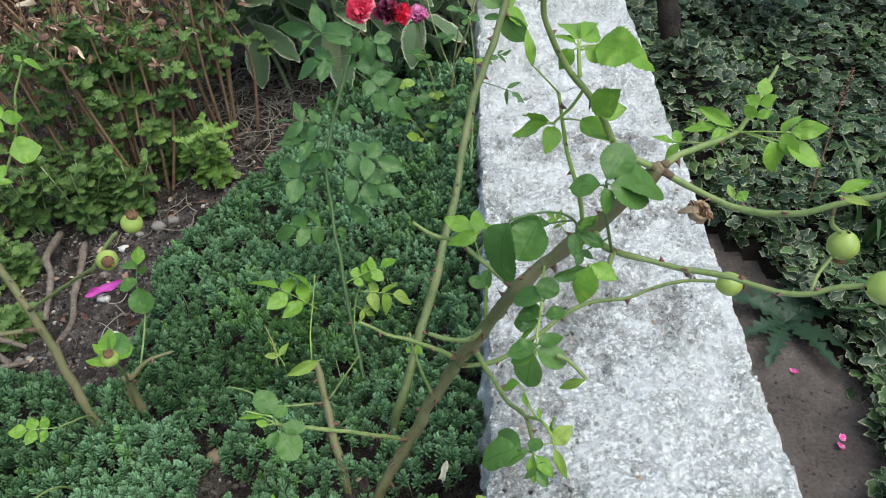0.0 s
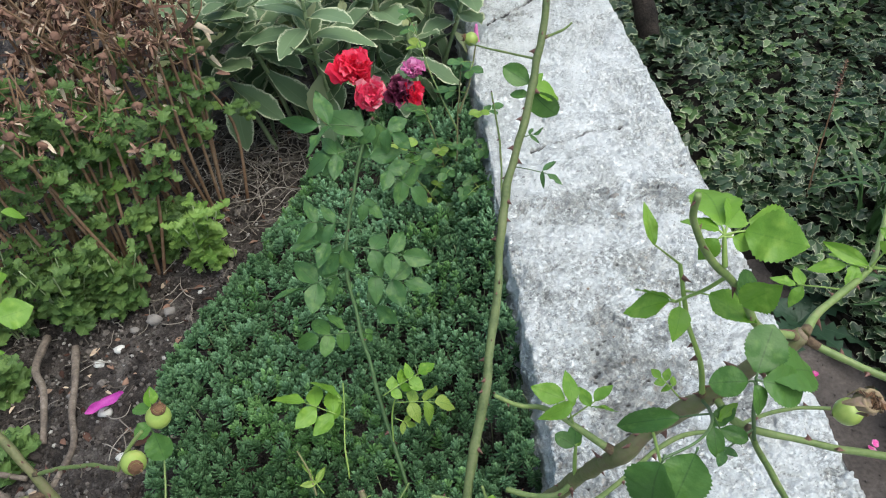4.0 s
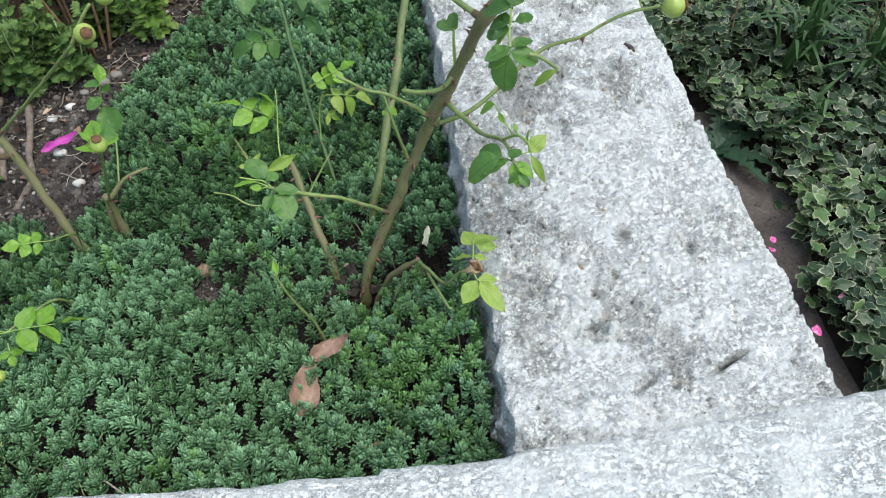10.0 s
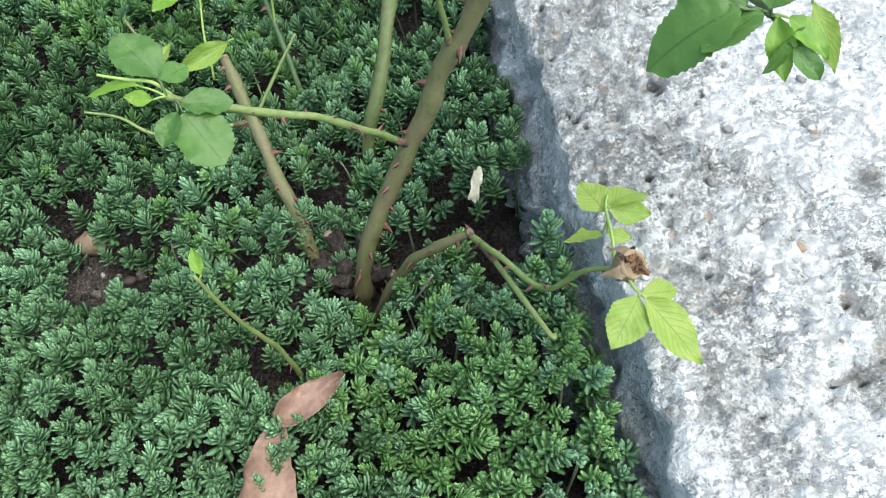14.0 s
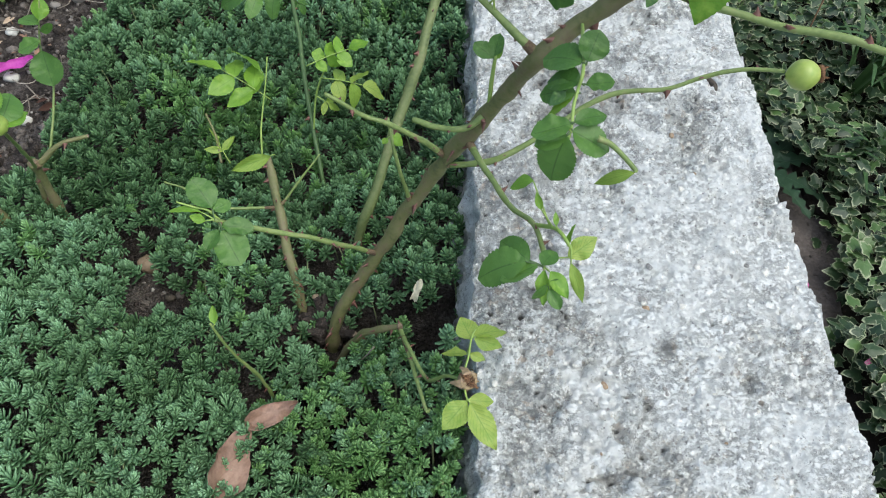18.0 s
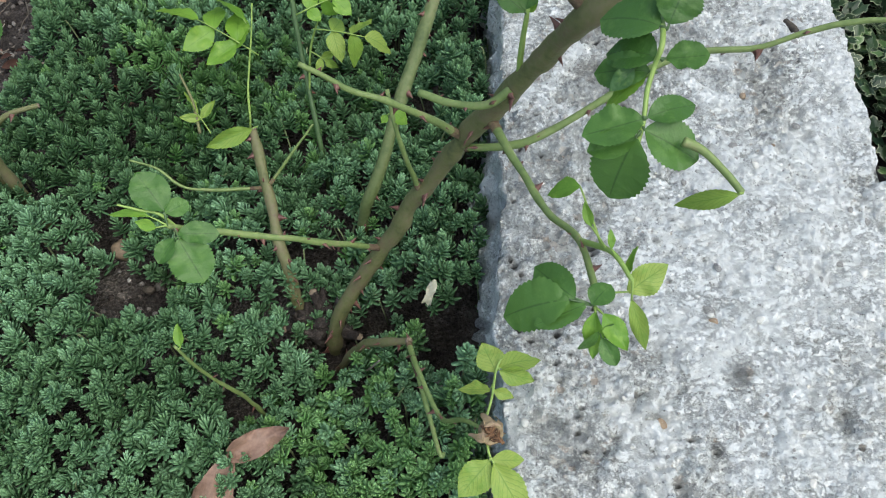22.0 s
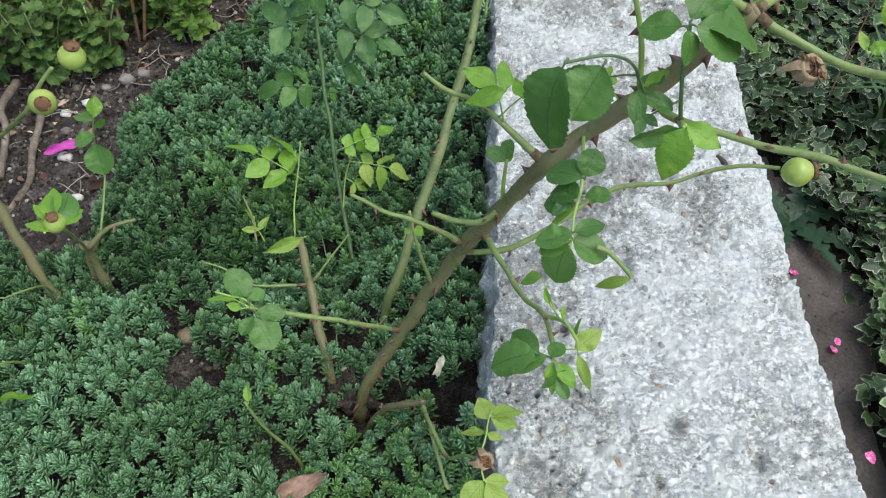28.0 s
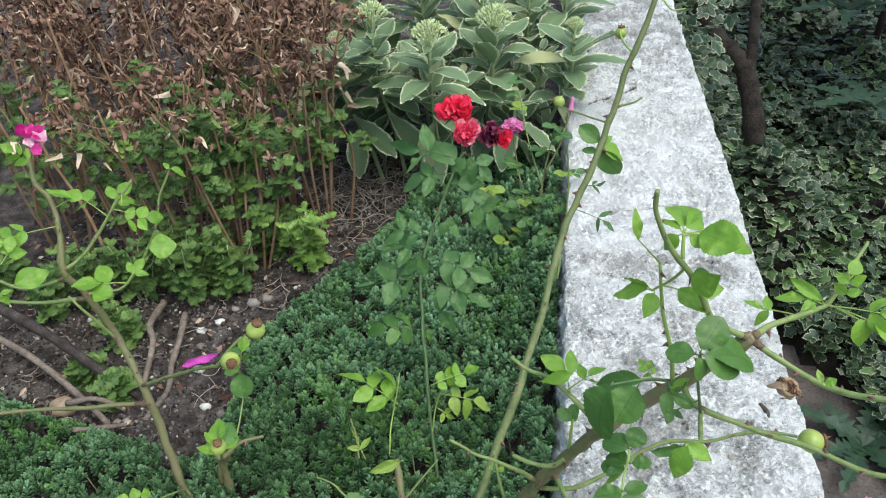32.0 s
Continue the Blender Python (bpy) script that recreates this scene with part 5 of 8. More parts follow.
# leaves of the leaning cane
cane(rose_a, [(0.072, -0.092, 0.663), (0.071, -0.090, 0.672), (0.070, -0.087, 0.681)], 0.0020, 0.0014, CANE_FRESH, 0.000)
cane(rose_a, [(0.076, -0.091, 0.655), (0.070, -0.080, 0.632), (0.060, -0.070, 0.613)], 0.0016, 0.0011, CANE_FRESH, 0.000)
rose_leaf(rose_a, (0.069, -0.085, 0.684), (0.074, -0.046, 0.700), 1, ROSE_LIME, 1.00, (-0.04, -0.62, 0.78), 0.10)
rose_leaf(rose_a, (0.068, -0.086, 0.683), (0.052, -0.078, 0.692), 1, ROSE_LIME, 1.30, (-0.04, -0.62, 0.78), 0.10)
rose_leaf(rose_a, (0.071, -0.085, 0.684), (0.090, -0.070, 0.694), 1, ROSE_LIME, 1.10, (-0.04, -0.62, 0.78), 0.10)
rose_leaf(rose_a, (0.067, -0.088, 0.680), (0.056, -0.095, 0.672), 1, ROSE_LIME, 1.20, (-0.04, -0.62, 0.78), 0.10)
rose_leaf(rose_a, (0.074, -0.088, 0.680), (0.086, -0.095, 0.676), 1, ROSE_LIME, 1.10, (-0.04, -0.62, 0.78), 0.10)
rose_leaf(rose_a, (0.080, -0.086, 0.682), (0.104, -0.107, 0.687), 1, ROSE_LIME, 1.35, (-0.04, -0.62, 0.78), 0.10)
rose_leaf(rose_a, (0.086, -0.076, 0.678), (0.136, -0.080, 0.672), 1, ROSE_LIME, 0.75, (-0.04, -0.62, 0.78), 0.10)
rose_leaf(rose_a, (0.058, -0.068, 0.612), (0.029, -0.064, 0.603), 1, ROSE_LIME, 1.00, (-0.04, -0.62, 0.78), 0.10)
rose_leaf(rose_a, (0.058, -0.068, 0.613), (0.040, -0.054, 0.615), 1, ROSE_LIME, 1.10, (-0.04, -0.62, 0.78), 0.10)
rose_leaf(rose_a, (0.061, -0.074, 0.614), (0.056, -0.094, 0.612), 1, ROSE_LIME, 1.30, (-0.04, -0.62, 0.78), 0.10)
rose_leaf(rose_a, (0.079, -0.068, 0.615), (0.100, -0.092, 0.614), 1, ROSE_LIME, 1.00, (-0.04, -0.62, 0.78), 0.10)
rose_leaf(rose_a, (0.082, -0.100, 0.640), (0.093, -0.112, 0.664), 1, ROSE_LIME, 1.20, (-0.04, -0.62, 0.78), 0.10)
rose_leaf(rose_a, (0.084, -0.099, 0.640), (0.104, -0.100, 0.645), 1, ROSE_LIME, 1.20, (-0.04, -0.62, 0.78), 0.10)
rose_leaf(rose_a, (0.082, -0.098, 0.640), (0.098, -0.085, 0.650), 1, ROSE_MID, 1.10, (-0.04, -0.62, 0.78), 0.10)
rose_leaf(rose_a, (0.094, -0.116, 0.597), (0.110, -0.094, 0.612), 1, ROSE_MID, 1.15, (-0.04, -0.55, 0.83), 0.10)
rose_leaf(rose_a, (0.097, -0.116, 0.597), (0.146, -0.112, 0.598), 1, ROSE_MID, 0.88, (-0.04, -0.55, 0.83), 0.10)
rose_leaf(rose_a, (0.095, -0.120, 0.596), (0.126, -0.130, 0.594), 1, ROSE_MID, 1.20, (-0.04, -0.55, 0.83), 0.10)
rose_leaf(rose_a, (0.090, -0.118, 0.594), (0.068, -0.114, 0.592), 1, ROSE_MID, 1.25, (-0.04, -0.55, 0.83), 0.10)
rose_leaf(rose_a, (0.092, -0.120, 0.594), (0.096, -0.136, 0.588), 1, ROSE_MID, 1.10, (-0.04, -0.55, 0.83), 0.10)
rose_leaf(rose_a, (0.025, -0.166, 0.603), (0.006, -0.189, 0.575), 1, ROSE_MID, 1.05, (-0.04, -0.55, 0.83), 0.10)
rose_leaf(rose_a, (0.044, -0.162, 0.601), (0.030, -0.180, 0.582), 1, ROSE_MID, 1.45, (-0.04, -0.55, 0.83), 0.10)
cane(rose_a, [(0.100, -0.120, 0.540), (0.096, -0.122, 0.570), (0.093, -0.117, 0.596)], 0.0018, 0.0012, STEM_DARK, 0.000)
cane(rose_a, [(0.085, -0.090, 0.520), (0.070, -0.125, 0.572), (0.048, -0.156, 0.602), (0.025, -0.166, 0.604)], 0.0015, 0.0009, STEM_DARK, 0.000)
rose_leaf(rose_a, (0.044, -0.064, 0.655), (0.040, -0.049, 0.676), 1, ROSE_LIME, 0.50, (-0.05, -0.44, 0.90), 0.10)
rose_leaf(rose_a, (0.220, -0.033, 0.583), (0.229, -0.012, 0.617), 5, ROSE_LIME, 1.20, (-0.19, -0.39, 0.90), 0.10)
rose_leaf(rose_a, (0.223, -0.039, 0.578), (0.267, -0.050, 0.595), 3, ROSE_LIME, 0.90, (-0.19, -0.38, 0.90), 0.10)
rose_leaf(rose_a, (0.231, -0.043, 0.578), (0.239, -0.061, 0.562), 1, ROSE_LIME, 1.30, (-0.20, -0.38, 0.90), 0.10)
rose_leaf(rose_a, (0.240, -0.047, 0.579), (0.266, -0.067, 0.573), 1, ROSE_LIME, 0.90, (-0.21, -0.38, 0.90), 0.10)
rose_leaf(rose_a, (0.215, -0.029, 0.585), (0.171, -0.019, 0.574), 3, ROSE_LIME, 0.70, (-0.19, -0.39, 0.90), 0.10)
rose_leaf(rose_a, (0.207, -0.029, 0.581), (0.182, -0.010, 0.591), 1, ROSE_LIME, 0.60, (-0.18, -0.39, 0.90), 0.10)
rose_leaf(rose_a, (0.178, -0.031, 0.563), (0.148, -0.017, 0.567), 3, ROSE_LIME, 0.80, (-0.15, -0.39, 0.91), 0.10)
rose_leaf(rose_a, (0.170, -0.149, 0.605), (0.177, -0.147, 0.610), 1, ROSE_LIME, 1.40, (-0.18, -0.35, 0.92), 0.10)
rose_leaf(rose_a, (0.169, -0.148, 0.605), (0.166, -0.140, 0.611), 1, ROSE_SICK, 0.70, (-0.17, -0.35, 0.92), 0.10)
rose_leaf(rose_a, (0.223, -0.163, 0.622), (0.240, -0.165, 0.632), 1, ROSE_LIME, 0.80, (-0.23, -0.34, 0.91), 0.10)
rose_leaf(rose_a, (0.225, -0.166, 0.620), (0.239, -0.175, 0.621), 1, ROSE_SICK, 0.60, (-0.23, -0.33, 0.91), 0.10)
rose_leaf(rose_a, (0.059, -0.112, 0.555), (0.018, -0.109, 0.554), 1, ROSE_MID, 0.50, (-0.06, -0.35, 0.93), 0.10)
rose_leaf(rose_a, (0.080, -0.060, 0.505), (0.064, -0.042, 0.512), 5, ROSE_LIME, 1.10, (-0.07, -0.36, 0.93), 0.10)
rose_leaf(rose_a, (0.065, -0.114, 0.555), (0.096, -0.128, 0.548), 3, ROSE_MID, 0.90, (-0.07, -0.35, 0.93), 0.10)
rose_leaf(rose_a, (0.084, -0.124, 0.549), (0.076, -0.137, 0.536), 3, ROSE_DARK, 1.10, (-0.08, -0.34, 0.94), 0.10)
rose_leaf(rose_a, (0.079, -0.117, 0.554), (0.093, -0.111, 0.563), 1, ROSE_LIME, 0.80, (-0.08, -0.35, 0.93), 0.10)
rose_leaf(rose_a, (0.022, -0.060, 0.490), (-0.022, -0.042, 0.507), 3, ROSE_LIME, 0.90, (-0.02, -0.35, 0.94), 0.10)
rose_leaf(rose_a, (0.010, -0.051, 0.498), (0.001, -0.056, 0.493), 1, ROSE_LIME, 0.80, (-0.01, -0.36, 0.93), 0.10)
rose_leaf(rose_a, (0.010, -0.063, 0.486), (0.036, -0.044, 0.506), 3, ROSE_LIME, 0.90, (-0.01, -0.35, 0.94), 0.10)
rose_leaf(rose_a, (0.066, -0.227, 0.622), (0.058, -0.243, 0.607), 1, ROSE_LIME, 1.10, (-0.08, -0.31, 0.95), 0.10)
rose_leaf(rose_a, (0.066, -0.226, 0.622), (0.081, -0.234, 0.619), 1, ROSE_LIME, 1.00, (-0.08, -0.31, 0.95), 0.10)
rose_leaf(rose_a, (0.065, -0.227, 0.621), (0.045, -0.229, 0.616), 1, ROSE_MID, 0.70, (-0.08, -0.31, 0.95), 0.10)
rose_leaf(rose_a, (0.055, -0.126, 0.489), (0.033, -0.117, 0.494), 1, ROSE_MID, 1.20, (-0.09, -0.38, 0.92), 0.10)
rose_leaf(rose_a, (0.057, -0.126, 0.490), (0.062, -0.115, 0.504), 1, ROSE_MID, 1.35, (-0.10, -0.38, 0.92), 0.10)
rose_leaf(rose_a, (0.055, -0.134, 0.481), (0.036, -0.126, 0.484), 1, ROSE_MID, 1.20, (-0.09, -0.37, 0.92), 0.10)
rose_leaf(rose_a, (0.057, -0.134, 0.481), (0.073, -0.135, 0.485), 1, ROSE_MID, 1.15, (-0.10, -0.37, 0.92), 0.10)
rose_leaf(rose_a, (0.053, -0.137, 0.477), (0.030, -0.133, 0.476), 1, ROSE_MID, 1.00, (-0.09, -0.36, 0.93), 0.10)
rose_leaf(rose_a, (0.052, -0.138, 0.476), (0.033, -0.143, 0.466), 1, ROSE_LIME, 0.90, (-0.09, -0.36, 0.93), 0.10)
rose_leaf(rose_a, (0.047, -0.135, 0.477), (0.038, -0.141, 0.470), 1, ROSE_DARK, 1.10, (-0.08, -0.37, 0.93), 0.10)
cane(rose_a, [(0.057, -0.119, 0.497), (0.055, -0.128, 0.489), (0.053, -0.138, 0.481), (0.051, -0.145, 0.475), (0.050, -0.154, 0.469), (0.048, -0.163, 0.462)], 0.0014, 0.0011, CANE_FRESH, 0.000)
rose_leaf(rose_a, (0.051, -0.154, 0.470), (0.028, -0.158, 0.463), 1, ROSE_MID, 1.00, (-0.09, -0.35, 0.93), 0.10)
rose_leaf(rose_a, (0.051, -0.154, 0.470), (0.069, -0.150, 0.480), 1, ROSE_MID, 0.90, (-0.09, -0.35, 0.93), 0.10)
rose_leaf(rose_a, (0.050, -0.157, 0.467), (0.073, -0.167, 0.465), 1, ROSE_MID, 1.30, (-0.09, -0.34, 0.94), 0.10)
rose_leaf(rose_a, (0.049, -0.159, 0.465), (0.030, -0.162, 0.459), 1, ROSE_MID, 0.80, (-0.09, -0.34, 0.94), 0.10)
rose_leaf(rose_a, (0.048, -0.159, 0.466), (0.036, -0.179, 0.446), 1, ROSE_MID, 1.10, (-0.09, -0.34, 0.94), 0.10)
cane(rose_a, [(0.065, -0.162, 0.467), (0.072, -0.166, 0.467), (0.080, -0.175, 0.465), (0.085, -0.182, 0.463)], 0.0022, 0.0016, CANE_GREEN, 0.000)
rose_leaf(rose_a, (0.085, -0.182, 0.463), (0.060, -0.183, 0.454), 1, ROSE_SICK, 0.45, (-0.13, -0.31, 0.94), 0.10)
rose_leaf(rose_a, (0.039, -0.182, 0.372), (0.002, -0.185, 0.367), 1, ROSE_MID, 1.00, (-0.06, -0.26, 0.96), 0.10)
rose_leaf(rose_a, (0.041, -0.182, 0.372), (0.019, -0.169, 0.379), 1, ROSE_MID, 1.00, (-0.06, -0.26, 0.96), 0.10)
rose_leaf(rose_a, (0.046, -0.184, 0.372), (0.022, -0.193, 0.364), 1, ROSE_MID, 1.00, (-0.07, -0.26, 0.96), 0.10)
rose_leaf(rose_a, (0.048, -0.185, 0.372), (0.056, -0.175, 0.379), 1, ROSE_MID, 1.20, (-0.07, -0.26, 0.96), 0.10)
rose_leaf(rose_a, (0.046, -0.188, 0.370), (0.061, -0.210, 0.360), 3, ROSE_MID, 0.90, (-0.07, -0.25, 0.96), 0.10)
rose_leaf(rose_a, (0.050, -0.187, 0.371), (0.049, -0.208, 0.359), 1, ROSE_LIME, 0.80, (-0.07, -0.26, 0.96), 0.10)
rose_leaf(rose_a, (0.053, -0.188, 0.371), (0.066, -0.204, 0.364), 1, ROSE_LIME, 0.90, (-0.08, -0.25, 0.96), 0.10)
rose_leaf(rose_a, (0.066, -0.176, 0.369), (0.084, -0.165, 0.380), 1, ROSE_SICK, 1.00, (-0.09, -0.26, 0.96), 0.10)
rose_leaf(rose_a, (0.066, -0.170, 0.373), (0.070, -0.157, 0.382), 1, ROSE_LIME, 0.80, (-0.09, -0.27, 0.96), 0.10)
rose_leaf(rose_a, (0.068, -0.178, 0.368), (0.079, -0.203, 0.356), 1, ROSE_SICK, 0.50, (-0.09, -0.26, 0.96), 0.10)
rose_leaf(rose_a, (0.042, -0.133, 0.395), (0.024, -0.132, 0.393), 1, ROSE_LIME, 0.90, (-0.07, -0.31, 0.95), 0.10)
rose_leaf(rose_a, (0.048, -0.149, 0.384), (0.044, -0.139, 0.391), 1, ROSE_LIME, 0.70, (-0.07, -0.29, 0.95), 0.10)
rose_leaf(rose_a, (0.058, -0.158, 0.379), (0.057, -0.150, 0.385), 1, ROSE_LIME, 0.70, (-0.08, -0.28, 0.96), 0.10)
rose_leaf(rose_a, (-0.194, -0.099, 0.301), (-0.210, -0.082, 0.320), 1, ROSE_MID, 1.25, (0.15, -0.28, 0.95), 0.10)
rose_leaf(rose_a, (-0.194, -0.100, 0.301), (-0.181, -0.090, 0.302), 1, ROSE_MID, 1.10, (0.15, -0.28, 0.95), 0.10)
rose_leaf(rose_a, (-0.188, -0.108, 0.292), (-0.163, -0.104, 0.287), 1, ROSE_MID, 0.80, (0.15, -0.27, 0.95), 0.10)
rose_leaf(rose_a, (-0.187, -0.110, 0.290), (-0.171, -0.131, 0.272), 1, ROSE_MID, 1.20, (0.15, -0.27, 0.95), 0.10)
rose_leaf(rose_a, (-0.188, -0.111, 0.291), (-0.198, -0.126, 0.284), 1, ROSE_MID, 1.10, (0.15, -0.27, 0.95), 0.10)
rose_leaf(rose_a, (-0.198, -0.108, 0.297), (-0.211, -0.107, 0.302), 1, ROSE_LIME, 0.90, (0.16, -0.27, 0.95), 0.10)
rose_leaf(rose_a, (-0.201, -0.103, 0.301), (-0.226, -0.102, 0.313), 1, ROSE_LIME, 0.35, (0.16, -0.28, 0.95), 0.10)
cane(rose_a, [(-0.187, -0.108, 0.292), (-0.197, -0.101, 0.301), (-0.208, -0.101, 0.305), (-0.220, -0.101, 0.310)], 0.0014, 0.0008, CANE_FRESH, 0.000)
rose_leaf(rose_a, (-0.187, 0.057, 0.193), (-0.226, 0.038, 0.190), 1, ROSE_SICK, 0.60, (0.11, -0.32, 0.94), 0.10)
rose_leaf(rose_a, (-0.062, -0.029, 0.319), (-0.066, -0.033, 0.315), 1, ROSE_LIME, 1.30, (0.04, -0.34, 0.94), 0.10)
rose_leaf(rose_a, (-0.060, -0.027, 0.320), (-0.047, -0.031, 0.316), 1, ROSE_LIME, 1.30, (0.04, -0.34, 0.94), 0.10)
rose_leaf(rose_a, (0.014, -0.042, 0.418), (0.000, -0.034, 0.427), 1, ROSE_MID, 1.20, (-0.03, -0.39, 0.92), 0.10)
rose_leaf(rose_a, (0.014, -0.041, 0.419), (0.017, -0.031, 0.432), 1, ROSE_MID, 1.20, (-0.03, -0.39, 0.92), 0.10)
rose_leaf(rose_a, (0.015, -0.042, 0.418), (0.020, -0.038, 0.423), 1, ROSE_LIME, 1.20, (-0.03, -0.39, 0.92), 0.10)
cane(rose_a, [(0.007, -0.206, 0.247), (0.011, -0.189, 0.245), (0.014, -0.170, 0.243), (0.017, -0.162, 0.243)], 0.0012, 0.0009, CANE_FRESH, 0.000)
rose_leaf(rose_a, (0.015, -0.170, 0.239), (0.005, -0.152, 0.247), 1, ROSE_SICK, 1.30, (-0.03, -0.21, 0.98), 0.10)
rose_leaf(rose_a, (0.016, -0.167, 0.240), (0.043, -0.155, 0.248), 1, ROSE_SICK, 0.90, (-0.03, -0.22, 0.98), 0.10)
rose_leaf(rose_a, (0.016, -0.168, 0.240), (0.040, -0.175, 0.239), 1, ROSE_SICK, 0.90, (-0.03, -0.22, 0.98), 0.10)
rose_leaf(rose_a, (0.012, -0.179, 0.234), (-0.009, -0.180, 0.233), 1, ROSE_SICK, 1.00, (-0.03, -0.21, 0.98), 0.10)
rose_leaf(rose_a, (0.013, -0.179, 0.234), (0.027, -0.184, 0.233), 1, ROSE_SICK, 1.00, (-0.03, -0.21, 0.98), 0.10)
cane(rose_a, [(0.008, -0.212, 0.254), (0.009, -0.224, 0.255), (0.011, -0.230, 0.256)], 0.0012, 0.0009, CANE_FRESH, 0.000)
rose_leaf(rose_a, (0.010, -0.229, 0.256), (0.031, -0.230, 0.258), 1, ROSE_SICK, 1.00, (-0.03, -0.17, 0.98), 0.10)
rose_leaf(rose_a, (0.010, -0.229, 0.256), (-0.008, -0.249, 0.248), 1, ROSE_SICK, 1.10, (-0.03, -0.17, 0.98), 0.10)
rose_leaf(rose_a, (0.011, -0.230, 0.256), (0.034, -0.263, 0.246), 1, ROSE_SICK, 0.85, (-0.03, -0.17, 0.98), 0.10)
# leaves of the tall cane
rose_leaf(rose_a, (0.044, 0.376, 0.501), (0.016, 0.389, 0.521), 1, ROSE_MID, 1.10, (-0.04, -0.48, 0.88), 0.10)
rose_leaf(rose_a, (0.047, 0.374, 0.497), (0.084, 0.368, 0.492), 1, ROSE_LIME, 1.10, (-0.04, -0.48, 0.88), 0.10)
rose_leaf(rose_a, (0.045, 0.372, 0.494), (0.073, 0.350, 0.463), 1, ROSE_MID, 1.00, (-0.04, -0.47, 0.88), 0.10)
rose_leaf(rose_a, (0.042, 0.370, 0.490), (0.021, 0.375, 0.496), 1, ROSE_MID, 1.00, (-0.04, -0.47, 0.88), 0.10)
rose_leaf(rose_a, (0.048, 0.376, 0.501), (0.061, 0.381, 0.512), 1, ROSE_LIME, 0.90, (-0.04, -0.48, 0.88), 0.10)
rose_leaf(rose_a, (0.038, 0.328, 0.425), (0.073, 0.309, 0.403), 3, ROSE_DARK, 0.50, (-0.03, -0.44, 0.90), 0.10)
rose_leaf(rose_a, (0.028, 0.346, 0.450), (0.059, 0.347, 0.455), 3, ROSE_DARK, 0.50, (-0.03, -0.45, 0.89), 0.10)
rose_b = thing('rose_bush', 'upright rose bush with a red bloom and dull green leaves', 'rose bush')
cane(rose_b, [(-0.150, 0.120, 0.000), (-0.151, 0.124, 0.053), (-0.178, 0.217, 0.156), (-0.194, 0.282, 0.245), (-0.198, 0.322, 0.310), (-0.179, 0.361, 0.377), (-0.157, 0.391, 0.438), (-0.145, 0.402, 0.461)], 0.0036, 0.0026, STEM_DARK, 0.050)
rose_leaf(rose_b, (-0.158, 0.391, 0.460), (-0.258, 0.385, 0.479), 3, ROSE_DARK, 0.70, (0.05, -0.45, 0.89), 0.10)
rose_leaf(rose_b, (-0.163, 0.381, 0.438), (-0.237, 0.361, 0.428), 3, ROSE_DARK, 0.80, (0.05, -0.44, 0.90), 0.10)
rose_leaf(rose_b, (-0.141, 0.392, 0.458), (-0.162, 0.377, 0.440), 1, ROSE_DARK, 1.00, (0.04, -0.45, 0.89), 0.10)
rose_leaf(rose_b, (-0.141, 0.395, 0.465), (-0.098, 0.374, 0.431), 3, ROSE_DARK, 1.00, (0.04, -0.45, 0.89), 0.10)
rose_leaf(rose_b, (-0.168, 0.371, 0.415), (-0.219, 0.381, 0.442), 3, ROSE_DARK, 0.90, (0.06, -0.43, 0.90), 0.10)
rose_leaf(rose_b, (-0.145, 0.374, 0.419), (-0.080, 0.338, 0.368), 5, ROSE_DARK, 1.10, (0.04, -0.43, 0.90), 0.10)
rose_leaf(rose_b, (-0.182, 0.334, 0.336), (-0.230, 0.300, 0.309), 3, ROSE_DARK, 1.20, (0.06, -0.39, 0.92), 0.10)
rose_leaf(rose_b, (-0.177, 0.355, 0.383), (-0.144, 0.338, 0.357), 3, ROSE_DARK, 1.20, (0.06, -0.41, 0.91), 0.10)
rose_leaf(rose_b, (-0.186, 0.328, 0.322), (-0.088, 0.315, 0.299), 5, ROSE_DARK, 1.00, (0.06, -0.38, 0.92), 0.10)
rose_leaf(rose_b, (-0.188, 0.315, 0.294), (-0.297, 0.282, 0.290), 5, ROSE_DARK, 1.00, (0.06, -0.37, 0.93), 0.10)
rose_leaf(rose_b, (-0.187, 0.315, 0.294), (-0.091, 0.294, 0.264), 5, ROSE_DARK, 1.00, (0.06, -0.37, 0.93), 0.10)
rose_leaf(rose_b, (-0.189, 0.334, 0.337), (-0.266, 0.318, 0.339), 3, ROSE_DARK, 0.90, (0.07, -0.39, 0.92), 0.10)
rose_leaf(rose_b, (-0.194, 0.283, 0.227), (-0.280, 0.261, 0.226), 5, ROSE_MID, 0.90, (0.06, -0.34, 0.94), 0.10)
rose_leaf(rose_b, (-0.194, 0.282, 0.223), (-0.177, 0.268, 0.209), 3, ROSE_MID, 1.00, (0.06, -0.33, 0.94), 0.10)
rose_leaf(rose_b, (-0.193, 0.289, 0.237), (-0.125, 0.311, 0.250), 3, ROSE_DARK, 1.00, (0.06, -0.34, 0.94), 0.10)
rose_leaf(rose_b, (-0.164, 0.365, 0.402), (-0.128, 0.407, 0.455), 3, ROSE_DARK, 0.90, (0.05, -0.42, 0.91), 0.10)
rose_leaf(rose_b, (-0.156, 0.385, 0.447), (-0.193, 0.409, 0.491), 1, ROSE_DARK, 1.00, (0.05, -0.44, 0.89), 0.10)
rose_leaf(rose_b, (-0.184, 0.340, 0.350), (-0.280, 0.337, 0.371), 5, ROSE_DARK, 0.70, (0.06, -0.39, 0.92), 0.10)
rose_leaf(rose_b, (-0.219, 0.204, 0.129), (-0.313, 0.227, 0.180), 5, ROSE_LIME, 1.00, (0.10, -0.32, 0.94), 0.10)
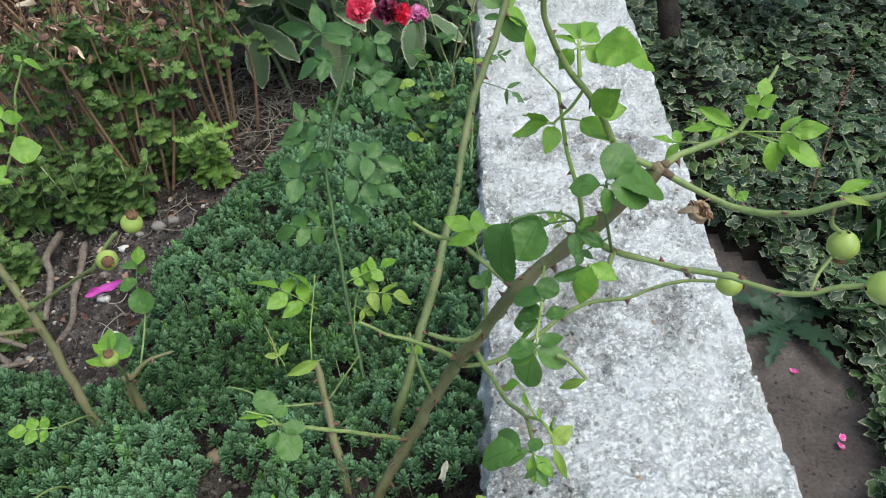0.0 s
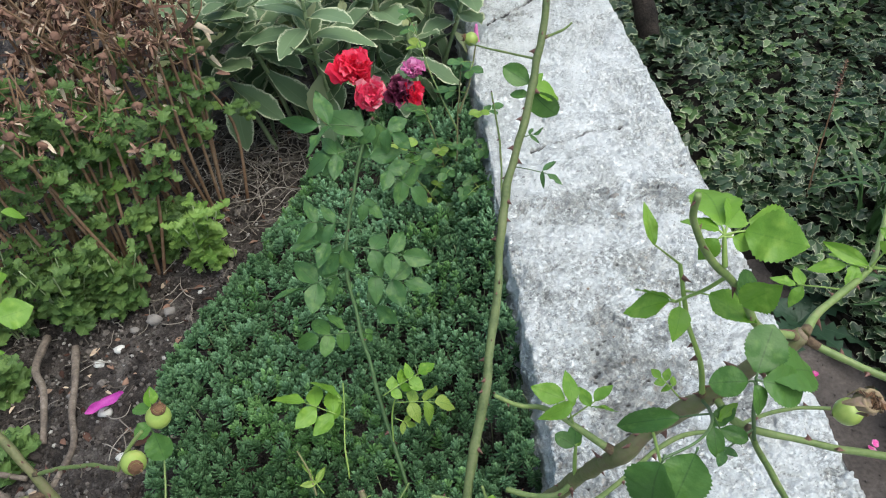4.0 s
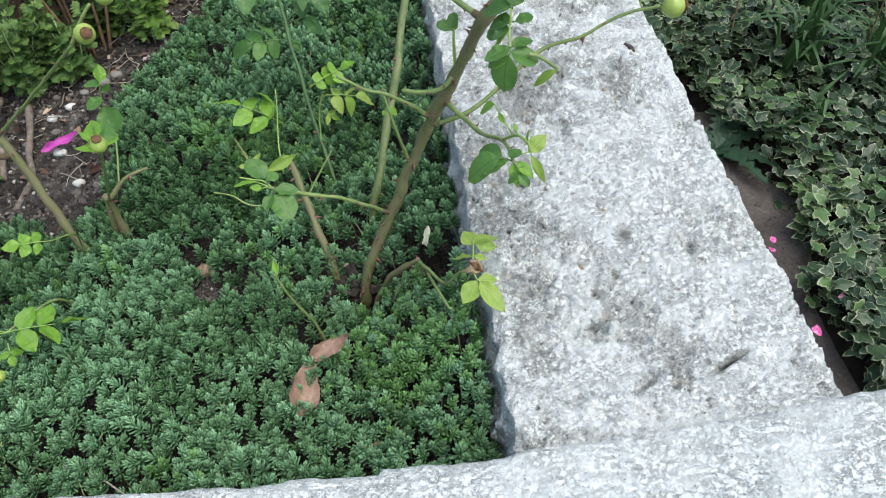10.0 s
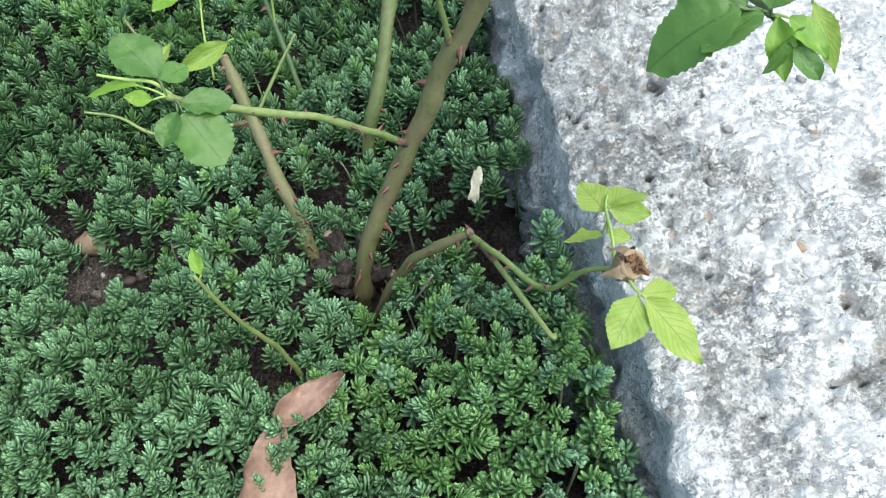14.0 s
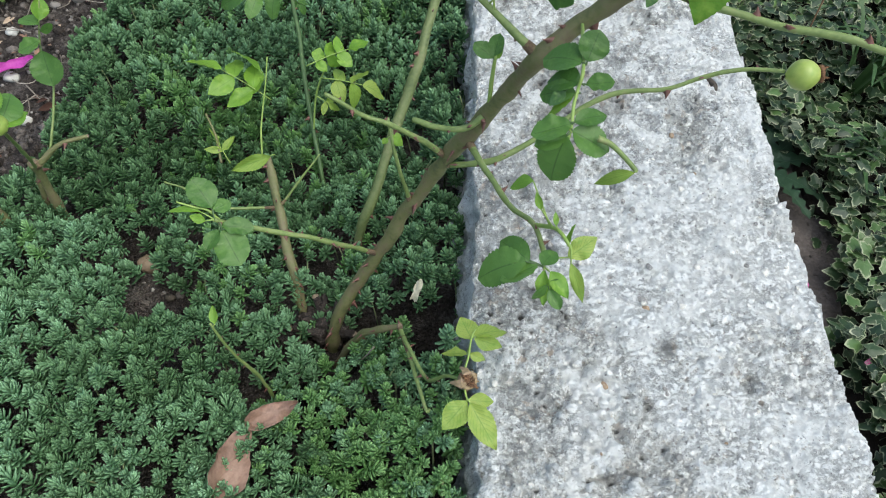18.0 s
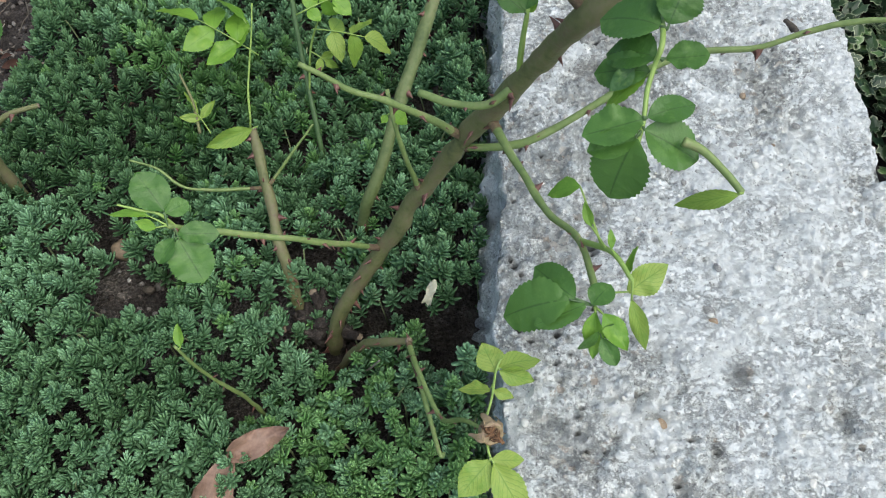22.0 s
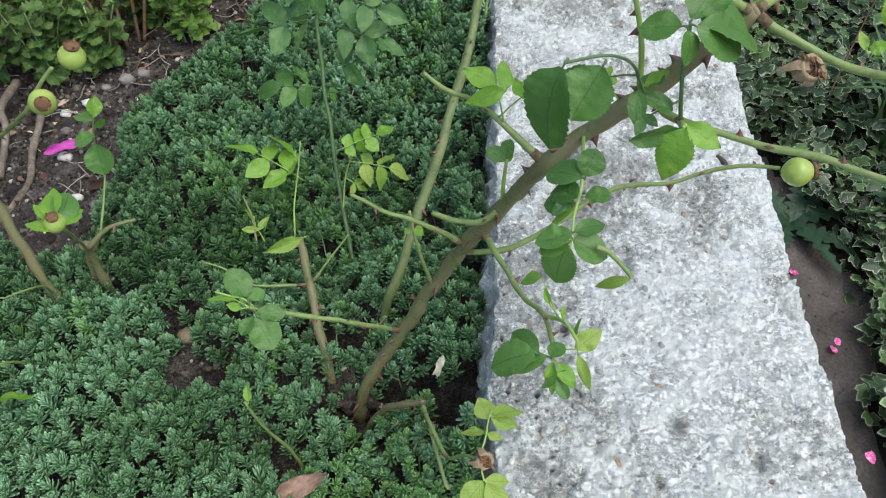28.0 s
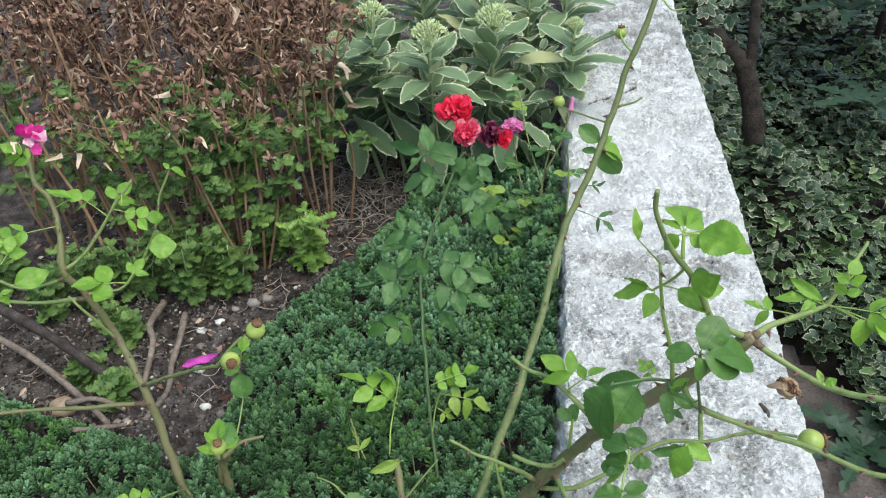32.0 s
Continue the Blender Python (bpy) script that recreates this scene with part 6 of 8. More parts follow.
rose_leaf(rose_b, (-0.233, 0.227, 0.153), (-0.258, 0.247, 0.179), 1, ROSE_LIME, 1.20, (0.11, -0.34, 0.94), 0.10)
rose_leaf(rose_b, (-0.228, 0.222, 0.147), (-0.250, 0.201, 0.135), 1, ROSE_LIME, 1.20, (0.10, -0.33, 0.94), 0.10)
rose_leaf(rose_b, (-0.167, 0.183, 0.204), (-0.100, 0.212, 0.220), 7, ROSE_LIME, 1.20, (0.08, -0.34, 0.94), 0.10)
rose_leaf(rose_b, (-0.153, 0.182, 0.189), (-0.074, 0.182, 0.177), 5, ROSE_SICK, 1.10, (0.07, -0.34, 0.94), 0.10)
rose_leaf(rose_b, (-0.157, 0.173, 0.169), (-0.129, 0.164, 0.156), 3, ROSE_SICK, 0.80, (0.07, -0.33, 0.94), 0.10)
rose_leaf(rose_b, (-0.252, 0.109, 0.118), (-0.277, 0.136, 0.146), 3, ROSE_SICK, 0.70, (0.12, -0.29, 0.95), 0.10)
cane(rose_b, [(-0.228, 0.149, 0.079), (-0.230, 0.179, 0.108), (-0.227, 0.209, 0.137), (-0.224, 0.237, 0.167)], 0.0018, 0.0010, CANE_FRESH, 0.000)
cane(rose_b, [(-0.176, 0.183, 0.106), (-0.161, 0.195, 0.155), (-0.147, 0.202, 0.190), (-0.129, 0.205, 0.217)], 0.0016, 0.0010, CANE_FRESH, 0.000)
rose_c = thing('rose_bush', 'sprawling rose bush with green hips and lime young leaves', 'rose bush')
cane(rose_c, [(-0.503, 0.050, 0.000), (-0.503, 0.045, 0.080), (-0.525, 0.070, 0.160), (-0.553, 0.101, 0.244), (-0.588, 0.130, 0.296), (-0.610, 0.129, 0.376), (-0.622, 0.122, 0.418), (-0.629, 0.154, 0.465), (-0.644, 0.171, 0.495), (-0.658, 0.176, 0.512), (-0.669, 0.198, 0.547)], 0.0068, 0.0030, CANE, 0.030)
cane(rose_c, [(-0.622, 0.122, 0.418), (-0.594, 0.137, 0.436), (-0.569, 0.156, 0.470), (-0.551, 0.169, 0.497), (-0.528, 0.181, 0.522)], 0.0034, 0.0018, CANE_GREEN, 0.040)
cane(rose_c, [(-0.611, 0.119, 0.379), (-0.577, 0.129, 0.382), (-0.553, 0.139, 0.389), (-0.519, 0.172, 0.443), (-0.505, 0.191, 0.492), (-0.490, 0.204, 0.525)], 0.0030, 0.0016, CANE_GREEN, 0.040)
cane(rose_c, [(-0.583, 0.101, 0.301), (-0.613, 0.120, 0.352), (-0.631, 0.123, 0.374)], 0.0028, 0.0020, CANE_GREEN, 0.000)
cane(rose_c, [(-0.626, 0.119, 0.358), (-0.672, 0.110, 0.371), (-0.727, 0.094, 0.384)], 0.0034, 0.0026, CANE_GREEN, 0.040)
cane(rose_c, [(-0.640, 0.120, 0.400), (-0.673, 0.112, 0.392), (-0.711, 0.114, 0.398), (-0.743, 0.120, 0.408)], 0.0030, 0.0022, CANE_GREEN, 0.040)
cane(rose_c, [(-0.552, 0.085, 0.221), (-0.634, 0.075, 0.213), (-0.705, 0.064, 0.209), (-0.781, 0.049, 0.206)], 0.0036, 0.0030, CANE, 0.030)
cane(rose_c, [(-0.553, 0.099, 0.242), (-0.475, 0.056, 0.314), (-0.406, 0.011, 0.382), (-0.350, -0.033, 0.440)], 0.0030, 0.0022, CANE_GREEN, 0.030)
cane(rose_c, [(-0.350, -0.033, 0.440), (-0.333, -0.026, 0.462), (-0.321, -0.023, 0.474)], 0.0022, 0.0018, CANE_GREEN, 0.000)
rose_hip(rose_c, (-0.332, -0.036, 0.452), (0.100, -0.150, 0.100), 0.0115)
rose_hip(rose_c, (-0.309, -0.013, 0.477), (0.100, 0.000, 0.300), 0.0115)
cane(rose_c, [(-0.445, 0.060, 0.000), (-0.447, 0.068, 0.090), (-0.447, 0.068, 0.150)], 0.0062, 0.0055, CANE, 0.050)
cane(rose_c, [(-0.465, 0.070, 0.000), (-0.462, 0.075, 0.080), (-0.456, 0.085, 0.130)], 0.0050, 0.0042, CANE, 0.050)
cane(rose_c, [(-0.445, 0.066, 0.145), (-0.420, 0.080, 0.165), (-0.390, 0.090, 0.170)], 0.0034, 0.0026, CANE, 0.050)
cane(rose_c, [(-0.446, 0.065, 0.140), (-0.420, 0.030, 0.200), (-0.385, -0.020, 0.280), (-0.362, -0.055, 0.335)], 0.0026, 0.0018, CANE_GREEN, 0.000)
rose_hip(rose_c, (-0.362, -0.055, 0.335), (0.050, -0.050, 0.300), 0.0105)
rose_leaf(rose_c, (-0.360, -0.059, 0.332), (-0.383, -0.062, 0.340), 1, ROSE_LIME, 1.10, (0.19, -0.28, 0.94), 0.10)
rose_leaf(rose_c, (-0.360, -0.056, 0.333), (-0.346, -0.037, 0.341), 1, ROSE_LIME, 1.10, (0.19, -0.28, 0.94), 0.10)
rose_leaf(rose_c, (-0.363, -0.052, 0.338), (-0.371, -0.031, 0.358), 1, ROSE_LIME, 1.10, (0.19, -0.28, 0.94), 0.10)
rose_leaf(rose_c, (-0.359, -0.053, 0.335), (-0.352, -0.029, 0.350), 1, ROSE_MID, 1.10, (0.19, -0.28, 0.94), 0.10)
rose_leaf(rose_c, (-0.363, -0.055, 0.336), (-0.378, -0.048, 0.349), 1, ROSE_LIME, 1.10, (0.19, -0.28, 0.94), 0.10)
cane(rose_c, [(-0.449, 0.092, 0.147), (-0.427, 0.135, 0.207), (-0.433, 0.146, 0.237), (-0.425, 0.169, 0.282)], 0.0018, 0.0010, CANE_GREEN, 0.000)
rose_leaf(rose_c, (-0.427, 0.156, 0.265), (-0.425, 0.171, 0.285), 1, ROSE_LIME, 1.30, (0.18, -0.41, 0.89), 0.10)
rose_leaf(rose_c, (-0.427, 0.154, 0.262), (-0.442, 0.156, 0.275), 1, ROSE_MID, 1.30, (0.18, -0.41, 0.89), 0.10)
rose_leaf(rose_c, (-0.428, 0.145, 0.251), (-0.447, 0.131, 0.245), 1, ROSE_MID, 1.30, (0.18, -0.40, 0.90), 0.10)
rose_leaf(rose_c, (-0.427, 0.139, 0.243), (-0.420, 0.117, 0.213), 1, ROSE_MID, 1.30, (0.18, -0.40, 0.90), 0.10)
rose_leaf(rose_c, (-0.427, 0.150, 0.257), (-0.415, 0.157, 0.259), 1, ROSE_MID, 1.30, (0.18, -0.41, 0.90), 0.10)
rose_leaf(rose_c, (-0.489, -0.027, 0.173), (-0.537, -0.045, 0.190), 5, ROSE_LIME, 1.20, (0.22, -0.32, 0.92), 0.10)
cane(rose_c, [(-0.471, 0.042, 0.107), (-0.482, 0.012, 0.140), (-0.491, -0.024, 0.170)], 0.0018, 0.0012, CANE_GREEN, 0.000)
rose_leaf(rose_c, (-0.532, -0.144, 0.151), (-0.445, -0.113, 0.122), 5, ROSE_LIME, 1.15, (0.25, -0.26, 0.93), 0.10)
rose_leaf(rose_c, (-0.536, -0.130, 0.135), (-0.576, -0.130, 0.163), 5, ROSE_LIME, 1.10, (0.24, -0.26, 0.93), 0.10)
rose_leaf(rose_c, (-0.533, -0.141, 0.128), (-0.528, -0.164, 0.110), 3, ROSE_LIME, 1.00, (0.24, -0.25, 0.94), 0.10)
cane(rose_c, [(-0.500, -0.020, 0.030), (-0.500, -0.070, 0.110), (-0.530, -0.136, 0.140)], 0.0026, 0.0016, CANE_GREEN, 0.000)
rose_hip(rose_c, (-0.539, -0.179, 0.117), (-0.200, -0.200, 0.000), 0.0090)
rose_leaf(rose_c, (-0.643, 0.171, 0.544), (-0.672, 0.163, 0.574), 5, ROSE_LIME, 1.10, (0.33, -0.39, 0.86), 0.10)
rose_leaf(rose_c, (-0.609, 0.168, 0.497), (-0.633, 0.162, 0.518), 1, ROSE_LIME, 0.80, (0.31, -0.38, 0.87), 0.10)
rose_leaf(rose_c, (-0.580, 0.178, 0.480), (-0.619, 0.169, 0.511), 3, ROSE_LIME, 1.10, (0.29, -0.38, 0.88), 0.10)
rose_leaf(rose_c, (-0.576, 0.179, 0.476), (-0.552, 0.214, 0.502), 3, ROSE_LIME, 1.00, (0.29, -0.38, 0.88), 0.10)
rose_leaf(rose_c, (-0.641, 0.128, 0.482), (-0.681, 0.085, 0.476), 5, ROSE_LIME, 1.00, (0.33, -0.35, 0.88), 0.10)
rose_leaf(rose_c, (-0.653, 0.074, 0.431), (-0.624, 0.106, 0.435), 1, ROSE_LIME, 1.20, (0.33, -0.32, 0.89), 0.10)
rose_leaf(rose_c, (-0.666, 0.082, 0.454), (-0.651, 0.115, 0.477), 3, ROSE_LIME, 1.20, (0.34, -0.33, 0.88), 0.10)
rose_leaf(rose_c, (-0.668, 0.062, 0.435), (-0.653, 0.058, 0.413), 3, ROSE_LIME, 1.00, (0.34, -0.31, 0.89), 0.10)
rose_leaf(rose_c, (-0.536, 0.137, 0.490), (-0.488, 0.166, 0.484), 5, ROSE_LIME, 1.10, (0.28, -0.38, 0.88), 0.10)
rose_leaf(rose_c, (-0.503, 0.134, 0.455), (-0.474, 0.151, 0.452), 1, ROSE_LIME, 1.50, (0.26, -0.37, 0.89), 0.10)
rose_leaf(rose_c, (-0.518, 0.099, 0.427), (-0.572, 0.069, 0.443), 3, ROSE_LIME, 1.20, (0.27, -0.35, 0.90), 0.10)
rose_leaf(rose_c, (-0.520, 0.099, 0.428), (-0.506, 0.126, 0.448), 3, ROSE_LIME, 1.00, (0.27, -0.35, 0.90), 0.10)
rose_leaf(rose_c, (-0.486, 0.199, 0.530), (-0.493, 0.201, 0.540), 1, ROSE_LIME, 0.90, (0.26, -0.42, 0.87), 0.10)
rose_leaf(rose_c, (-0.485, 0.200, 0.531), (-0.465, 0.206, 0.523), 1, ROSE_LIME, 0.80, (0.26, -0.42, 0.87), 0.10)
rose_leaf(rose_c, (-0.532, 0.152, 0.507), (-0.516, 0.165, 0.508), 1, ROSE_LIME, 1.00, (0.28, -0.39, 0.88), 0.10)
rose_bloom(rose_c, (-0.668, 0.215, 0.560), (0.55, -0.5, 0.3), 0.027, MAGENTA_PETAL, 9, 'magenta and white rose past its best')
rose_bloom(rose_b, (-0.158, 0.445, 0.505), (0.0, -0.45, 0.9), 0.034, RED_PETAL, 96, 'full red rose in bloom')
rose_bloom(rose_b, (-0.142, 0.412, 0.487), (0.1, -0.75, 0.55), 0.025, CORAL_PETAL, 66, 'streaked coral rose')
rose_bloom(rose_b, (-0.108, 0.435, 0.475), (0.5, -0.5, 0.6), 0.026, FADED_PETAL, 54, 'withered dark purple rose')
rose_bloom(rose_b, (-0.094, 0.434, 0.470), (0.8, -0.4, 0.3), 0.023, RED_PETAL, 46)


# ---- small rose behind the bloom ----
SMALL_BLADE = {m.name: Shape().add(*blade(1.0, 0.72, ROSE_PROFILE, 0.12, 0.25, 1, 11, 5)).mesh("leaflet", m) for m in (ROSE_DARK, ROSE_MID, ROSE_SICK)}


def small_rose():
    rng = np.random.default_rng(31)
    bush = thing("rose_bush", "small twiggy rose with tiny round leaves and a pink bloom", "rose bush", at=(0, 0, 0))
    foot = np.array([-0.045, 0.70, 0.03])
    stems = [[foot, (-0.035, 0.70, 0.14), (-0.025, 0.72, 0.24), (-0.012, 0.74, 0.33)], [(-0.028, 0.715, 0.22), (-0.06, 0.75, 0.30), (-0.085, 0.80, 0.38)],
             [(-0.022, 0.72, 0.25), (0.0, 0.735, 0.30), (0.016, 0.76, 0.36)], [foot, (-0.08, 0.68, 0.10), (-0.12, 0.68, 0.17), (-0.15, 0.70, 0.22)],
             [foot, (-0.06, 0.74, 0.15), (-0.085, 0.78, 0.25), (-0.092, 0.785, 0.295)], [foot, (0.0, 0.66, 0.10), (0.0, 0.63, 0.16)], [foot, (-0.07, 0.64, 0.07), (-0.03, 0.60, 0.09), (0.01, 0.60, 0.12)]]
    for points in stems:
        cane(bush, points, 0.0022, 0.0012, CANE_GREEN if rng.random() < 0.6 else CANE, 0.05)
    for n in range(72):
        line = smooth_line(stems[int(rng.integers(0, len(stems)))], 6)
        at = line[int(rng.integers(4, len(line)))]
        turn, lift = rng.uniform(0, 6.283), rng.uniform(-0.2, 0.7)
        if at[2] > 0.24 and rng.random() < 0.75:
            at = at - np.array([0, 0.02, 0.12])
        way = np.array([math.cos(turn), math.sin(turn), lift])
        way /= np.linalg.norm(way)
        end = at + way * rng.uniform(0.02, 0.035)
        stalk = Shape()
        tube(stalk, [at, (at + end) / 2 + [0, 0, 0.002], end], 0.0007, 0.0005, 4, 2)
        leaf = part("leaf", stalk, CANE_FRESH, bush)
        kind = ROSE_DARK if rng.random() < 0.7 else (ROSE_MID if rng.random() < 0.7 else ROSE_SICK)
        side = np.cross(way, (0, 0, 1))
        for ahead, where, size in ((way, end, 0.024), (side + way * 0.4, at + (end - at) * 0.75, 0.020), (-side + way * 0.4, at + (end - at) * 0.75, 0.020)):
            placed("leaflet", SMALL_BLADE[kind.name], leaf, facing(where, ahead, (rng.normal(0, 0.3), -0.3 + rng.normal(0, 0.3), 1), size * rng.uniform(0.8, 1.2)))
    rose_bloom(bush, (-0.092, 0.78, 0.308), (0.1, -0.35, 0.9), 0.028, PINK_PETAL, 44, "lilac-pink rose in bloom")
    bud = Shape()
    tube(bud, [(0.016, 0.76, 0.36), (0.017, 0.762, 0.372), (0.018, 0.764, 0.388)], 0.0068, 0.002, 8, 4)
    part("bud", bud, PINK_PETAL, bush, "closed pink rose bud")


small_rose()


# ---- variegated orpine ----
ORPINE_PROFILE = (0.16, 0.34, 0.60, 0.85, 1.0, 1.0, 0.86, 0.55, 0.10)
ORPINE_BLADES = [[Shape().add(*blade(1.0, 0.48, ORPINE_PROFILE, b, 0.30, 1, 15, 9, t, 0.10, n)).mesh("leaf", m) for n, (b, t) in enumerate(((0.15, 0.1), (0.35, -0.15), (0.05, 0.0), (0.55, 0.2)))] for m in (ORPINE, ORPINE_PALE)]


def orpine_head(rng, radius):
    """A domed cluster of many small buds."""
    shape = Shape()
    bud = []
    for s, w in ((0.0, 0.3), (0.4, 1.0), (0.8, 0.7), (1.0, 0.05)):
        bud += [(w * math.cos(a) * 0.42, s * 2.0, w * math.sin(a) * 0.42) for a in (0, 1.257, 2.513, 3.770, 5.027)]
    bud = np.array(bud) * 0.0042
    quads = grid_quads(4, 5, True)
    for n in range(210):
        k = math.sqrt((n + 0.5) / 210)
        turn = n * 2.39996
        tip = np.array([k * math.cos(turn) * radius, k * math.sin(turn) * radius, radius * (0.62 - 0.65 * k * k) + rng.normal(0, 0.0018)])
        way = np.array([tip[0] * 0.9, tip[1] * 0.9, radius * 0.8]) + rng.normal(0, radius * 0.12, 3)
        m = facing(tip, way, (0.3, 0.2, 0.1), rng.uniform(0.8, 1.25))
        shape.add(bud @ m[:3, :3].T + m[:3, 3], quads)
    for n in range(26):
        turn, k = n * 2.39996, math.sqrt((n + 0.5) / 26) * 0.85
        tube(shape, [(0, 0, -0.035), (k * radius * 0.5 * math.cos(turn), k * radius * 0.5 * math.sin(turn), -0.012), (k * radius * math.cos(turn), k * radius * math.sin(turn), radius * (0.55 - 0.6 * k * k))], 0.0016, 0.0009, 4, 2)
    return shape


def orpine_clump():
    rng = np.random.default_rng(12)
    heads = [orpine_head(rng, 0.036).mesh("flower_head", ORPINE_BUD) for _ in range(3)]
    tops = [(-0.279, 0.931, 0.434, 1.0), (-0.413, 0.986, 0.453, 0.92), (-0.156, 1.053, 0.428, 1.05), (0.02, 1.075, 0.415, 0.55), (-0.484, 0.945, 0.415, 0.5), (-0.486, 1.22, 0.457, 0.8), (-0.197, 1.218, 0.455, 1.0),
            (0.0, 1.376, 0.437, 0.9), (-0.33, 1.10, 0.36, 0.0), (-0.10, 0.99, 0.30, 0.0), (-0.22, 1.02, 0.33, 0.0), (-0.42, 1.10, 0.34, 0.0), (-0.05, 1.15, 0.34, 0.0), (-0.36, 1.32, 0.42, 0.8), (-0.09, 1.30, 0.42, 0.9), (-0.52, 1.10, 0.32, 0.0), (-0.12, 1.5, 0.45, 0.8), (-0.4, 1.52, 0.45, 0.9), (-0.26, 1.42, 0.45, 0.9), (-0.55, 1.35, 0.4, 0.0)]
    for x, y, z, bloom in tops:
        plant = thing("orpine", "variegated orpine with cream-edged leaves" + (" and pale green flower head" if bloom else ""), "orpine", "orpines behind the rose")
        centre = np.array([-0.25, 1.22])
        foot = np.array([x, y]) * 0.72 + centre * 0.28
        ground = float(bed_height(foot[0], foot[1]))
        points = [(foot[0], foot[1], ground - 0.01), (foot[0] * 0.6 + x * 0.4, foot[1] * 0.6 + y * 0.4, z * 0.35), (x, y, z * 0.72), (x, y, z - 0.01)]
        stem = Shape()
        line = tube(stem, points, 0.0055, 0.0036, 8, 7)
        part("stem", stem, ORPINE_STEM, plant)
        levels = int(round((z - 0.03) / 0.019))
        for n in range(levels):
            k = (n + 0.6) / levels
            at = line[int(k * (len(line) - 1))]
            if at[2] < (0.15 if rng.random() < 0.5 else 0.20):
                continue
            length = (0.060 + 0.060 * math.sin(min(1, (1 - k) * 1.5 + 0.25) * 1.7)) * rng.uniform(0.85, 1.15)
            if k > 0.84:
                length *= 0.45
            for side in range(2):
                turn = n * 1.35 + side * math.pi + rng.uniform(-0.35, 0.35)
                lift = rng.uniform(-0.15, 0.5) + 0.75 * k - (1.3 if at[2] < 0.23 else 0)
                way = np.array([math.cos(turn), math.sin(turn), lift])
                pale = 1 if rng.random() < 0.10 else 0
                placed("leaf", ORPINE_BLADES[pale][int(rng.integers(0, 4))], plant, facing(at, way, (0, 0, 1), length))
        if bloom:
            m = np.eye(4) * bloom
            m[:3, 3], m[3, 3] = (x, y, z), 1
            placed("flower_head", heads[int(rng.integers(0, 3))], plant, m)


orpine_clump()


# ---- fading chrysanthemums ----
def mum_blade():
    """A small leaf cut into rounded lobes, its edges curling."""
    half = (0.08, 0.10, 0.14, 0.82, 0.34, 1.0, 0.36, 0.96, 0.40, 0.72, 0.30, 0.06)
    return blade(1.0, 0.84, half, 0.40, 0.35, 0, 12, 5, 0.2, 0.55, 3)


MUM_BLADE = mum_blade()


def flower_ball(rng, round_part, skirt):
    """A dry flower: what is left of its button, over a skirt of curled rays."""
    shape = Shape()
    s = np.linspace(0, 1, 5)
    turn = np.linspace(0, 2 * np.pi, 8, endpoint=False)
    r = 0.0078 * round_part * np.sin(np.pi * (0.08 + 0.9 * s))
    pts = np.stack([r[:, None] * np.cos(turn), r[:, None] * np.sin(turn), np.repeat((0.011 * s - 0.004)[:, None] * round_part, 8, 1)], -1).reshape(-1, 3)
    pts = pts * (1 + 0.30 * rough_field(pts[:, 0] + skirt, pts[:, 1], pts[:, 2], 260, 2))[:, None]
    shape.add(pts, grid_quads(5, 8, True))
    for n in range(skirt):
        p, q, e = blade(rng.uniform(0.008, 0.020), 0.0046, (0.4, 1, 0.7, 0.9, 0.2), rng.uniform(0.2, 1.0), 0.5, 0, 5, 3, rng.uniform(-1, 1), 0.3, n)
        m = np.array(Matrix.Rotation(rng.uniform(0, 6.283), 3, "Z") @ Matrix.Rotation(rng.uniform(-1.3, 0.3), 3, "X"))
        shape.add(p @ m.T, q, e)
    return shape


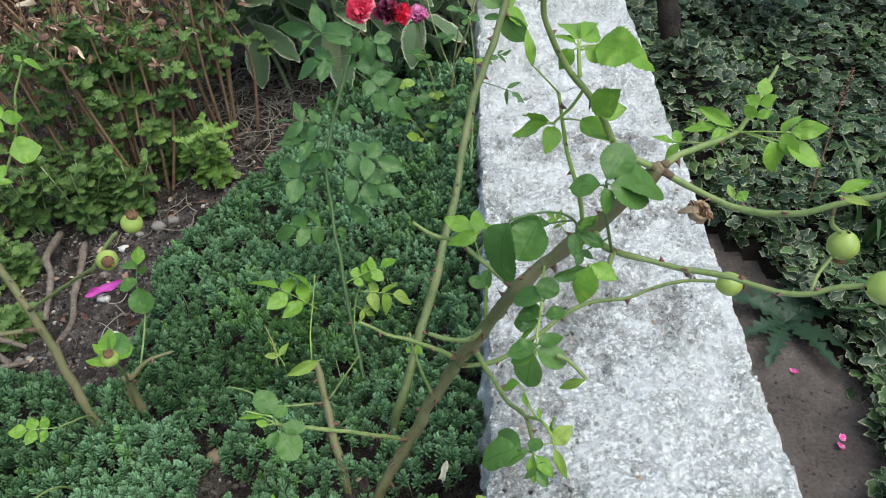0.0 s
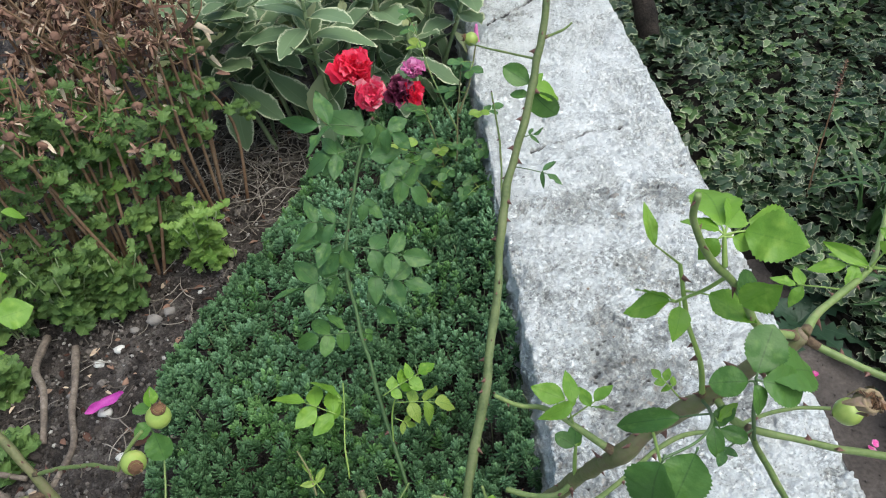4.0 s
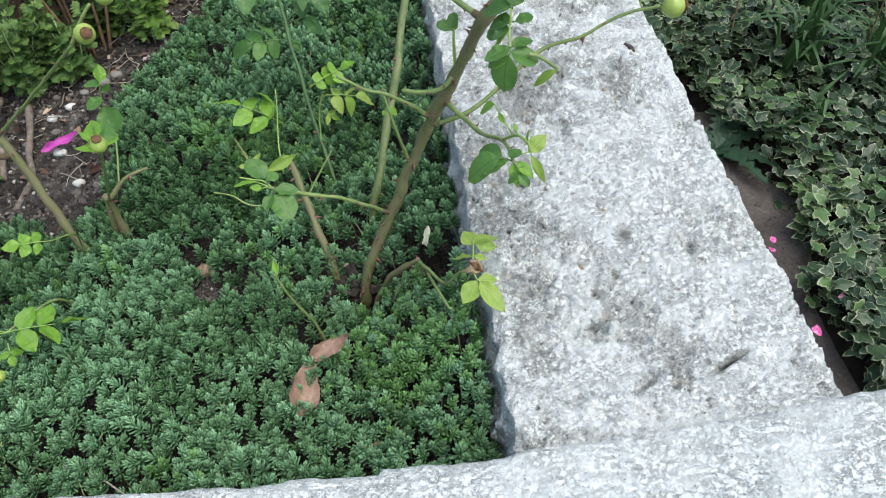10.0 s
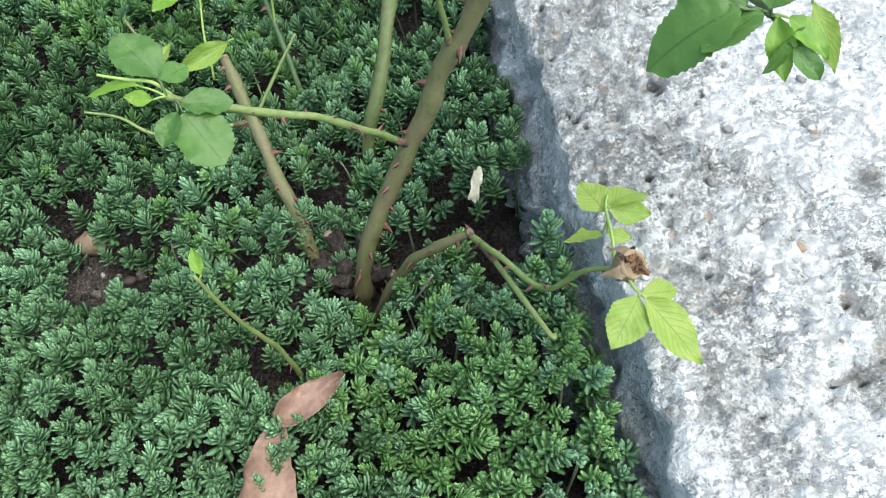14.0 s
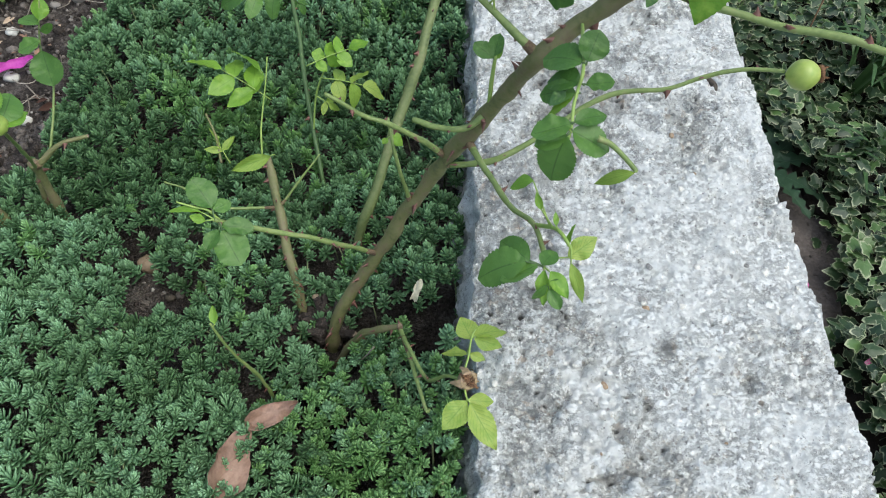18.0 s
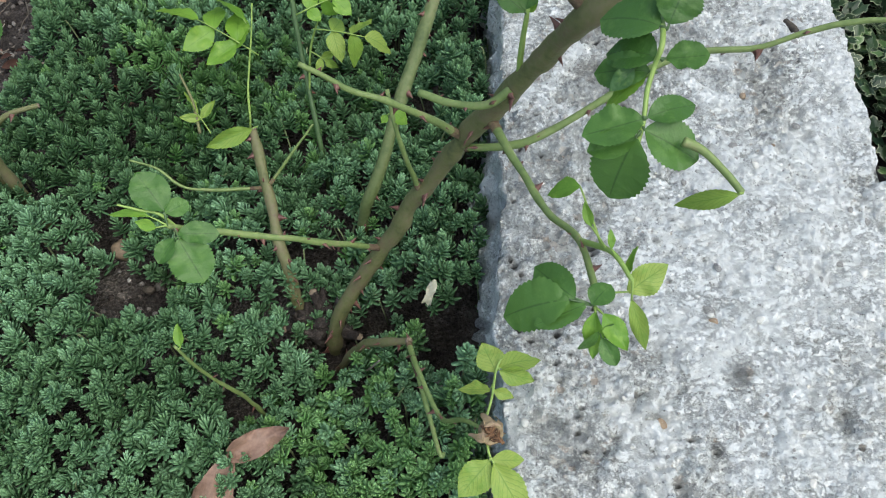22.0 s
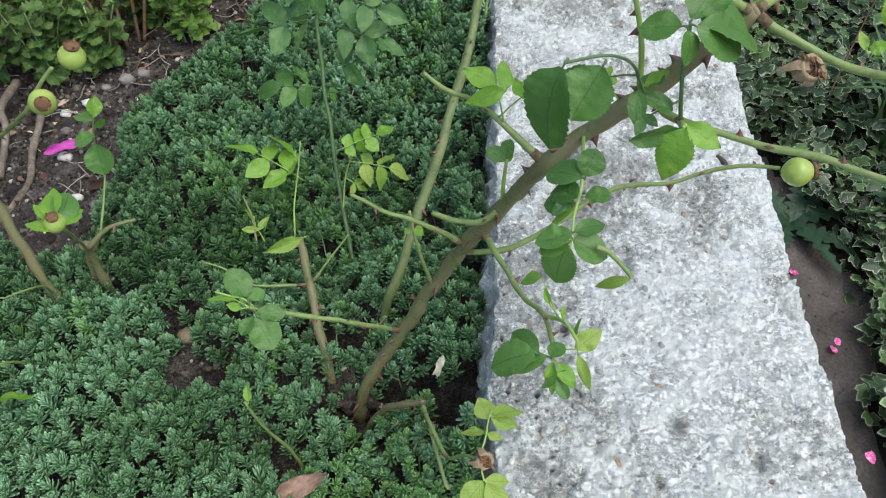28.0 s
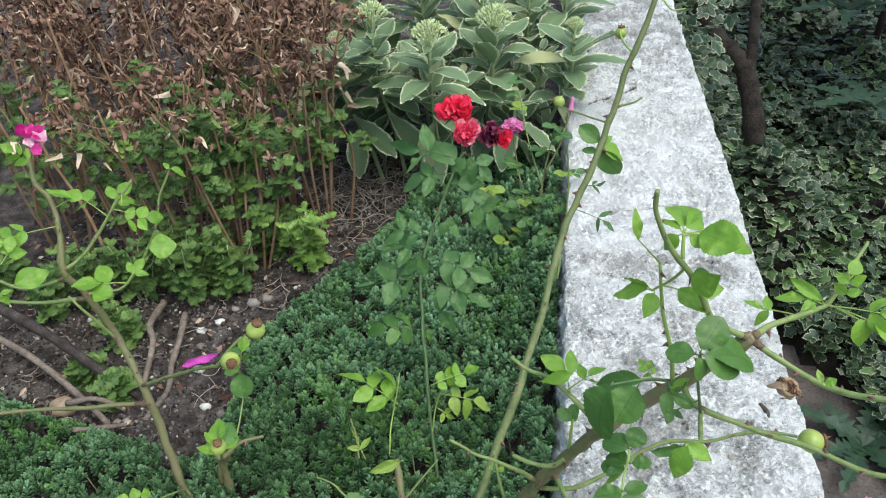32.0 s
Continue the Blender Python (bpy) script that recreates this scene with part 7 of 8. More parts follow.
def chrysanthemums():
    rng = np.random.default_rng(51)
    heads = [flower_ball(rng, *form).mesh("flower_head", DRY_HEAD) for form in ((1.0, 6), (0.55, 15), (1.05, 4), (0.85, 9), (0.4, 16))]
    strip, strip_quads, strip_extra = curled(1.0, 0.40, (0.15, 0.6, 0.45, 1.0, 0.5, 0.8, 0.3, 0.1), 0.9, 1.6, 6, 4, 7, 0.8)
    p, q, e = MUM_BLADE
    plants = [(-0.52, 0.83, 0.50, 2), (-0.635, 0.665, 0.38, 1), (-0.70, 0.72, 0.42, 1), (-0.79, 0.72, 0.42, 1), (-0.62, 0.92, 0.52, 2), (-0.86, 0.86, 0.55, 2), (-0.72, 0.98, 0.55, 2), (-0.94, 0.74, 0.45, 1), (-1.10, 0.72, 0.48, 1),
              (-0.80, 1.15, 0.56, 3), (-0.62, 1.14, 0.54, 3), (-1.02, 1.0, 0.56, 3), (-1.2, 0.9, 0.52, 2)]
    plants += [(-0.95, 1.3, 0.58, 3), (-1.2, 1.2, 0.56, 3), (-0.72, 1.36, 0.58, 3), (-1.38, 1.05, 0.54, 2), (-1.45, 1.35, 0.56, 3), (-1.1, 1.5, 0.60, 3), (-0.85, 1.6, 0.6, 3), (-1.35, 1.65, 0.6, 3), (-0.63, 1.6, 0.58, 3), (-1.65, 1.2, 0.5, 2), (-1.6, 1.6, 0.58, 3), (-1.0, 1.85, 0.62, 3), (-0.7, 1.9, 0.62, 3), (-1.4, 2.0, 0.62, 3), (-1.8, 1.9, 0.6, 3)]
    for x, y, high, dry in plants:
        name = {1: "leafy chrysanthemum with a few withered brown flower heads", 2: "half-withered chrysanthemum with green lower leaves and brown heads", 3: "withered brown chrysanthemum gone to seed"}[dry]
        plant = thing("chrysanthemum", name, "chrysanthemum", "chrysanthemums in the bed")
        ground = float(bed_height(x, y))
        for n in range(6 if dry < 3 else 8):
            dx, dy = rng.normal(0, 0.035, 2)
            lean = rng.normal(0, 0.040, 2)
            tall = high * rng.uniform(0.78, 1.08)
            points = [(x + dx * 0.5, y + dy * 0.5, ground - 0.01), (x + dx + lean[0] * 0.4, y + dy + lean[1] * 0.4, ground + tall * 0.45), (x + dx + lean[0], y + dy + lean[1], ground + tall * 0.8), (x + dx * 1.3 + lean[0] * 1.6, y + dy * 1.3 + lean[1] * 1.6, ground + tall)]
            stem = Shape()
            line = tube(stem, points, 0.0036, 0.0018, 7, 6)
            stalk = part("stem", stem, DRY_STEM, plant)
            green, brown = [], []
            upper = {1: 0.86, 2: 0.60, 3: 0.22}[dry] * rng.uniform(0.8, 1.1)
            for k in np.arange(0.32 if dry > 1 else 0.30, 0.98, 0.105 if dry < 3 else 0.04):
                at = line[int(k * (len(line) - 1))] + rng.normal(0, 0.003, 3)
                if k < upper:
                    # a short side shoot, its leaves crowded at the tip
                    turn = rng.uniform(0, 6.283)
                    tuft = at + np.array([math.cos(turn), math.sin(turn), 0.5]) * rng.uniform(0.008, 0.040)
                    for n in range(int(rng.integers(5, 10))):
                        a = n * 2.4 + rng.uniform(-0.5, 0.5)
                        green.append(facing(tuft + rng.normal(0, 0.004, 3), (math.cos(a), math.sin(a), rng.uniform(-0.2, 0.9)), (rng.normal(0, 0.4), -0.2, 1), rng.uniform(0.015, 0.034)))
                else:
                    for _ in range(3):
                        turn = rng.uniform(0, 6.283)
                        root = at + rng.normal(0, 0.022, 3)
                        brown.append(facing(root, (math.cos(turn), math.sin(turn), rng.uniform(-2.4, 0.3)), (rng.normal(0, 1), rng.normal(0, 1), 0.6), rng.uniform(0.010, 0.034)))
            if green:
                tagged(part("foliage", Shape().many(p, q, e, green), MUM_GREEN if rng.random() < 0.82 else MUM_LIGHT, stalk), kind="stuff")
            if brown:
                tagged(part("dry_foliage", Shape().many(strip, strip_quads, strip_extra, brown), DRY_HEAD, stalk), kind="stuff")
            for _ in range(3 if dry == 1 else 7):
                at = line[int(rng.uniform(0.62, 1.0) * (len(line) - 1))]
                tip = at + np.array([rng.normal(0, 0.036), rng.normal(0, 0.036), rng.uniform(0.0, 0.085)])
                twig = Shape()
                tube(twig, [at, (at + tip) / 2 + rng.normal(0, 0.008, 3), tip], 0.0014, 0.0008, 4, 3)
                m = spun(1, rng, 0.9, (0.6, 1.3))[0]
                m[:3, 3] = tip
                placed("flower_head", heads[int(rng.integers(0, 5))], part("twig", twig, DRY_STEM, plant), m)
    # low leafy shoots at their feet
    for x, y, wide, high, fresh in ((-0.515, 0.658, 0.050, 0.15, 1), (-0.66, 0.60, 0.055, 0.15, 0), (-0.75, 0.58, 0.06, 0.17, 0), (-0.80, 0.64, 0.06, 0.16, 0), (-0.87, 0.60, 0.06, 0.18, 0), (-0.97, 0.58, 0.05, 0.14, 0), (-0.60, 0.72, 0.05, 0.11, 0), (-0.70, 0.66, 0.05, 0.13, 0), (-0.85, 0.47, 0.035, 0.07, 0), (-0.88, 0.36, 0.03, 0.05, 0), (-0.78, 0.31, 0.025, 0.04, 0), (-1.05, 0.52, 0.06, 0.12, 0), (-1.2, 0.6, 0.08, 0.15, 0), (-0.57, 0.77, 0.035, 0.07, 0)):
        plant = thing("chrysanthemum_shoot", "low bushy chrysanthemum shoot with fresh lobed leaves" if fresh else "low chrysanthemum shoot with dull green lobed leaves", "chrysanthemum", "shoots at the bed's soil edge")
        ground = float(bed_height(x, y))
        leaves = []
        for n in range(7):
            stems = Shape()
            turn, out = rng.uniform(0, 6.283), wide * math.sqrt(rng.random())
            top = np.array([x + out * math.cos(turn), y + out * math.sin(turn), ground + high * rng.uniform(0.7, 1.0)])
            line = tube(stems, [(x + out * 0.3 * math.cos(turn), y + out * 0.3 * math.sin(turn), ground - 0.01), (top + [x, y, ground]) / 2, top], 0.0018, 0.0012, 5, 4)
            part("stem", stems, ORPINE_STEM, plant)
            for k in np.linspace(0.35, 1.0, 7):
                at = line[int(k * (len(line) - 1))]
                for _ in range(3):
                    a = rng.uniform(0, 6.283)
                    leaves.append(facing(at, (math.cos(a), math.sin(a), rng.uniform(-0.3, 0.3) + 1.0 * k * k), (rng.normal(0, 0.4), -0.2, 1), rng.uniform(0.018, 0.040) * (1.25 - 0.45 * k)))
        tagged(part("foliage", Shape().many(p, q, e, leaves), MUM_LIGHT if fresh else MUM_GREEN, plant), kind="stuff")


chrysanthemums()


# ---- litter on the bed ----
def fallen(name, at, ahead, up, piece, material, label, category):
    p, q, e = piece
    m = facing(at, ahead, up)
    return solid(name, Shape().add(p @ m[:3, :3].T + m[:3, 3], q, e), material, label, category)


fallen("dry_leaf", (-0.183, -0.193, 0.094), (0.045, 0.024, 0.004), (-0.3, -0.5, 0.8), curled(0.050, 0.029, (0.35, 0.75, 0.9, 1.0, 0.8, 0.55, 0.35, 0.06), -0.1, 1.3, 21, 13, 0, 0.42), DEAD_LEAF, "curled brown dry leaf lying on the stonecrop", "leaf")
fallen("dry_leaf", (-0.184, -0.192, 0.094), (-0.016, -0.070, -0.002), (0.5, -0.25, 0.85), curled(0.074, 0.050, (0.10, 0.30, 0.45, 0.62, 0.90, 1.0, 0.95, 0.55, 0.10), 0.10, 1.25, 25, 15, 2, 0.30), DEAD_LEAF, "brown dry leaf folded along its length on the stonecrop", "leaf")
fallen("dry_leaf", (-0.12, -0.30, 0.075), (0.03, -0.02, 0.0), (0.2, -0.3, 0.9), curled(0.032, 0.02, LEAF_SHAPE, 0.2, 1.6, seed=5, ripple=0.3), DEAD_LEAF, "small crumpled brown leaf on the stonecrop", "leaf")
fallen("dry_leaf", (-0.10, -0.345, 0.08), (0.01, -0.03, 0.0), (0.3, -0.3, 0.9), curled(0.026, 0.016, LEAF_SHAPE, 0.3, 1.5, seed=6), WHITE_PETAL, "small greyish shrivelled leaf near the front cap", "leaf")
fallen("white_petal", (-0.034, -0.074, 0.138), (0.004, 0.004, 0.024), (-0.2, -0.8, 0.5), curled(0.026, 0.012, (0.3, 0.9, 0.5, 1.0, 0.6, 0.2), 0.3, 1.5, seed=3, ripple=0.4), WHITE_PETAL, "ivory dried petal caught in the stonecrop", "petal")
fallen("white_petal", (0.012, -0.182, 0.092), (0.006, 0.004, 0.016), (-0.6, -0.5, 0.4), curled(0.017, 0.009, (0.5, 0.9, 0.7, 1.0, 0.6, 0.3), 0.1, 1.1, seed=4), WHITE_PETAL, "small ivory petal against the wall", "petal")
fallen("pink_petal", (-0.668, 0.357, 0.000), (0.070, 0.032, 0.010), (0.1, -0.4, 0.9), curled(0.066, 0.024, (0.1, 0.6, 0.9, 1.0, 0.9, 0.6, 0.2), -0.08, 1.5, ripple=0.2), ORCHID_PETAL, "rolled pink rose petal fallen on the soil", "petal")
for n, (x, y) in enumerate(((1.10, 0.39), (1.00, 0.28), (1.02, 0.62), (1.40, 0.86), (1.33, 1.60), (0.89, 1.15), (1.0, 0.92), (0.90, 1.58), (1.13, 1.52), (1.05, 0.66))):
    z = YARD_Z + (0.085 if n < 5 else 0.012)
    a = n * 1.9
    fallen("magenta_petal", (x - 0.02, y, z + 0.02 * (n < 5)), (math.cos(a), math.sin(a), 0.1), (0.2 * math.sin(a * 2), -0.2, 1), curled(0.027, 0.024, (0.2, 0.7, 1.0, 1.0, 0.7), -0.2, 0.9, seed=n, ripple=0.25), MAGENTA_PETAL, "magenta rose petal fallen in the yard", "petal")


def stone(name, at, size, material, label, seed, flat=0.6, category="stone"):
    s, turn = np.linspace(0.02, 0.98, 7), np.linspace(0, 2 * np.pi, 10, endpoint=False)
    r = np.sin(np.pi * s)
    pts = np.stack([r[:, None] * np.cos(turn), r[:, None] * np.sin(turn), np.repeat(-np.cos(np.pi * s)[:, None], 10, 1)], -1).reshape(-1, 3)
    pts = pts * (1 + 0.48 * rough_field(pts[:, 0] + seed, pts[:, 1], pts[:, 2] - seed, 1.7, 3))[:, None]
    return solid(name, Shape().add(pts * size / 2 * np.array([1, 0.8, flat]) + at, grid_quads(7, 10, True)), material, label, category)


WHITE_STONE = plain_material("white stone", ((0.3, (0.50, 0.49, 0.45)), (0.7, (0.76, 0.75, 0.70))), 90, 0.85, 5, 0.4, 0.001)
WALL_LUMP = plain_material("concrete lump", ((0.35, (0.22, 0.21, 0.20)), (0.5, (0.50, 0.49, 0.47)), (0.65, (0.74, 0.73, 0.71))), 120, 0.9, 4, 0.8, 0.003)
BROWN_STONE = plain_material("tan stone", ((0.3, (0.22, 0.16, 0.11)), (0.7, (0.40, 0.31, 0.22))), 60, 0.9, 5, 0.4, 0.001)
DARK_BIT = plain_material("dark crumb", ((0.3, (0.04, 0.035, 0.03)), (0.7, (0.12, 0.10, 0.08))), 90, 0.9, 5, 0.4, 0.001)
for n, (x, y, size, kind) in enumerate(((-0.655, 0.50, 0.022, WHITE_STONE), (-0.685, 0.475, 0.020, WHITE_STONE), (-0.642, 0.365, 0.022, WHITE_STONE), (-0.59, 0.275, 0.020, WHITE_STONE), (-0.60, 0.55, 0.030, PEBBLE), (-0.575, 0.565, 0.022, PEBBLE), (-0.64, 0.545, 0.018, PEBBLE), (-0.72, 0.42, 0.020, PEBBLE), (-0.88, 0.28, 0.055, BROWN_STONE), (-0.353, 0.034, 0.030, BROWN_STONE), (-0.318, -0.010, 0.012, DARK_BIT), (-0.155, -0.15, 0.028, DARK_BIT), (-0.02, -0.10, 0.014, PEBBLE))):
    stone("pebble", (x, y, float(bed_height(x, y)) + size * 0.18), size, kind, "whitish pebble half sunk in the bed's soil" if kind is WHITE_STONE else "dull pebble half sunk in the bed's soil", n, 0.65)
for n, (x, y, size, kind, flat, text) in enumerate(((0.271, 0.006, 0.014, WHITE_STONE, 0.4, "white flake of plaster on the wall top"), (0.255, -0.034, 0.024, WALL_LUMP, 0.5, "lump of aggregate standing out of the wall top"), (0.199, 0.512, 0.018, PEBBLE, 0.7, "round grey pebble on the wall top"), (0.176, -0.109, 0.010, BROWN_STONE, 0.5, "reddish chip in the wall top"), (0.303, -0.13, 0.015, WALL_LUMP, 0.6, "brownish lump of aggregate on the wall top"), (0.269, -0.155, 0.020, WALL_LUMP, 0.3, "pale round stone set in the wall top"), (0.277, 0.242, 0.016, WALL_LUMP, 0.6, "whitish lump of plaster on the wall top"))):
    stone("stone_chip", (x, y, WALL_TOP + size * flat * 0.18), size, kind, text, 30 + n, flat)


def wall_grit():
    """Stones of the aggregate that stand out of the worn wall top."""
    rng = np.random.default_rng(14)
    wall = bpy.data.objects["wall_bed"]
    s, turn = np.linspace(0.02, 0.98, 6), np.linspace(0, 2 * np.pi, 8, endpoint=False)
    r = np.sin(np.pi * s)
    ball = np.stack([r[:, None] * np.cos(turn), r[:, None] * np.sin(turn), np.repeat(-np.cos(np.pi * s)[:, None], 8, 1)], -1).reshape(-1, 3)
    forms = []
    for material in (WALL_LUMP, WALL_LUMP, WHITE_STONE, WHITE_STONE, BROWN_STONE):
        for n in range(3):
            pts = ball * (1 + 0.5 * rough_field(ball[:, 0] + 5 * len(forms), ball[:, 1], ball[:, 2], 1.6, 3))[:, None] * (1.0, 0.75, 0.5)
            forms.append(Shape().add(pts, grid_quads(6, 8, True)).mesh("stone", material))
    for n in range(240):
        x, y = rng.uniform(0.035, 0.33), (rng.uniform(-0.39, 0.9) if n > 90 else rng.uniform(-0.38, 0.1))
        size = 0.0014 + 0.0036 * rng.random() ** 3
        m = spun(1, rng, 0.25, (size, size))[0]
        m[:3, 3] = (x, y, WALL_TOP + float(wall_surface(x, y)[0]) + size * 0.05)
        placed("stone", forms[int(rng.integers(0, len(forms) if n % 3 == 0 else 9))], wall, m)


wall_grit()
crumb = Shape()
tube(crumb, [(0.288, 0.172, 0.206), (0.293, 0.186, 0.208), (0.287, 0.202, 0.206)], 0.0042, 0.003, 7, 4)
solid("bark_crumb", crumb, DARK_BIT, "dark curled bit of bark on the wall top", "bark")


def scatter():
    rng = np.random.default_rng(77)
    shape, gravel = Shape(), Shape()
    s, turn = np.linspace(0.02, 0.98, 4), np.linspace(0, 2 * np.pi, 5, endpoint=False)
    r = np.sin(np.pi * s)
    ball = np.stack([r[:, None] * np.cos(turn), r[:, None] * np.sin(turn), np.repeat(-np.cos(np.pi * s)[:, None], 5, 1)], -1).reshape(-1, 3)
    quads = grid_quads(4, 5, True)
    x, y = rng.uniform(-1.2, 0.0, 19000), rng.uniform(-0.4, 1.2, 19000)
    keep = carpet(x, y) < 0.25
    x, y = x[keep], y[keep]
    m = spun(len(x), rng, 0.8, (0.0015, 0.005))
    big = rng.random(len(x)) < 0.08
    m[big, :3, :3] *= 2.2
    m[:, :3, 3] = np.stack([x, y, bed_height(x, y) + 0.001], -1)
    clod = rng.random(len(x)) < 0.86
    solid("soil_crumbs", Shape().many(ball * (1, 0.8, 0.7), quads, None, m[clod]), CLOD, "crumbs and clods of dark soil", "soil", kind="stuff")
    solid("gravel", Shape().many(ball * (1, 0.75, 0.6), quads, None, m[~clod]), PEBBLE, "small pale pebbles strewn over the soil", "gravel", kind="stuff")
    x, y = rng.uniform(0.36, 1.25, 1800), rng.uniform(-0.3, 1.9, 1800)
    m = spun(len(x), rng, 0.8, (0.0015, 0.006))
    m[:, :3, 3] = np.stack([x, y, yard_height(x, y) + 0.001], -1)
    solid("yard_gravel", Shape().many(ball * (1, 0.8, 0.6), quads, None, m), YARD, "small clods and grit on the trodden yard", "gravel", kind="stuff")
    straw = Shape()
    for n in range(620):
        if n < 270:
            x, y = rng.normal(-0.44, 0.085), rng.normal(0.98, 0.12)
        else:
            x, y = rng.uniform(-1.2, -0.35), rng.uniform(0.25, 1.3)
        length, a, b = rng.uniform(0.03, 0.14 if n < 270 else 0.07), rng.uniform(0, 6.283), rng.normal(0, 0.9)
        pts = []
        for k in np.linspace(-0.5, 0.5, 4):
            pts.append((x + length * k * math.cos(a + b * k), y + length * k * math.sin(a + b * k), float(bed_height(x, y)) + 0.004 + rng.uniform(0, 0.022 if n < 270 else 0.008)))
        tube(straw, pts, 0.0010, 0.0007, 4, 3)
    solid("straw", straw, STRAW, "tangle of bleached dry stalks on the soil", "straw", kind="stuff")
    litter = Shape()
    p, q, e = curled(1.0, 0.5, LEAF_SHAPE, 0.2, 1.1, 6, 5)
    x, y = rng.uniform(-1.3, -0.35, 700), rng.uniform(0.2, 1.3, 700)
    m = spun(len(x), rng, 0.6, (0.006, 0.026))
    m[:, :3, 3] = np.stack([x, y, bed_height(x, y) + 0.004], -1)
    solid("leaf_litter", litter.many(p, q, e, m), DRY_HEAD, "small crumpled brown leaves littering the soil", "leaf litter", kind="stuff")


scatter()


def dry_branch(points, start, end, material, label, name="dry_branch"):
    shape = Shape()
    tube(shape, points, start, end, 8, 7, 0.25)
    return solid(name, shape, material, label, "branch")


dry_branch([(-0.455, -0.285, 0.085), (-0.42, -0.30, 0.088), (-0.385, -0.325, 0.084), (-0.36, -0.345, 0.082)], 0.0012, 0.0008, STRAW, "thin dry twig lying across the stonecrop", "dry_twig")
dry_branch([(-0.10, -0.095, 0.05), (-0.085, -0.11, 0.075), (-0.07, -0.118, 0.12)], 0.0011, 0.0008, STRAW, "thin bleached stalk standing at the rose's foot", "dry_twig")
dry_branch([(-1.12, 0.46, 0.02), (-0.95, 0.39, 0.015), (-0.82, 0.335, -0.01), (-0.74, 0.31, -0.04)], 0.011, 0.008, BARK, "thick brown dead branch lying on the soil")
dry_branch([(-1.15, 0.42, 0.0), (-1.0, 0.37, -0.02), (-0.86, 0.30, -0.035), (-0.76, 0.235, -0.03)], 0.008, 0.005, DEAD_WOOD, "brown dead branch lying on the soil")
dry_branch([(-0.74, 0.52, -0.02), (-0.715, 0.44, -0.015), (-0.705, 0.38, -0.02), (-0.68, 0.31, -0.015), (-0.70, 0.25, -0.03)], 0.007, 0.005, DEAD_WOOD, "grey-brown surface root winding over the soil", "surface_root")
dry_branch([(-0.80, 0.55, -0.02), (-0.79, 0.47, -0.01), (-0.76, 0.42, -0.01), (-0.74, 0.33, -0.03)], 0.008, 0.005, DEAD_WOOD, "grey-brown surface root beside the chrysanthemums", "surface_root")
dry_branch([(-0.86, 0.27, -0.03), (-0.80, 0.275, -0.015), (-0.745, 0.27, -0.03)], 0.006, 0.004, DEAD_WOOD, "short tan broken stick on the soil")
dry_branch([(-0.84, 0.21, -0.03), (-0.78, 0.205, -0.012), (-0.72, 0.23, -0.02)], 0.006, 0.004, DEAD_WOOD, "short curved brown stick on the soil")
for n, (x, y, lean, tall) in enumerate(((-0.88, 0.66, 0.22, 0.34), (-1.0, 0.62, 0.30, 0.36), (-0.76, 0.78, 0.16, 0.32), (-0.93, 0.80, 0.25, 0.40), (-1.15, 0.70, 0.26, 0.36), (-0.67, 0.90, -0.12, 0.42), (-1.08, 0.86, 0.18, 0.45))):
    dry_branch([(x + lean * 0.25, y - 0.03, -0.04), (x + lean * 0.12, y + 0.01, tall * 0.35), (x - lean * 0.08, y + 0.03, tall * 0.75), (x - lean * 0.2, y + 0.05, tall)], 0.0045, 0.0025, DRY_STEM, "bare leaning brown stalk among the chrysanthemums", "dry_stalk")


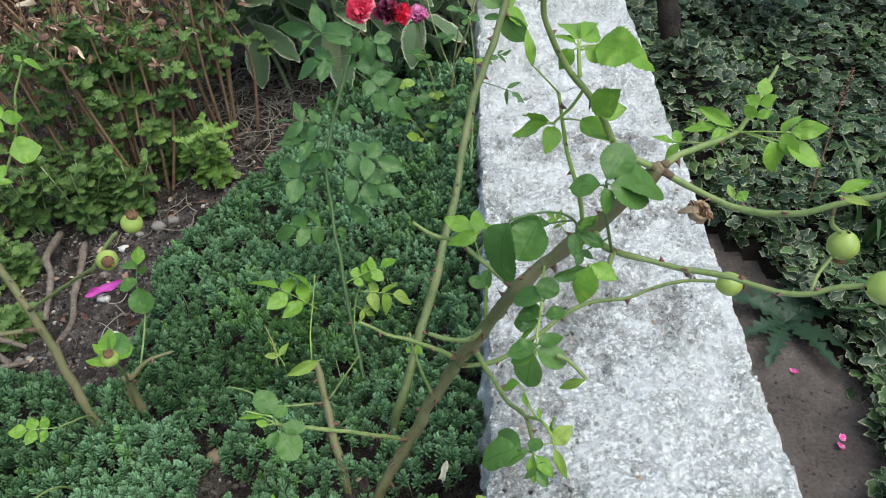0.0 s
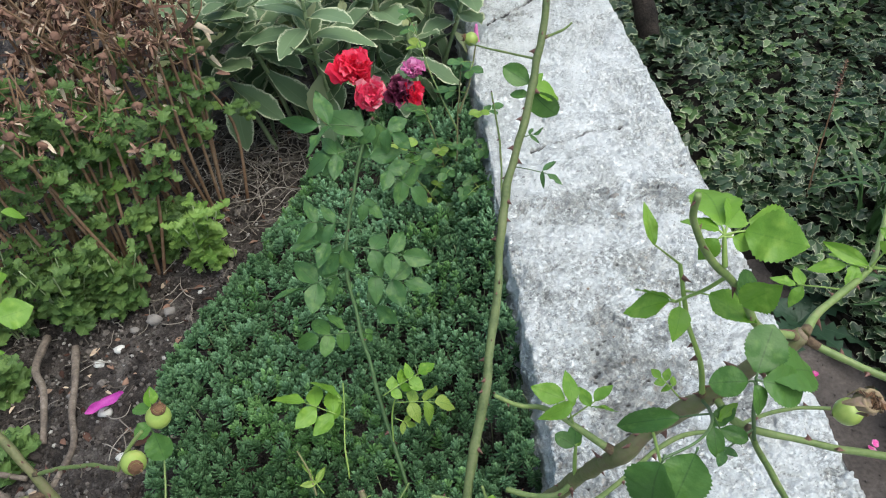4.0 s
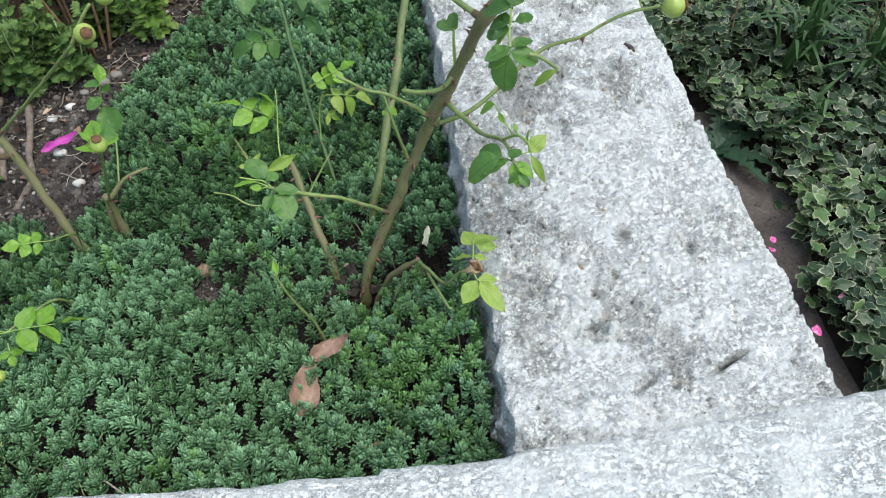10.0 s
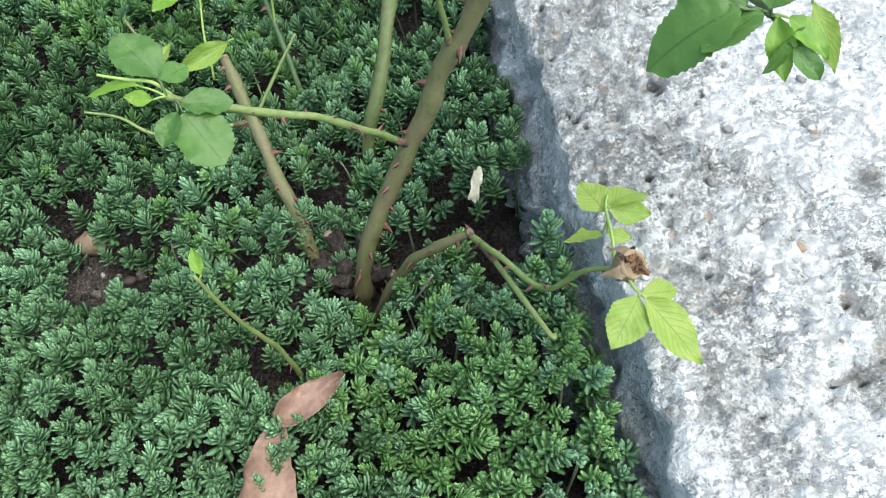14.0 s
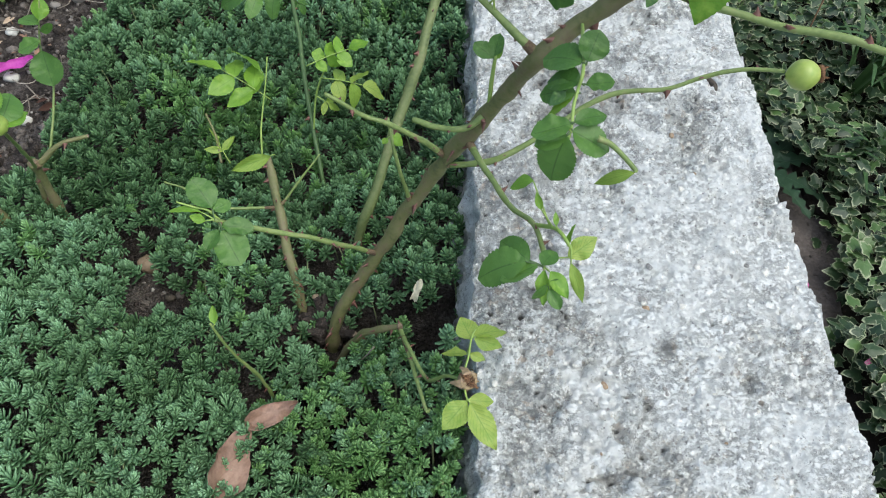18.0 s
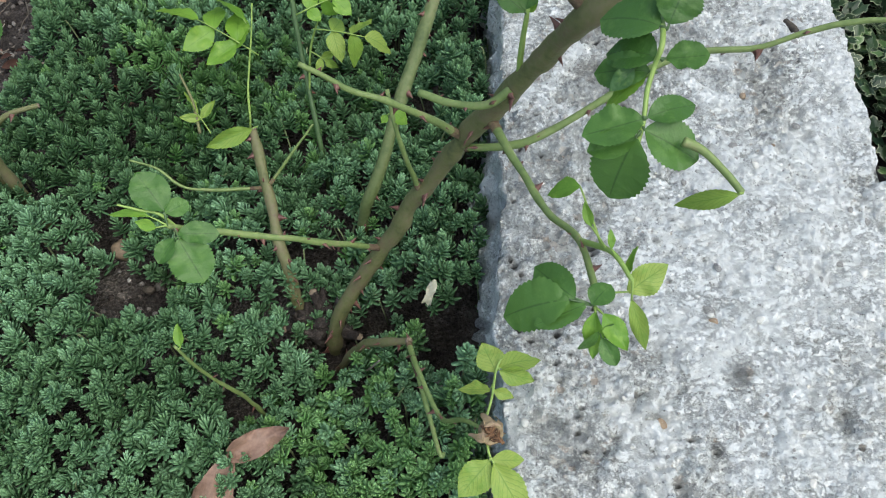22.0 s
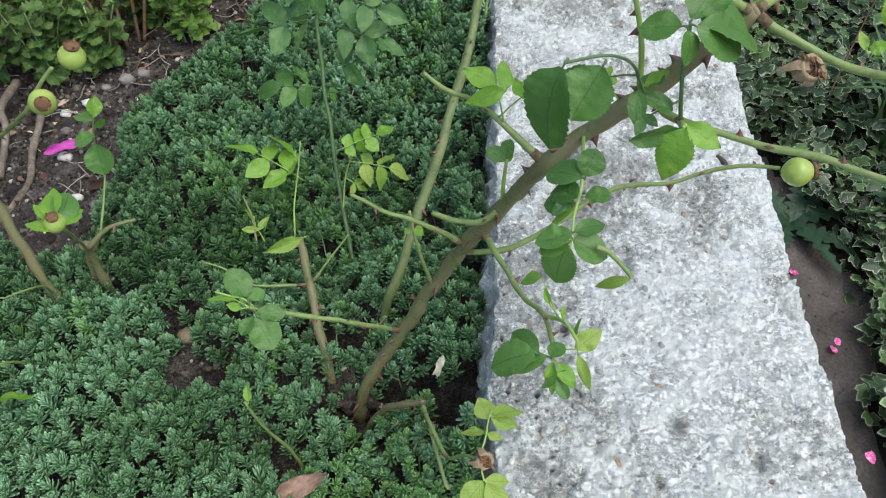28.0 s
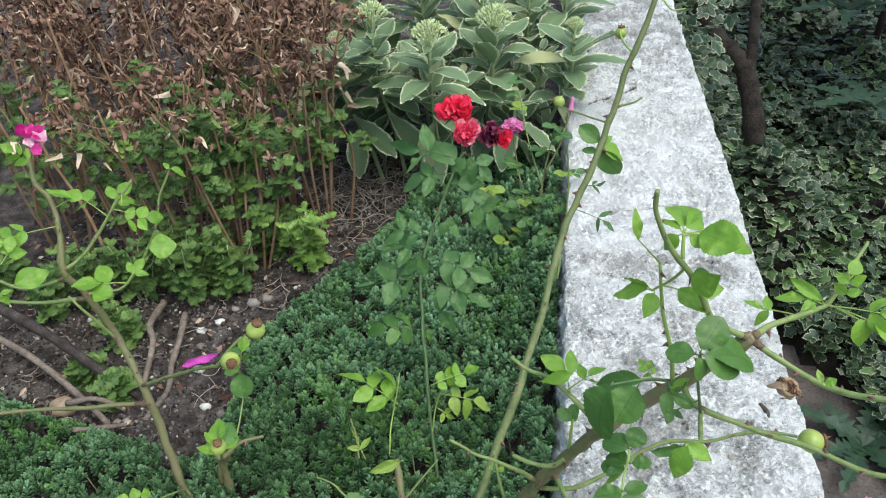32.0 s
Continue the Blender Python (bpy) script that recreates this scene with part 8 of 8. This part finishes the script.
# ---- yard plants beyond the wall ----
def strap_clump():
    rng = np.random.default_rng(91)
    for x, y, count, tall in ((1.38, 1.40, 34, 0.46), (1.62, 1.30, 30, 0.5), (1.55, 1.66, 30, 0.52), (1.85, 1.5, 26, 0.5), (1.30, 1.08, 14, 0.34), (1.78, 1.05, 22, 0.45)):
        clump = thing("strap_leaved_plant", "clump of narrow dark green arching leaves among the ivy", "plant", "strap-leaved clumps in the yard")
        for n in range(count):
            turn, out = rng.uniform(0, 6.283), rng.uniform(0.05, 0.30)
            root = np.array([x + rng.normal(0, 0.04), y + rng.normal(0, 0.04), YARD_Z])
            high = tall * rng.uniform(0.5, 1.0)
            line = smooth_line([root, root + [out * 0.3 * math.cos(turn), out * 0.3 * math.sin(turn), high * 0.7], root + [out * math.cos(turn), out * math.sin(turn), high * rng.uniform(0.65, 1.0)]], 6)
            along, a, b = frames_along(line)
            flat = np.cross(along, (0, 0, 1.0))
            flat /= np.linalg.norm(flat, axis=1)[:, None] + 1e-9
            half = 0.0075 * np.sin(np.pi * np.linspace(0.25, 0.99, len(line))) ** 0.6
            pts = np.stack([line - flat * half[:, None], line + np.cross(flat, along) * -0.15 * half[:, None], line + flat * half[:, None]], 1).reshape(-1, 3)
            part("blade", Shape().add(pts, grid_quads(len(line), 3)), GRASS_BLADE, clump)
    p, q, e = blade(0.010, 0.006, (0.4, 1, 0.6, 0.1), 0.3, 0.4, 0, 4, 3)
    for x, y, top in ((1.16, 1.50, -0.22), (1.52, 1.62, -0.12), (1.60, 1.36, -0.18)):
        spike = thing("seed_spike", "dry orange-brown seed spike above the strap leaves", "seed spike", "dry seed spikes")
        stalk = Shape()
        tube(stalk, [(x + 0.06, y + 0.05, YARD_Z), (x + 0.02, y + 0.02, (YARD_Z + top) / 2), (x, y, top)], 0.0035, 0.0018, 6, 5)
        part("stalk", stalk, DRY_STEM, spike)
        husks = []
        for n in range(60):
            k = n / 60
            a = n * 2.4
            husks.append(facing((x, y, top - 0.12 + 0.13 * k), (math.cos(a), math.sin(a), 0.8), (0, 0, 1), 1.6 - 0.8 * k))
        part("seed_head", Shape().many(p, q, e, husks), DRY_HEAD, spike)


strap_clump()


def toothed_rosette(x, y, z, size, count, label, rng):
    plant = thing("thistle_rosette", label, "thistle")
    half = [0.12, 0.2, 0.75, 0.3, 0.95, 0.35, 1.0, 0.38, 0.9, 0.3, 0.7, 0.2, 0.45, 0.03]
    for n in range(count):
        a = n * 6.283 / count + rng.uniform(-0.25, 0.25)
        shape = Shape().add(*blade(size * rng.uniform(0.8, 1.1), size * 0.34, half, 0.30, 0.2, 0, 27, 5, 0.1, 0.06, n))
        ob = part("leaf", shape, THISTLE, plant)
        ob.matrix_basis = Matrix(facing((x, y, z), (math.cos(a), math.sin(a), 0.45), (0, 0, 1)).tolist())


rosette_dice = np.random.default_rng(5)
toothed_rosette(1.02, 1.10, YARD_Z + 0.02, 0.22, 9, "flat rosette of dark toothed leaves on the yard soil", rosette_dice)
toothed_rosette(1.35, 2.55, -0.42, 0.27, 7, "large toothed leaves rising out of the ivy", rosette_dice)
toothed_rosette(1.30, 3.0, -0.17, 0.30, 7, "large toothed leaves rising out of the ivy", rosette_dice)


def shrub(points_list, leaf_at, count, spread, label, rng, seed_leaf=IVY_LIGHT):
    plant = thing("shrub", label, "shrub")
    for points, a, b in points_list:
        trunk = Shape()
        tube(trunk, points, a, b, 18, 12, 0.5)
        part("trunk", trunk, TRUNK, plant)
    p, q, e = ivy_blade(rng)
    m = []
    for _ in range(count):
        at = np.array(leaf_at[int(rng.integers(0, len(leaf_at)))]) + rng.normal(0, 1, 3) * spread
        t = rng.uniform(0, 6.283)
        m.append(facing(at, (math.cos(t), math.sin(t), rng.uniform(-0.7, 0.2)), (rng.normal(0, 0.4), -0.5, 0.8), rng.uniform(0.05, 0.085)))
    tagged(part("crown", Shape().many(p, q, e, m), seed_leaf, plant), kind="stuff")


shrub([([(0.84, 2.22, -0.95), (0.83, 2.30, -0.50), (0.775, 2.49, -0.26), (0.68, 2.59, -0.18), (0.59, 2.70, -0.08), (0.5, 2.9, 0.1)], 0.048, 0.032), ([(0.79, 2.44, -0.31), (0.80, 2.56, -0.15), (0.815, 2.72, -0.03), (0.83, 2.9, 0.12)], 0.026, 0.018)],
      [(0.5, 2.7, 0.1), (0.6, 3.1, 0.25), (0.50, 2.25, -0.08), (0.48, 2.0, -0.12), (0.95, 3.2, 0.3)], 380, (0.06, 0.14, 0.12), "old dark trunk overgrown with variegated ivy", rosette_dice, IVY)
# crown made denser and wider than the visible shrub, to shade the ivy
shrub([([(1.6, 3.4, -0.95), (1.62, 3.4, -0.3), (1.55, 3.5, 0.2)], 0.02, 0.012), ([(2.0, 3.2, -0.95), (2.0, 3.25, -0.2), (1.9, 3.3, 0.2)], 0.02, 0.012)],
      [(1.2, 3.2, 0.15), (1.6, 3.3, 0.15), (1.9, 3.0, 0.12), (1.4, 3.6, 0.3), (2.2, 3.1, 0.15), (1.1, 3.7, 0.25), (1.5, 2.9, 0.22), (1.9, 2.6, 0.25)], 1500, (0.24, 0.20, 0.13), "leafy shrub with yellow-green leaves behind the ivy", rosette_dice, IVY_LIGHT)
